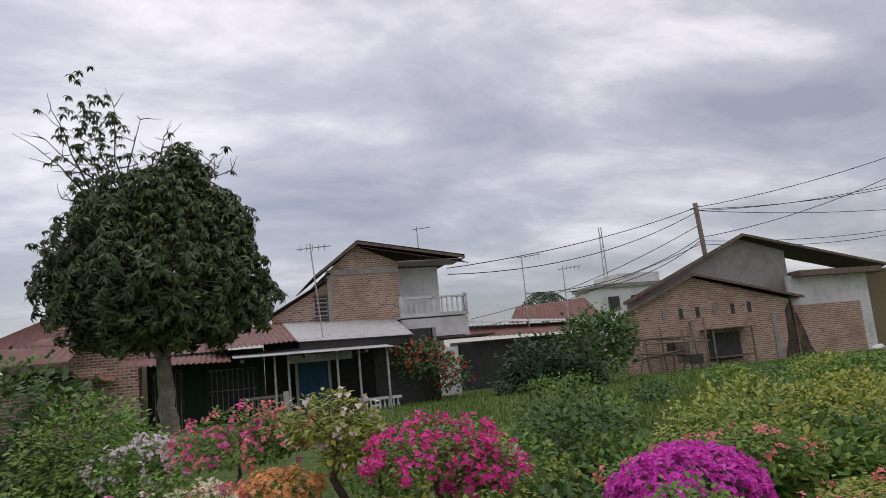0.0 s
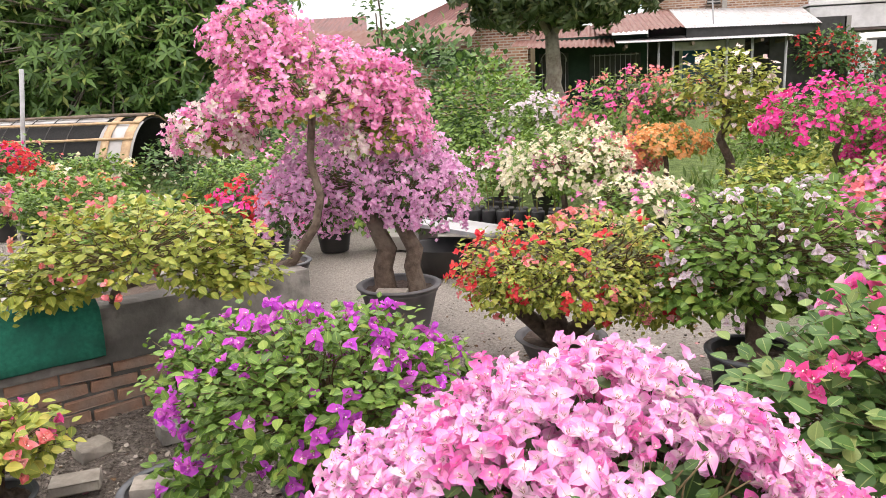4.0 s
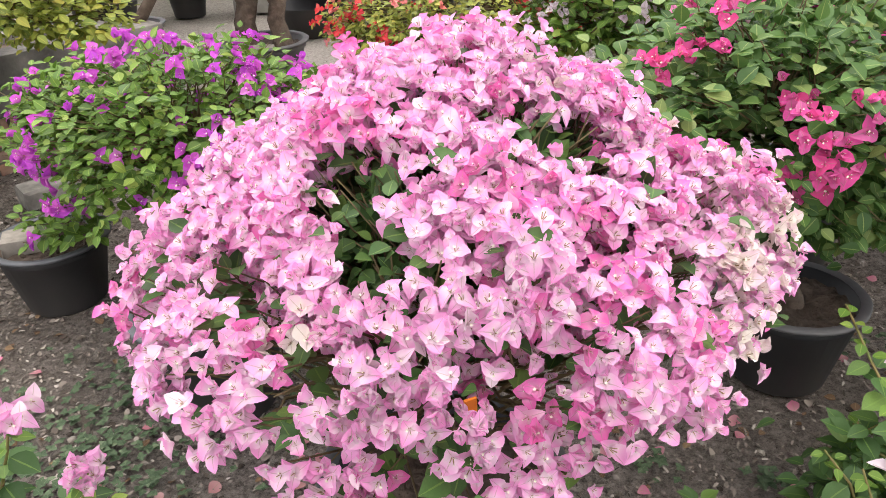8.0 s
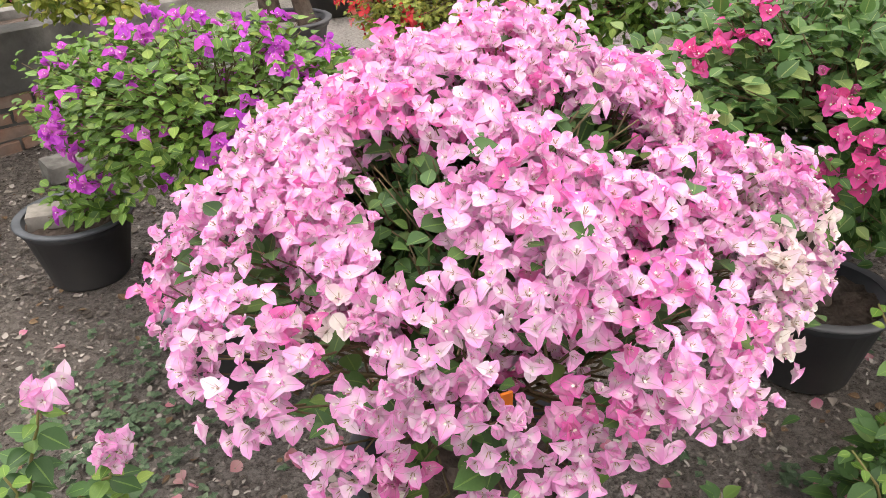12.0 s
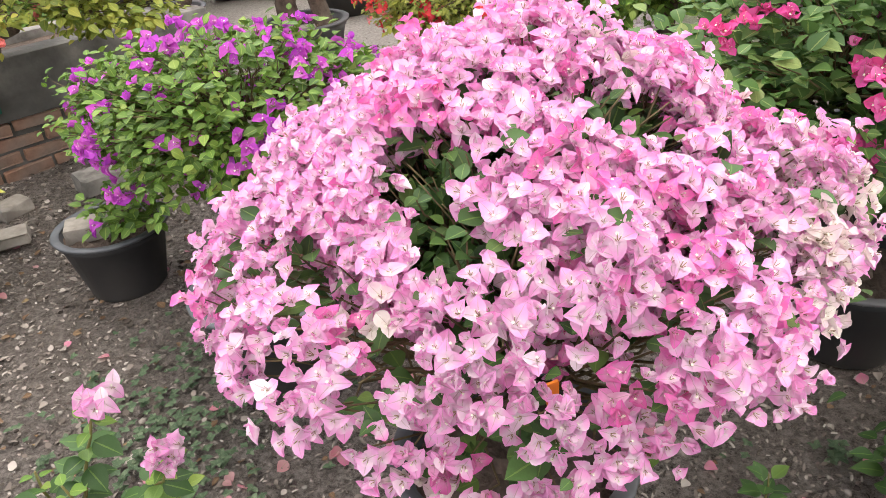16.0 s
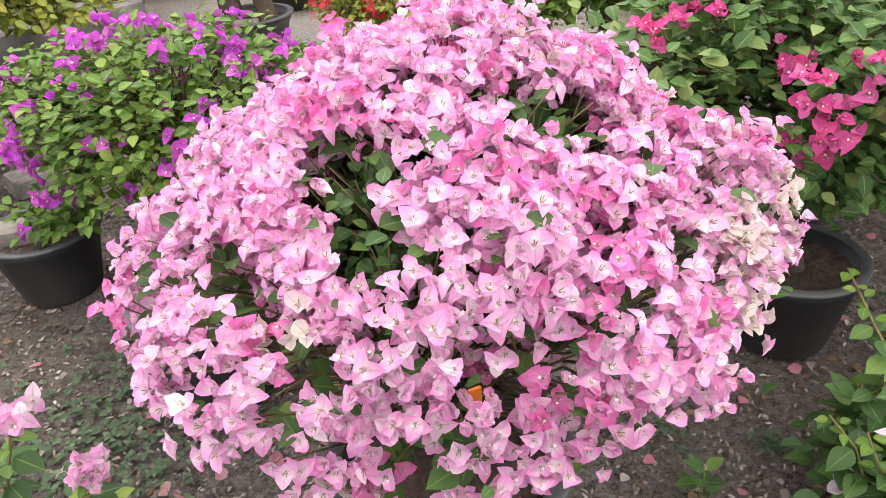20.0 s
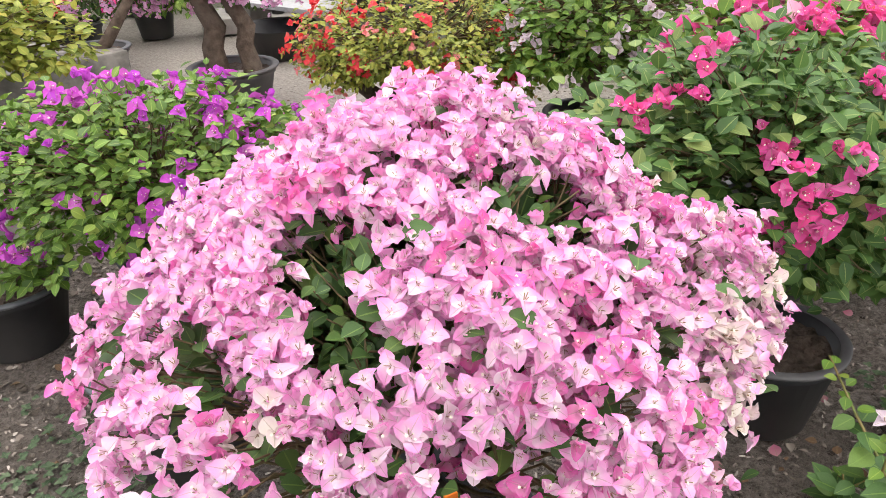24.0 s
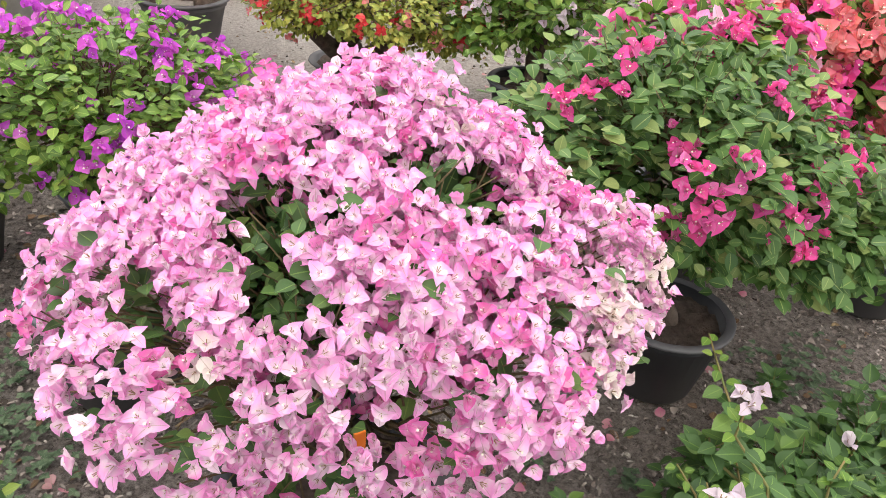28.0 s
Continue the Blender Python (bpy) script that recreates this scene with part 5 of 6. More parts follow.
def hollow(p):
    """The leafy gaps among the flowers."""
    for x, y, z, r in ((0.11, 1.30, 0.82, 0.056), (0.05, 1.33, 0.82, 0.036), (0.135, 1.25, 0.767, 0.058), (0.15, 1.19, 0.735, 0.052), (-0.022, 1.19, 0.73, 0.045), (0.335, 1.40, 0.815, 0.055), (0.395, 1.42, 0.80, 0.045),
                       (0.52, 1.22, 0.711, 0.05), (0.041, 1.08, 0.636, 0.05), (0.36, 1.10, 0.67, 0.026), (-0.144, 1.27, 0.69, 0.045), (0.265, 1.19, 0.746, 0.03), (0.17, 1.42, 0.87, 0.03), (0.19, 1.03, 0.575, 0.05)):
        q = p - Vector((x, y, z))
        if (q - SLANT * q.dot(SLANT) * 0.75).length < r:
            return 1
    return 0


def too_low(p):
    """The crown's lower edge: it hangs lowest at the front left and lifts towards the right."""
    if p.z < 0.68 and p.x < -0.13 - 0.55 * (p.y - 1.15):
        return True
    if p.y > 1.32:
        return p.z < 0.47 + 0.03 * smooth(0.45, 0.6, p.x)
    edge = float(np.interp(p.x, (-0.16, -0.10, -0.05, 0.03, 0.08, 0.3, 0.36, 0.42, 0.5, 0.6, 0.66, 0.72), (0.66, 0.61, 0.58, 0.535, 0.49, 0.51, 0.565, 0.605, 0.575, 0.575, 0.56, 0.57)))
    return p.z < edge


def shade_of_pink(p, which, rnd):
    """Faded bracts along the right flank, cream ones here and there."""
    if p.x > 0.54 and p.z < 0.73 and rnd.random() < 0.42:
        return 2
    for x, y, z in ((0.24, 1.11, 0.70), (0.362, 1.407, 0.873), (-0.07, 1.38, 0.83), (0.41, 1.06, 0.62)):
        if (p - Vector((x, y, z))).length < 0.022:
            return 3
    return 1 if rnd.random() < 0.13 else 2 if rnd.random() < 0.025 else 0


plant("pale_pink_bougainvillea", "pale pink bougainvillea domed over a black plastic pot", (0.2, 1.32, 0.0),
      [(0.22, 1.47, 0.42, 0.49, 0.455, 0.43), (0.22, 1.53, 0.64, 0.32, 0.29, 0.265)], [(PINK, 0.66), (PINK_DEEP, 0.18), (FADED, 0.13), (CREAM_BR, 0.0)], tips=1380, bloom=(7, 11), share=2.0, leaf=LEAF, leaves=2, leaf_size=0.038, size=0.0184,
      pot_r=0.185, pot_h=0.317, trunk_r=0.035, seed=41, near=True, pick=(300, 60), low=-0.3, spread=1.35, skip=hollow, deep=0.08, trim=too_low, tint=shade_of_pink)

# ---- its neighbours ----
plant("purple_bougainvillea", "purple bougainvillea with glossy green leaves in black pot", (-0.45, 2.35, 0), [(-0.46, 2.32, 0.50, 0.42, 0.32, 0.27), (-0.80, 2.48, 0.50, 0.26, 0.22, 0.19)], [(PURPLE, 1)],
      tips=380, bloom=(1, 4), share=0.34, spread=0.9, leaf=LEAF_MID, leaves=14, leaf_size=0.030, size=0.025, seed=42, near=True, pick=(60, 160), low=-0.5)
plant("small_purple_bougainvillea", "black plastic pot with low purple bougainvillea shoots", (-0.95, 2.34, 0), [(-0.87, 2.28, 0.27, 0.11, 0.10, 0.07)], [(PURPLE, 1)],
      tips=14, bloom=(1, 1), share=0.2, leaf=LEAF_MID, leaves=7, leaf_size=0.036, size=0.025, pot_r=0.158, pot_h=0.21, seed=43, near=True, pick=(6, 60), trunk_r=0.012)
plant("crimson_bougainvillea", "leafy bougainvillea with crimson pink flower clusters", (0.95, 1.88, 0), [(0.89, 2.0, 0.61, 0.42, 0.34, 0.28), (1.25, 1.98, 0.47, 0.30, 0.26, 0.20)], [(CRIMSON, 1)],
      tips=420, bloom=(5, 9), share=0.035, spots=((0.59, 1.84, 0.79), (0.78, 1.73, 0.78), (0.72, 1.86, 0.84), (0.88, 1.68, 0.70), (1.0, 1.72, 0.66), (1.12, 1.76, 0.60), (1.0, 2.1, 0.88)), spread=1.0, leaf=LEAF_VAR, leaves=12, leaf_size=0.038, size=0.0225, pot_r=0.158, pot_h=0.225, seed=44, near=True, pot_at=(0.99, 1.94, 0), pot_rim=POT_GREY, pick=(60, 200), low=-0.5, trunk_r=0.03)
plant("coral_bougainvillea", "coral pink bougainvillea in full flower", (2.0, 3.2, 0), [(1.95, 2.75, 0.58, 0.48, 0.42, 0.32), (1.55, 2.60, 0.68, 0.36, 0.30, 0.26)], [(CORAL, 0.95), (CRIMSON, 0.05)],
      tips=400, bloom=(5, 8), share=0.95, leaves=5, leaf=LEAF_MID, leaf_size=0.05, size=0.034, seed=45, pot_r=0.2, near=True)
plant("red_bougainvillea", "gnarled bonsai bougainvillea with red flowers", (0.1, 4.0, 0), [(0.20, 3.75, 0.52, 0.54, 0.40, 0.25), (-0.05, 3.8, 0.42, 0.3, 0.3, 0.12), (0.48, 3.8, 0.38, 0.3, 0.3, 0.14)], [(RED, 0.8), (CORAL, 0.2)],
      tips=520, bloom=(3, 6), share=0.30, leaf=LEAF_YEL, leaves=10, leaf_size=0.030, size=0.025, seed=46, pot_r=0.21, pot_h=0.13, pot_mat=POT_GREY, pot_rim=POT_GREY, trunk_r=0.06, low=-0.5,
      trunks=[[((0.1, 4.0, 0.08), 0.085), ((0.06, 3.97, 0.24), 0.06), ((0.12, 3.9, 0.34), 0.045), ((0.1, 3.8, 0.5), 0.03)], [((0.07, 4.0, 0.12), 0.05), ((-0.08, 3.92, 0.27), 0.035), ((-0.2, 3.85, 0.38), 0.028), ((-0.25, 3.8, 0.5), 0.015)], [((0.12, 4.0, 0.12), 0.05), ((0.25, 3.9, 0.26), 0.035), ((0.36, 3.85, 0.30), 0.03), ((0.42, 3.8, 0.45), 0.015)]])
plant("pale_lilac_bougainvillea", "green bougainvillea with pale lilac flowers in black pot", (0.86, 3.44, 0), [(0.92, 3.55, 0.66, 0.46, 0.40, 0.28), (0.75, 3.5, 0.5, 0.3, 0.28, 0.18), (1.15, 3.6, 0.48, 0.3, 0.28, 0.18)], [(PALE_LILAC, 1)],
      tips=260, bloom=(2, 4), share=0.35, leaf=LEAF_MID, leaves=9, leaf_size=0.042, size=0.021, seed=47, near=True, pot_r=0.18, pot_h=0.28, trunk_r=0.045)
plant("lilac_bougainvillea", "lilac bonsai bougainvillea with two thick trunks", (-0.80, 4.42, 0), [(-1.0, 4.6, 0.85, 0.5, 0.42, 0.36), (-0.72, 4.6, 0.72, 0.32, 0.3, 0.3), (-1.35, 4.5, 0.68, 0.28, 0.25, 0.25)], [(LILAC, 1)],
      tips=720, bloom=(4, 7), share=1.1, leaf=LEAF, leaves=2, leaf_size=0.03, size=0.0225, seed=48, pot_r=0.225, pot_h=0.27, pot_mat=POT_GREY, pot_rim=POT_GREY, low=-0.6,
      trunks=[[((-0.90, 4.42, 0.18), 0.085), ((-0.87, 4.40, 0.26), 0.062), ((-0.885, 4.42, 0.36), 0.055), ((-0.86, 4.44, 0.46), 0.056), ((-0.90, 4.42, 0.56), 0.048), ((-0.98, 4.44, 0.75), 0.035)], [((-0.72, 4.42, 0.18), 0.075), ((-0.695, 4.41, 0.27), 0.05), ((-0.72, 4.42, 0.37), 0.046), ((-0.70, 4.43, 0.46), 0.047), ((-0.75, 4.42, 0.56), 0.04), ((-0.85, 4.44, 0.72), 0.028)]])
def two_tone(p, which, rnd):
    """Deep pink above, faded pink and cream below."""
    if p.z > 1.26 + 0.2 * (rnd.random() - 0.5) or p.x > -0.85:
        return 0 if rnd.random() < 0.88 else 1
    return 0 if rnd.random() < 0.5 else 2 if rnd.random() < 0.9 else 3


plant("two_tone_pink_bougainvillea", "tall pink and cream bougainvillea with twisting trunk", (-1.3, 3.9, 0.4), [(-1.2, 4.3, 1.28, 0.52, 0.40, 0.30), (-1.45, 4.3, 1.55, 0.28, 0.26, 0.24), (-0.78, 4.3, 1.15, 0.22, 0.22, 0.36), (-1.75, 4.3, 1.1, 0.25, 0.22, 0.18)], [(PINK_MID, 0.6), (PINK_DEEP, 0.2), (FADED, 0.2), (CREAM_BR, 0.0)],
      tips=520, bloom=(5, 9), share=0.95, leaf=LEAF_YEL, leaves=5, leaf_size=0.036, size=0.027, seed=49, tint=two_tone, potted=False,
      trunks=[[((-1.32, 4.0, 0.38), 0.05), ((-1.22, 3.95, 0.5), 0.028), ((-1.08, 3.95, 0.68), 0.022), ((-1.06, 4.0, 0.82), 0.02), ((-1.14, 4.1, 0.98), 0.019), ((-1.15, 4.2, 1.2), 0.02)]])
plant("yellow_leaf_bougainvillea", "yellow-green leaved bougainvillea in the brick planter", (-1.82, 3.35, 0.4), [(-1.5, 3.1, 0.74, 0.5, 0.34, 0.22), (-1.15, 3.15, 0.66, 0.25, 0.25, 0.18), (-1.85, 3.0, 0.62, 0.25, 0.25, 0.14)], [(CORAL, 1)],
      tips=240, bloom=(2, 4), share=0.08, leaf=LEAF_YEL, leaves=8, leaf_size=0.038, size=0.025, seed=50, potted=False, trunk_r=0.025, near=True)
plant("cream_bougainvillea", "cream white bougainvillea in full flower", (0.05, 6.0, 0), [(0.05, 6.0, 0.68, 0.45, 0.4, 0.32), (0.55, 5.6, 0.5, 0.38, 0.34, 0.2), (0.25, 6.2, 0.72, 0.3, 0.3, 0.3)], [(WHITE_BR, 0.96), (PINK_DEEP, 0.04)],
      tips=420, bloom=(3, 6), share=0.62, leaf=LEAF_MID, leaves=5, leaf_size=0.042, size=0.031, seed=51)
plant("orange_bougainvillea", "small orange flowered bougainvillea tree", (0.9, 7.0, 0), [(0.85, 7.0, 0.78, 0.34, 0.3, 0.16)], [(ORANGE, 1)], tips=90, bloom=(3, 6), share=0.75, leaf=LEAF_YEL, leaves=6, leaf_size=0.045, size=0.036, seed=52, pot_h=0.26)
plant("tall_grafted_bougainvillea", "tall grafted bougainvillea with yellowish flowers", (1.38, 7.0, 0), [(1.3, 7.0, 1.25, 0.42, 0.4, 0.28), (1.5, 7.0, 1.0, 0.35, 0.35, 0.25)], [(FADED, 1)], tips=150, bloom=(1, 3), share=0.3, leaf=LEAF_YEL, leaves=8, leaf_size=0.06, size=0.036, seed=53, trunk_r=0.045)
plant("hot_pink_bougainvillea", "hot pink bougainvillea in full flower", (1.95, 6.2, 0), [(1.95, 6.2, 0.98, 0.55, 0.45, 0.30), (2.3, 6.1, 0.8, 0.35, 0.35, 0.25)], [(HOT, 1)], tips=270, bloom=(4, 7), share=0.6, leaf=LEAF_MID, leaves=7, leaf_size=0.045, size=0.033, seed=54)

# ---- more plants of the nursery ----
plant("coral_red_bougainvillea", "coral red bougainvillea standing in rough grass", (0.6, 9.0, 0.05), [(0.6, 9.0, 1.0, 0.7, 0.55, 0.45), (1.1, 9.1, 1.05, 0.4, 0.4, 0.35)], [(CRIMSON, 0.5), (CORAL, 0.5)], tips=260, bloom=(3, 6), share=0.45, leaf=LEAF_MID, leaves=7, leaf_size=0.055, size=0.038, seed=61)
plant("lilac_flowered_shrub", "small bougainvillea with greyish lilac flowers", (-0.4, 9.5, 0.1), [(-0.4, 9.5, 0.85, 0.5, 0.4, 0.35)], [(PALE_LILAC, 1)], tips=120, bloom=(3, 5), share=0.4, leaf=LEAF_MID, leaves=7, leaf_size=0.06, size=0.045, seed=62)
plant("salmon_bougainvillea", "low salmon bougainvillea behind the cream one", (0.4, 7.2, 0), [(0.38, 7.1, 0.65, 0.42, 0.35, 0.22)], [(CORAL, 1)], tips=130, bloom=(4, 7), share=0.8, leaf=LEAF, leaves=5, leaf_size=0.05, size=0.036, seed=63)
plant("magenta_bougainvillea", "domed magenta bougainvillea in full flower", (3.55, 5.5, 0), [(3.6, 5.5, 0.58, 0.55, 0.5, 0.32)], [(MAGENTA, 1)], tips=340, bloom=(5, 8), share=1.2, leaf=LEAF, leaves=4, leaf_size=0.05, size=0.036, seed=64)
plant("leafy_coral_bougainvillea", "leafy bougainvillea with few coral flowers", (5.2, 7.0, 0), [(5.2, 7.0, 0.5, 0.9, 0.6, 0.3), (4.2, 6.8, 0.45, 0.6, 0.5, 0.25)], [(CORAL, 1)], tips=260, bloom=(2, 4), share=0.22, leaf=LEAF_MID, leaves=9, leaf_size=0.06, size=0.045, seed=65)
plant("leafy_orange_bougainvillea", "yellow-green bougainvillea with coral tips", (4.3, 4.5, 0), [(4.4, 4.6, 0.42, 0.6, 0.5, 0.25)], [(CORAL, 1)], tips=150, bloom=(2, 4), share=0.3, leaf=LEAF_YEL, leaves=8, leaf_size=0.05, size=0.036, seed=66)
plant("pink_coral_bougainvillea", "pink and coral bougainvillea in flower", (1.75, 4.2, 0), [(1.72, 4.2, 0.68, 0.36, 0.32, 0.24)], [(CORAL, 0.6), (PINK_DEEP, 0.4)], tips=170, bloom=(4, 7), share=0.8, leaf=LEAF, leaves=5, leaf_size=0.05, size=0.036, seed=67)
plant("bright_pink_bougainvillea", "bright pink bougainvillea among green leaves", (1.22, 2.5, 0), [(1.08, 2.34, 0.76, 0.27, 0.18, 0.13)], [(CRIMSON, 0.5), (PINK_MID, 0.5)], tips=90, bloom=(4, 7), share=0.5, leaf=LEAF_MID, leaves=8, leaf_size=0.05, size=0.033, seed=68, near=True)
plant("dark_red_bougainvillea", "dark red bougainvillea in a black pot", (-5.6, 7.0, 0), [(-5.6, 7.0, 0.75, 0.42, 0.35, 0.22)], [(RED, 0.6), (HOT, 0.4)], tips=110, bloom=(3, 6), share=0.5, leaf=LEAF, leaves=5, leaf_size=0.05, size=0.04, seed=69)
plant("pale_yellow_bougainvillea", "green bougainvillea with pale yellow flowers", (-4.8, 7.4, 0), [(-4.8, 7.4, 0.55, 0.6, 0.45, 0.25)], [(ORANGE, 0.5), (WHITE_BR, 0.5)], tips=160, bloom=(3, 6), share=0.16, leaf=LEAF_MID, leaves=8, leaf_size=0.06, size=0.042, seed=70)
plant("potted_coral_bougainvillea", "coral pink bougainvillea on thin stems in black pot", (-3.5, 4.4, 0), [(-3.75, 4.5, 0.72, 0.42, 0.35, 0.28)], [(CORAL, 0.7), (PINK_DEEP, 0.3)], tips=130, bloom=(4, 7), share=0.5, leaf=LEAF_LIME, leaves=7, leaf_size=0.06, size=0.04, seed=71)
plant("potted_green_bougainvillea", "green bougainvillea with small red flowers in black pot", (-3.25, 4.9, 0), [(-3.4, 5.3, 0.58, 0.45, 0.4, 0.22)], [(CORAL, 1)], tips=140, bloom=(1, 3), share=0.25, leaf=LEAF_MID, leaves=8, leaf_size=0.05, size=0.036, seed=72, pot_r=0.22)
plant("broad_green_bougainvillea", "broad green bougainvillea without flowers", (-4.3, 6.0, 0), [(-4.2, 6.0, 0.5, 0.7, 0.5, 0.26)], [(CORAL, 1)], tips=200, bloom=(1, 2), share=0.05, leaf=LEAF_MID, leaves=9, leaf_size=0.055, size=0.036, seed=73)
plant("white_flowered_bougainvillea", "low bougainvillea with white and pink flowers", (-3.0, 5.5, 0), [(-3.0, 5.4, 0.42, 0.5, 0.4, 0.2)], [(WHITE_BR, 0.6), (CRIMSON, 0.4)], tips=150, bloom=(3, 6), share=0.3, leaf=LEAF_MID, leaves=8, leaf_size=0.055, size=0.036, seed=74)
plant("deep_red_bougainvillea", "deep red bougainvillea beside the lilac bonsai", (-2.1, 5.6, 0), [(-2.1, 5.6, 0.48, 0.4, 0.35, 0.25)], [(HOT, 0.6), (RED, 0.4)], tips=120, bloom=(4, 7), share=0.45, leaf=LEAF, leaves=6, leaf_size=0.055, size=0.038, seed=75)
plant("small_coral_bougainvillea", "small bougainvillea with coral flowers beside the planter", (-1.5, 2.25, 0), [(-1.5, 2.3, 0.32, 0.2, 0.18, 0.12)], [(CRIMSON, 0.6), (CORAL, 0.4)], tips=50, bloom=(2, 4), share=0.35, leaf=LEAF_YEL, leaves=7, leaf_size=0.045, size=0.03, seed=76, pot_r=0.12, pot_h=0.18, near=True)
plant("sparse_bougainvillea", "thin bougainvillea shoots behind the tunnel pots", (-2.4, 7.5, 0), [(-2.4, 7.5, 0.6, 0.8, 0.5, 0.35)], [(PINK_DEEP, 1)], tips=170, bloom=(2, 4), share=0.2, leaf=LEAF_MID, leaves=7, leaf_size=0.06, size=0.04, seed=77)
plant("mixed_pink_bougainvillea", "pink and lilac flowered bougainvillea by the seedlings", (-0.55, 7.4, 0), [(-0.55, 7.3, 0.55, 0.45, 0.4, 0.3)], [(PINK_DEEP, 0.6), (FADED, 0.4)], tips=120, bloom=(2, 4), share=0.4, leaf=LEAF_LIME, leaves=7, leaf_size=0.055, size=0.038, seed=78)
for spot, (x, y, r, h, lf) in enumerate(((-2.45, 4.55, 0.42, 0.2, LEAF_MID), (-1.9, 6.5, 0.5, 0.28, LEAF_MID), (-3.9, 7.7, 0.6, 0.3, LEAF), (-5.2, 5.6, 0.5, 0.25, LEAF_LIME), (-2.7, 6.5, 0.5, 0.25, LEAF_MID), (-1.6, 8.1, 0.6, 0.35, LEAF_LIME), (-6.6, 8.4, 0.6, 0.3, LEAF_MID), (1.9, 5.2, 0.4, 0.24, LEAF_LIME), (2.6, 7.5, 0.6, 0.35, LEAF_YEL), (2.0, 8.6, 0.6, 0.4, LEAF_MID), (2.9, 4.5, 0.45, 0.25, LEAF_MID), (1.5, 5.9, 0.4, 0.22, LEAF_YEL), (-4.3, 4.9, 0.4, 0.25, LEAF_MID), (-0.2, 8.3, 0.5, 0.3, LEAF_LIME))):
    plant("green_bougainvillea", "green bougainvillea with hardly a flower", (x, y, 0), [(x, y, 0.34 + h, r, r * 0.8, h), (x + 0.2, y - 0.1, 0.36, r * 0.7, r * 0.6, h * 0.7)], [((CORAL, PINK_MID, WHITE_BR)[spot % 3], 1)], group="green bougainvilleas in pots",
          tips=150, bloom=(2, 4), share=0.08, leaf=lf, leaves=8, leaf_size=0.055, size=0.036, seed=300 + spot, low=-0.7)
shrub("left_hedge", "loose green hedge at the nursery's edge", (-12.8, 12.5), [(-12.8, 12.5, 1.5, 1.8, 1.2, 1.4), (-14.8, 12.8, 1.6, 1.5, 1.2, 1.5), (-11.4, 11.8, 0.9, 1.0, 0.8, 0.9)], 700, LEAF_MID, 0.12, 81)
shrub("low_green_shrub", "low leafy green shrub in the grass", (-2.8, 10.0), [(-2.8, 10.0, 0.7, 0.9, 0.7, 0.7), (-3.8, 10.2, 0.8, 0.9, 0.7, 0.7)], 500, LEAF, 0.085, 82)
shrub("dark_green_shrub", "dark green shrub beside the plastic tunnel", (-4.9, 11.0), [(-4.9, 11.2, 0.8, 1.0, 0.8, 0.8)], 350, LEAF_DK, 0.1, 83)
shrub("meadow_shrub", "leafy green shrub at the field's edge", (4.5, 9.0), [(4.5, 9.0, 0.62, 0.75, 0.6, 0.55)], 380, LEAF, 0.085, 84)
shrub("meadow_shrub", "yellow-green shrub at the field's edge", (2.9, 8.2), [(2.9, 8.2, 0.5, 0.9, 0.6, 0.42)], 380, LEAF_MID, 0.08, 85)
shrub("meadow_shrub", "yellow-green shrub at the field's edge", (6.6, 8.6), [(6.6, 8.6, 0.6, 1.0, 0.7, 0.5), (7.8, 8.2, 0.6, 0.9, 0.7, 0.5)], 520, LEAF_YEL, 0.075, 86)


# ---- young shoots close to the camera ----
def shoot_plant(name, label, at, stems, flower_mat, leaf=LEAF_MID, leaf_size=0.05, size=0.03, seed=1, bloom=(4, 7), young=LEAF_LIME):
    rnd = random.Random(seed)
    root = thing(name, label, "plant", at)
    base = Vector(at)
    for end, flowers in stems:
        line = bend((rnd.uniform(-0.02, 0.02), rnd.uniform(-0.02, 0.02), -0.02), Vector(end) - base, rnd, 7, 0.10, 0.0055, 0.002)
        v, f = tubes([line], 6)
        link("stem", raw("stem", v, f, STEM_GREEN), root)
        pts = [Vector(p) for p, _ in line]
        old, fresh = [], []
        n = max(8, int((Vector(end) - base).length / 0.013))
        for j in range(n):
            t = 0.18 + 0.82 * (j + 0.5) / n
            k = min(int(t * 7), 6)
            p = pts[k].lerp(pts[k + 1], t * 7 - k)
            a = j * 2.4 + rnd.uniform(-0.4, 0.4)
            way = Vector((math.cos(a), math.sin(a), rnd.uniform(-0.35, 0.35)))
            late = t > 0.86
            m = aim_leaf(p + way * 0.006, way, (rnd.uniform(-0.2, 0.2), -0.25, 1), leaf_size * rnd.uniform(0.75, 1.2) * (0.55 if late else 1))
            (fresh if late else old).append((rnd.randrange(6), m))
        singles("leaf", LEAVES, [leaf], old, root)
        singles("leaf", LEAVES, [young], fresh, root, "young yellow-green leaf")
        if flowers:
            top = pts[-1]
            fl = [(rnd.randrange(12), aim(top + Vector((rnd.gauss(0, 1), rnd.gauss(0, 1), rnd.gauss(0, 0.7))) * size * 0.6, (rnd.uniform(-0.8, 0.8), rnd.uniform(-1, 0.2), rnd.uniform(0.3, 1)), rnd.uniform(0, 6), size * rnd.uniform(0.8, 1.15))) for _ in range(rnd.randint(*bloom))]
            singles("flower", FLOWERS, [flower_mat, FLORET, TUBE], fl, root)
    return root


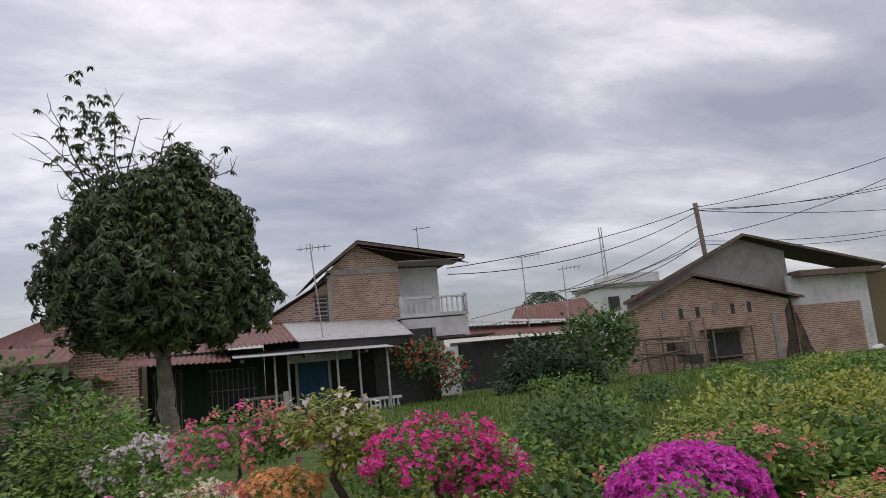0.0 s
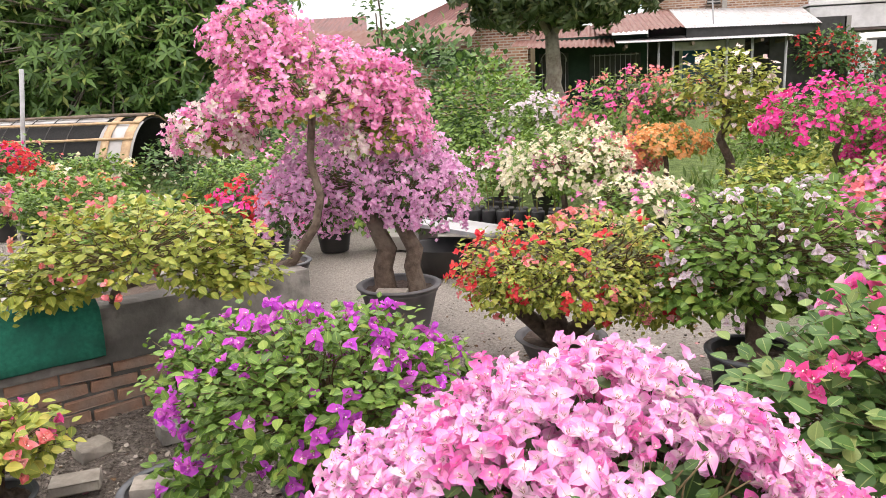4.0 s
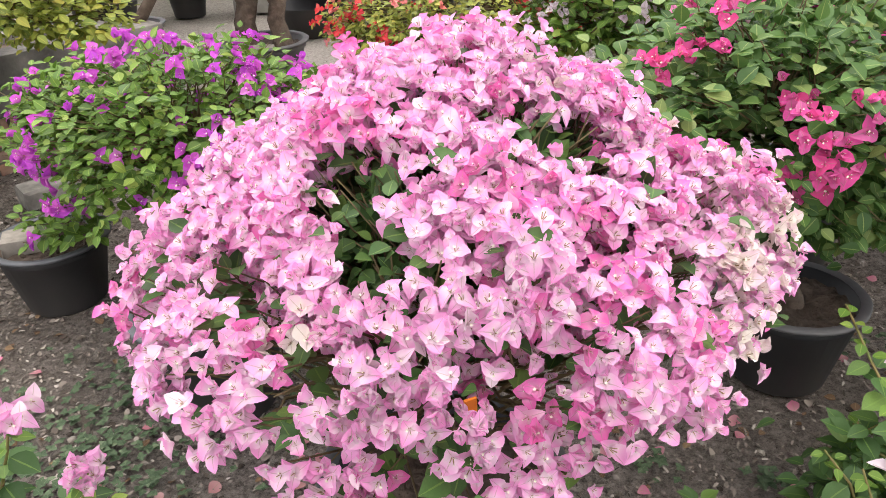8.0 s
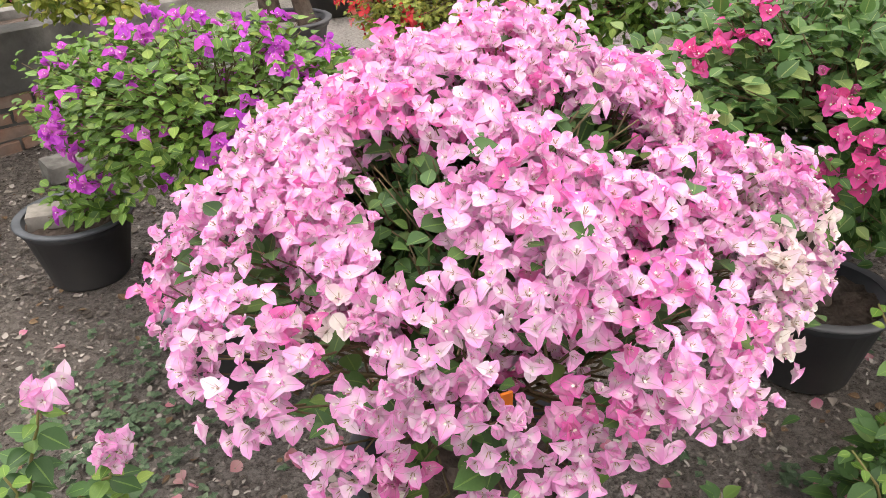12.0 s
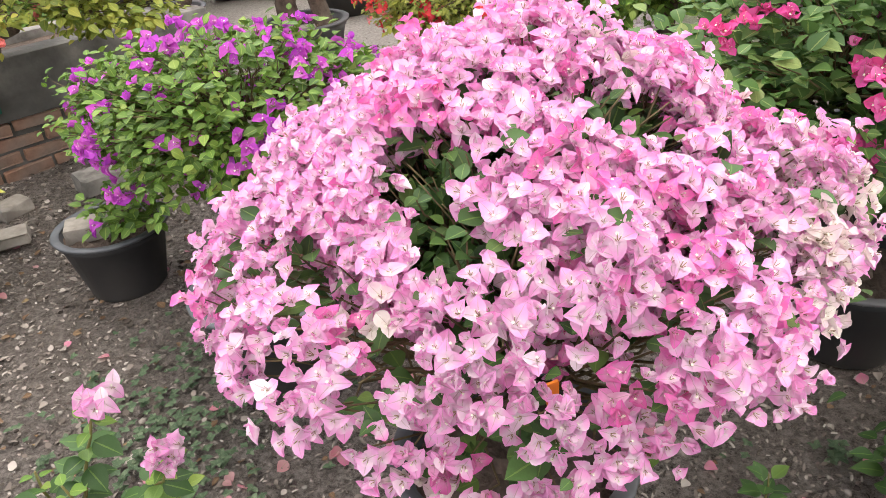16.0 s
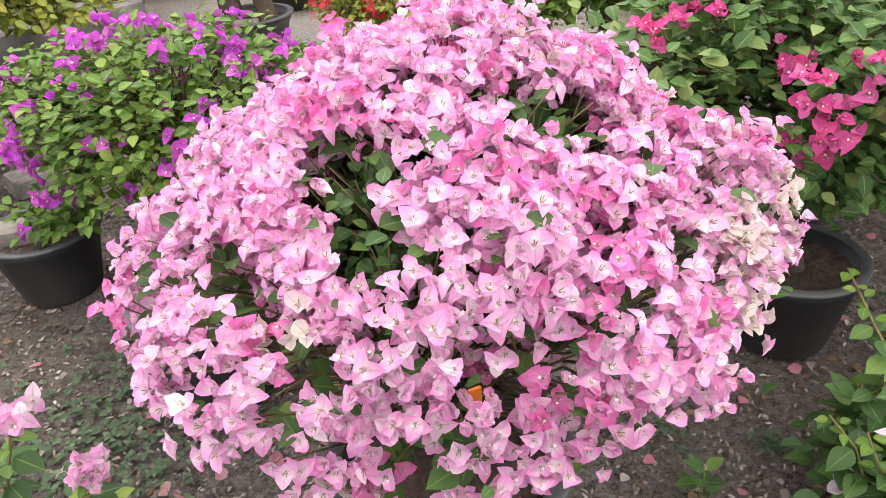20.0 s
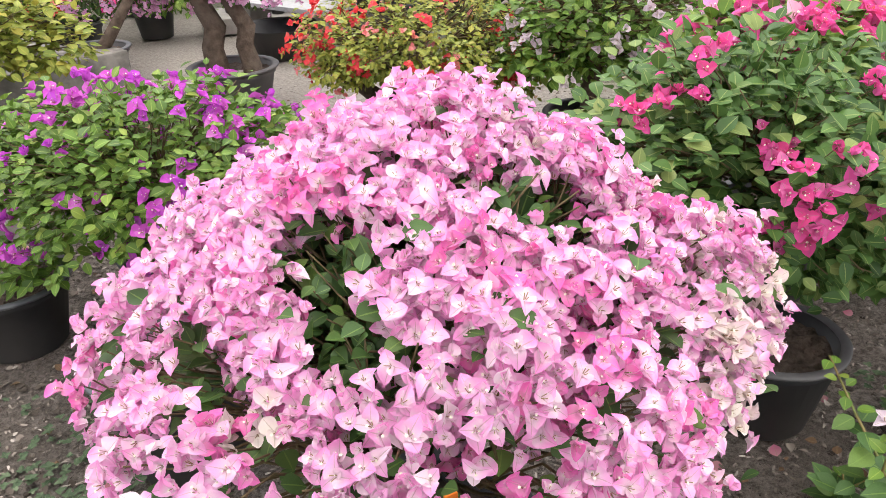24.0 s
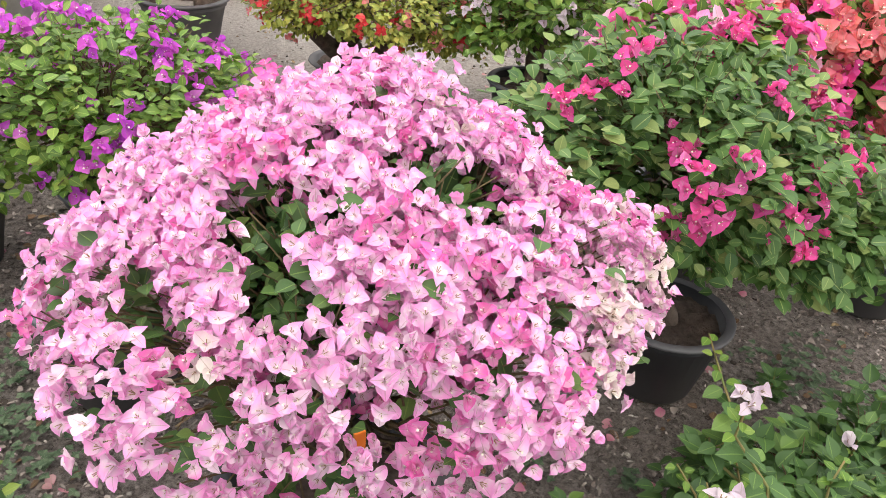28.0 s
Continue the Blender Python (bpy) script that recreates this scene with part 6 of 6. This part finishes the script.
shoot_plant("young_pink_bougainvillea", "young bougainvillea shoots with pink flowers on the soil", (-0.55, 1.30, 0.0),
            [((-0.46, 1.33, 0.42), True), ((-0.34, 1.29, 0.34), True), ((-0.63, 1.22, 0.36), True), ((-0.52, 1.27, 0.30), False), ((-0.42, 1.24, 0.26), False), ((-0.60, 1.32, 0.28), False), ((-0.36, 1.34, 0.22), False)], PINK, seed=91, leaf_size=0.05, leaf=LEAF, size=0.022, bloom=(8, 12))
shoot_plant("trailing_bougainvillea", "trailing bougainvillea shoots with pale mauve flowers", (1.02, 1.15, 0.0),
            [((0.93, 1.62, 0.40), False), ((0.84, 1.42, 0.24), False), ((0.89, 1.36, 0.46), True), ((1.15, 1.40, 0.28), False), ((0.785, 1.16, 0.45), True), ((1.25, 1.36, 0.26), False),
             *(((0.82 + 0.62 * random.Random(k).random(), 1.2 + 0.38 * random.Random(k + 50).random(), 0.12 + 0.12 * random.Random(k + 90).random()), False) for k in range(16)), ((1.35, 1.45, 0.22), False), ((0.95, 1.38, 0.24), False)], PALE_LILAC, leaf=LEAF, leaf_size=0.046, size=0.024, seed=92, bloom=(3, 5))

plant("creeping_bougainvillea", "low creeping green bougainvillea on dark soil", (1.15, 1.42, 0.0), [(1.12, 1.42, 0.10, 0.30, 0.18, 0.13), (1.42, 1.58, 0.08, 0.22, 0.18, 0.12)], [(PALE_LILAC, 1)],
      tips=130, bloom=(1, 2), share=0.02, leaf=LEAF, leaves=6, leaf_size=0.044, size=0.03, seed=95, potted=False, near=True, pick=(0, 200), trunk_r=0.008, low=-0.3)


# ---- brick planter with draped green cloth ----
BRICK_LOOSE = rough_mat("worn_orange_brick", (0.22, 0.125, 0.085), (0.36, 0.21, 0.14), 22, 0.9, 0.9, 0.010, (0.20, 0.18, 0.155))
PLASTER = rough_mat("mouldy_grey_plaster", (0.11, 0.105, 0.095), (0.42, 0.40, 0.36), 9, 0.9, 0.9, 0.016, (0.06, 0.06, 0.054))
CLOTH = rough_mat("green_matting", (0.012, 0.11, 0.075), (0.02, 0.17, 0.11), 60, 0.9, 0.5, 0.004, (0.015, 0.09, 0.065))


def planter():
    a, b = Vector((-2.62, 2.2, 0)), Vector((-1.12, 3.89, 0))
    L, ang = (b - a).length, math.degrees(math.atan2(b.y - a.y, b.x - a.x))
    root = thing("brick_planter", "low brick planter wall with mouldy plaster", "planter", (a.x, a.y, 0))
    root.rotation_euler = (0, 0, radians(ang))
    rnd = random.Random(5)
    part("core", box(L, 0.10, 0.44, (L / 2, 0.07, 0.21)), PLASTER, root)
    part("coping", box(L + 0.02, 0.15, 0.24, (L / 2, 0.065, 0.36), 0.012), PLASTER, root, "grey plastered upper wall")
    part("back_wall", box(L, 0.10, 0.42, (L / 2, 0.75, 0.21)), PLASTER, root)
    part("soil", box(L - 0.02, 0.6, 0.36, (L / 2, 0.41, 0.2), 0.01), SOIL, root)
    for x in (0.05, L - 0.05):
        part("end_wall", box(0.10, 0.57, 0.42, (x, 0.41, 0.21)), PLASTER, root)
    kinds = []
    for _ in range(4):
        bm = box(0.19, 0.09, 0.046, (0, 0, 0), 0.004)
        for v in bm.verts:
            v.co += Vector((rnd.uniform(-0.003, 0.003), rnd.uniform(-0.004, 0.004), rnd.uniform(-0.002, 0.002)))
        me = bpy.data.meshes.new("brick")
        bm.to_mesh(me)
        bm.free()
        me.materials.append(BRICK_LOOSE)
        kinds.append(me)
    for row in range(4):
        for i in range(int(L / 0.205)):
            ob = link("brick", rnd.choice(kinds), root)
            ob.location = (0.1 + i * 0.205 + (0.1 if row % 2 else 0), 0.048 + rnd.uniform(-0.01, 0.008), 0.03 + row * 0.062 + rnd.uniform(-0.005, 0.005))
            ob.rotation_euler = (rnd.uniform(-0.06, 0.06), rnd.uniform(-0.04, 0.04), rnd.uniform(-0.08, 0.08))
    cl = thing("green_cloth", "green matting draped over the planter wall", "cloth", (a.x, a.y, 0))
    cl.rotation_euler = (0, 0, radians(ang))
    prof = [(-0.045, 0.29), (-0.05, 0.34), (-0.045, 0.42), (-0.03, 0.485), (0.02, 0.51), (0.09, 0.512), (0.15, 0.50), (0.175, 0.45), (0.18, 0.34)]
    V, F = [], []
    n = 26
    for side in (0.0, 0.006):
        for i in range(n + 1):
            x = 0.02 + 1.28 * i / n
            for y, z in prof:
                w = 0.006 * math.sin(i * 1.1 + z * 9) + 0.004 * math.sin(i * 2.7)
                V.append((x, y - w + (side if y > 0.05 else -side), z + w * 0.6 + side))
    m = len(prof)
    k = (n + 1) * m
    for i in range(n):
        for j in range(m - 1):
            q = i * m + j
            F += [(q, q + 1, q + m + 1, q + m), (k + q, k + q + m, k + q + m + 1, k + q + 1)]
    for i in range(n):
        for j in (0, m - 1):
            q = i * m + j
            F.append((q, q + m, k + q + m, k + q))
    for j in range(m - 1):
        for q in (j, n * m + j):
            F.append((q, q + 1, k + q + 1, k + q))
    link("sheet", raw("sheet", V, F, CLOTH), cl)


planter()


# ---- plastic tunnel ----
FILM = rough_mat("clouded_plastic_film", (0.40, 0.40, 0.40), (0.55, 0.54, 0.52), 5, 0.35, 0.3, 0.01, (0.25, 0.24, 0.23), spec=0.5)
NET = rough_mat("black_shade_net", (0.015, 0.016, 0.016), (0.03, 0.03, 0.03), 40, 0.9, 0.3, 0.004)


def tunnel():
    x0, x1, y, z = -10.4, -6.0, 10.6, level(0, 10.6)
    r, h = 0.75, 0.95
    root = thing("propagation_tunnel", "low hooped plastic tunnel with bamboo slats", "tunnel", (x0, y, z))
    L = x1 - x0

    def arc(a):
        return (-r * math.cos(a), h * math.sin(a))

    def band(name, xa, xb, a0, a1, mat, lift, label="", n=14):
        V, F = [], []
        for s in (0, 0.008):
            for i in range(n + 1):
                yy, zz = arc(a0 + (a1 - a0) * i / n)
                k = 1 + (lift + s) / r
                V += [(xa, yy * k, zz * k), (xb, yy * k, zz * k)]
        m = 2 * (n + 1)
        for i in range(n):
            q = 2 * i
            F += [(q, q + 1, q + 3, q + 2), (m + q, m + q + 2, m + q + 3, m + q + 1), (q, q + 2, m + q + 2, m + q), (q + 1, m + q + 1, m + q + 3, q + 3)]
        F += [(0, m, m + 1, 1), (2 * n, 2 * n + 1, m + 2 * n + 1, m + 2 * n)]
        return link(name, raw(name, V, F, mat), root, label)

    band("cover", 0, L, 0.0, math.pi, NET, 0.0, "black shade net cover")
    band("plastic_film", 1.05, L - 0.6, 1.25, 2.2, FILM, 0.012)
    band("plastic_film", 1.05, L - 0.6, 0.0, 0.28, FILM, 0.012)
    band("plastic_film", L - 0.55, L + 0.02, 0.0, 1.2, FILM, 0.012, "clouded torn plastic film")
    band("plastic_film", 0.0, 0.9, 0.1, 1.3, FILM, 0.012)
    for x, w in ((L - 0.08, 0.14), (L - 0.42, 0.12), (0.95, 0.14), (-0.02, 0.1)):
        band("hoop", x - w / 2, x + w / 2, 0, math.pi, WOOD_PALE, 0.03, "pale bamboo hoop")
    for a in (0.35, 0.75, 1.1, 1.4, 1.65):
        yy, zz = arc(a)
        rnd = random.Random(int(a * 100))
        v, f = tubes([bend((0, yy * 1.06, zz * 1.06), (L, yy * 1.06, zz * 1.06), rnd, 8, 0.004, 0.022, 0.02)], 5)
        link("slat", raw("slat", v, f, WOOD_PALE if a < 1.2 else WOOD_OLD), root)
    for i in range(7):
        x = 1.2 + i * 0.36
        band("cord", x, x + 0.012, 0.1, 1.7, IRON, 0.045)
    s = thing("leaning_stick", "pale leaning bamboo stick", "stick", (-7.6, 9.7, level(0, 9.7)))
    bar("stick", (0, 0, -0.05), (0.28, 0, 1.75), 0.03, STEEL, s)
    c = thing("sickle", "dark sickle hung in the mango tree", "sickle", (-5.85, 12.3, 3.9))
    pts = [((0.0 + 0.18 * math.cos(q), 0, 0.35 * math.sin(q)), 0.012 + 0.012 * math.sin(q + 0.6)) for q in np.linspace(-0.9, 1.3, 9)]
    v, f = tubes([pts], 5)
    link("blade", raw("blade", v, f, IRON), c)


tunnel()


# ---- bench of seedlings, basin, loose pots ----
def seedlings():
    b = thing("seedling_bench", "low grey board bench for seedlings", "bench", (-0.75, 6.0, 0))
    bm = box(0.95, 0.34, 0.03, (0, 0, 0.30), 0.004, -38)
    part("board", bm, STEEL, b, "weathered grey board")
    for x, y in ((-0.3, 0.22), (0.3, -0.2)):
        part("leg", box(0.1, 0.2, 0.28, (x, y, 0.14), 0.01, -38), CONCRETE, b)
    ba = thing("black_basin", "round black plastic basin on the path", "basin", (-0.8, 5.75, 0))
    part("bowl", lathe([(0.0, 0.01), (0.18, 0.0), (0.26, 0.2), (0.28, 0.21), (0.25, 0.2), (0.17, 0.03), (0.0, 0.03)], 26), POT, ba, smooth=True)
    rnd = random.Random(21)
    first = None
    for i in range(22):
        x, y = -1.35 + (i % 11) * 0.13 + rnd.uniform(-0.02, 0.02), 6.75 - (i % 11) * 0.03 + (0.16 if i > 10 else 0)
        if first is None:
            first = tagged(part("seedling_bag", lathe([(0.0, 0.0), (0.05, 0.005), (0.055, 0.2), (0.05, 0.21), (0.045, 0.19), (0.0, 0.185)], 12, 0.03), POT, None, "black seedling bag with thin shoot", True), category="seedling bag", group="seedling bags in rows")
            first.location = (x, y, 0.12)
            v, f = tubes([bend((0, 0, 0.17), (0.02, 0, 0.5), rnd, 3, 0.05, 0.005, 0.002)], 5)
            link("stem", raw("stem", v, f, STEM_GREEN), first)
            swarm("foliage", LEAVES_FAR, [LEAF_MID], [(j, aim_leaf((0.01, 0, 0.26 + 0.03 * j), (math.cos(j * 2.4), math.sin(j * 2.4), 0.2), (0, 0, 1), 0.06)) for j in range(9)], first)
        else:
            copy_thing(first, pose(x, y, 0.12, 0, 0, rnd.uniform(0, 360)))
    t = thing("seedling_tray", "low concrete ledge under the seedling bags", "ledge", (-0.7, 6.75, 0))
    part("slab", box(1.7, 0.5, 0.12, (0, 0, 0.06), 0.01), CONCRETE, t)
    for x, y, r, h in ((-3.1, 4.15, 0.2, 0.24), (-3.05, 4.75, 0.22, 0.2), (-3.75, 4.2, 0.17, 0.28), (-1.75, 5.0, 0.2, 0.26), (1.80, 2.36, 0.18, 0.22), (-0.34, 1.86, 0.17, 0.29)):
        p = thing("plant_pot", "black plastic pot filled with soil", "pot", (x, y, 0), "loose plant pots")
        pot(p, (0, 0, 0), r, h, seed=int(100 * x))


seedlings()


# ---- things on the soil ----
def half_brick(name, label, at, size, rz, mat, category="stone"):
    bm = box(*size, (0, 0, size[2] / 2), min(size) * 0.18, rz)
    rnd = random.Random(int(at[0] * 100))
    for v in bm.verts:
        v.co += Vector((rnd.uniform(-1, 1), rnd.uniform(-1, 1), rnd.uniform(-0.3, 0.5))) * 0.004
    ob = tagged(part(name, bm, mat, None, label), category=category)
    ob.location = at


half_brick("brick_piece", "grey-brown brick piece lying in the black pot", (-1.01, 2.33, 0.175), (0.13, 0.09, 0.05), 20, STONE, "brick")
half_brick("brick_piece", "flat grey brick piece in the bonsai pot", (-0.81, 4.29, 0.215), (0.17, 0.09, 0.05), 5, STONE, "brick")
half_brick("stone", "flat grey stone beside the planter", (-1.52, 2.62, 0.0), (0.16, 0.1, 0.04), 30, STONE)
half_brick("stone", "flat grey stone beside the planter", (-1.62, 2.85, 0.0), (0.12, 0.1, 0.05), 60, STONE)
half_brick("stone", "dark stone at the planter's foot", (-1.35, 3.05, 0.0), (0.2, 0.12, 0.08), 45, PLASTER)


CLOD_MAT = Mat("soil_crumbs", 0.95, 0.2)
CLOD_MAT.base(CLOD_MAT.ramp(CLOD_MAT.rand(), (0.0, (0.045, 0.036, 0.03)), (0.5, (0.13, 0.11, 0.092)), (0.85, (0.24, 0.21, 0.185)), (1.0, (0.36, 0.33, 0.30))))
CLOD = CLOD_MAT.m
HUSK_MAT = Mat("husk_bits", 0.9, 0.2)
HUSK_MAT.base(HUSK_MAT.ramp(HUSK_MAT.rand(), (0.0, (0.06, 0.05, 0.04)), (0.45, (0.16, 0.135, 0.112)), (0.85, (0.31, 0.27, 0.23)), (1.0, (0.46, 0.42, 0.37))))
HUSK = HUSK_MAT.m


def litter():
    rnd = random.Random(77)
    lump = []
    for s in range(4):
        bm = bmesh.new()
        bmesh.ops.create_icosphere(bm, subdivisions=1, radius=1)
        for v in bm.verts:
            v.co *= rnd.uniform(0.6, 1.15)
            v.co.z *= 0.6
        bm.verts.index_update()
        lump.append((np.array([v.co[:] for v in bm.verts]), [tuple(v.index for v in f.verts) for f in bm.faces], np.zeros((len(bm.verts), 2)), [0] * len(bm.faces)))
        bm.free()

    def ground_z(x, y):
        return 0.022 * noise.noise((x * 2.1, y * 2.1, 0)) + 0.009 * noise.noise((x * 9, y * 9, 3)) - 0.008

    def spot():
        return rnd.uniform(-2.2, 2.3), 0.85 + 4.2 * rnd.random() ** 1.5

    clods, pebbles, dry, fallen, husks = [], [], [], [], []
    strip = [(np.array(((-0.16, 0, 0), (0.16, 0, 0), (-0.2, 0.5, 0.12), (0.2, 0.5, 0.12), (-0.1, 1, 0), (0.1, 1, 0))), [(0, 1, 3, 2), (2, 3, 5, 4)], np.zeros((6, 2)), [0, 0])]
    for _ in range(26000):
        x, y = rnd.uniform(-1.9, 2.1), 0.85 + 2.3 * rnd.random()
        husks.append((0, aim_leaf((x, y, ground_z(x, y) + rnd.uniform(0.0, 0.006)), (rnd.uniform(-1, 1), rnd.uniform(-1, 1), rnd.uniform(-0.3, 0.4)), (rnd.uniform(-0.5, 0.5), rnd.uniform(-0.5, 0.5), 1), rnd.uniform(0.006, 0.017))))
    tagged(swarm("husk_litter", strip, [HUSK], husks, None, "fine grey-brown husk litter over the soil"), category="leaf litter")
    flakes = []
    for _ in range(5200):
        x, y = -2.0 + 4.1 * rnd.random() ** 1.6, 0.9 + 2.6 * rnd.random()
        flakes.append((rnd.randrange(6), aim_leaf((x, y, ground_z(x, y) + 0.004), (rnd.uniform(-1, 1), rnd.uniform(-1, 1), rnd.uniform(-0.25, 0.35)), (rnd.uniform(-0.6, 0.6), rnd.uniform(-0.6, 0.6), 1), 0.009 + 0.019 * rnd.random() ** 2)))
    tagged(swarm("leaf_flakes", [blade(60 + i, True, 0.44) for i in range(6)], [HUSK], flakes, None, "curled grey-brown leaf flakes over the soil"), category="leaf litter")
    for _ in range(9000):
        x, y = spot()
        clods.append((rnd.randrange(4), aim((x, y, ground_z(x, y)), (rnd.uniform(-0.3, 0.3), rnd.uniform(-0.3, 0.3), 1), rnd.uniform(0, 6), 0.002 + 0.009 * rnd.random() ** 3)))
    for _ in range(260):
        x, y = spot()
        pebbles.append((rnd.randrange(4), aim((x, y, ground_z(x, y) + 0.002), (0, 0, 1), rnd.uniform(0, 6), 0.005 + 0.010 * rnd.random() ** 2)))
    for _ in range(1300):
        x, y = spot()
        dry.append((rnd.randrange(6), aim_leaf((x, y, ground_z(x, y) + 0.006), (rnd.uniform(-1, 1), rnd.uniform(-1, 1), rnd.uniform(-0.2, 0.3)), (rnd.uniform(-0.5, 0.5), rnd.uniform(-0.5, 0.5), 1), rnd.uniform(0.012, 0.034))))
    for _ in range(430):
        x, y = spot()
        if rnd.random() < 0.5:
            x, y = 0.3 + rnd.gauss(0, 0.45), 1.4 + rnd.gauss(0, 0.3)
        fallen.append((rnd.randrange(6), aim_leaf((x, y, ground_z(x, y) + 0.008), (rnd.uniform(-1, 1), rnd.uniform(-1, 1), rnd.uniform(-0.2, 0.3)), (rnd.uniform(-0.6, 0.6), rnd.uniform(-0.6, 0.6), 1), rnd.uniform(0.02, 0.034))))
    wide = [blade(40 + i, True, 0.46) for i in range(6)]
    tagged(swarm("soil_clods", lump, [CLOD], clods, None, "small crumbs of dark soil on the ground"), category="soil")
    tagged(swarm("pebbles", lump, [STONE], pebbles, None, "small grey pebbles on the soil"), category="gravel")
    tagged(swarm("dry_leaves", LEAVES, [DRY], dry, None, "brown dry leaves strewn on the soil"), category="leaf litter")
    tagged(swarm("fallen_bracts", wide, [FALLEN], fallen, None, "withered pink bracts fallen on the soil"), category="leaf litter")
    # low weeds
    weeds = []
    for cx, cy, sx, sy, n in ((-0.62, 1.75, 0.30, 0.36, 230), (-0.5, 1.60, 0.22, 0.26, 130), (0.84, 1.60, 0.05, 0.05, 16), (0.62, 1.62, 0.05, 0.05, 16), (1.45, 2.0, 0.22, 0.16, 110), (1.75, 1.8, 0.2, 0.2, 80), (-0.2, 2.0, 0.3, 0.2, 90), (0.3, 3.0, 0.5, 0.3, 130), (-0.2, 3.2, 0.4, 0.3, 100)):
        for _ in range(n):
            x, y = rnd.gauss(cx, sx * 0.5), rnd.gauss(cy, sy * 0.5)
            h = rnd.uniform(0.004, 0.035)
            a = rnd.uniform(0, 6.28)
            for j in range(4):
                weeds.append((rnd.randrange(6), aim_leaf((x, y, ground_z(x, y) + h), (math.cos(a + j * 1.57), math.sin(a + j * 1.57), 0.25), (0, -0.1, 1), rnd.uniform(0.008, 0.018))))
    tagged(swarm("ground_weeds", LEAVES, [LEAF_WEED], weeds, None, "low green weeds creeping over the soil"), category="weed")
    fruit = thing("orange_tag", "small orange plastic tag hanging inside the bush", "tag", (0.245, 1.10, 0.60))
    part("tag_strip", box(0.015, 0.004, 0.03, (0, 0, 0.02), 0.001, 25), rough_mat("orange_plastic", (0.80, 0.22, 0.02), (0.85, 0.30, 0.04), 30, 0.4, 0.1), fruit)
    for wx, wy, wn_ in ((0.98, 1.52, 26), (0.74, 1.32, 14), (1.28, 1.86, 30), (0.66, 1.46, 10)):
        sprig = thing("weed_sprig", "small upright green weed on the soil", "weed", (wx, wy, 0.0))
        wl_ = []
        for j in range(wn_):
            a, zz = j * 2.4, 0.01 + 0.075 * j / wn_
            wl_.append((j % 6, aim_leaf((0.01 * math.cos(a), 0.01 * math.sin(a), zz), (math.cos(a), math.sin(a), 0.5), (0, 0, 1), rnd.uniform(0.025, 0.045))))
        swarm("foliage", LEAVES, [LEAF], wl_, sprig)
        v, f = tubes([bend((0, 0, -0.02), (0, 0, 0.085), rnd, 3, 0.05, 0.003, 0.0015)], 5)
        link("stem", raw("stem", v, f, STEM_GREEN), sprig)
    w = thing("plastic_wrapper", "crumpled pale blue plastic wrapper on the soil", "wrapper", (0.61, 1.40, 0.0))
    bm = bmesh.new()
    bmesh.ops.create_grid(bm, x_segments=7, y_segments=6, size=0.5)
    for v in bm.verts:
        v.co = Vector((v.co.x * 0.075 + rnd.uniform(-0.003, 0.003), v.co.y * 0.06, 0.008 + 0.018 * rnd.random()))
    part("film", bm, rough_mat("pale_blue_film", (0.40, 0.58, 0.66), (0.62, 0.72, 0.76), 40, 0.3, 0.4, 0.003, (0.7, 0.75, 0.76)), w)


litter()
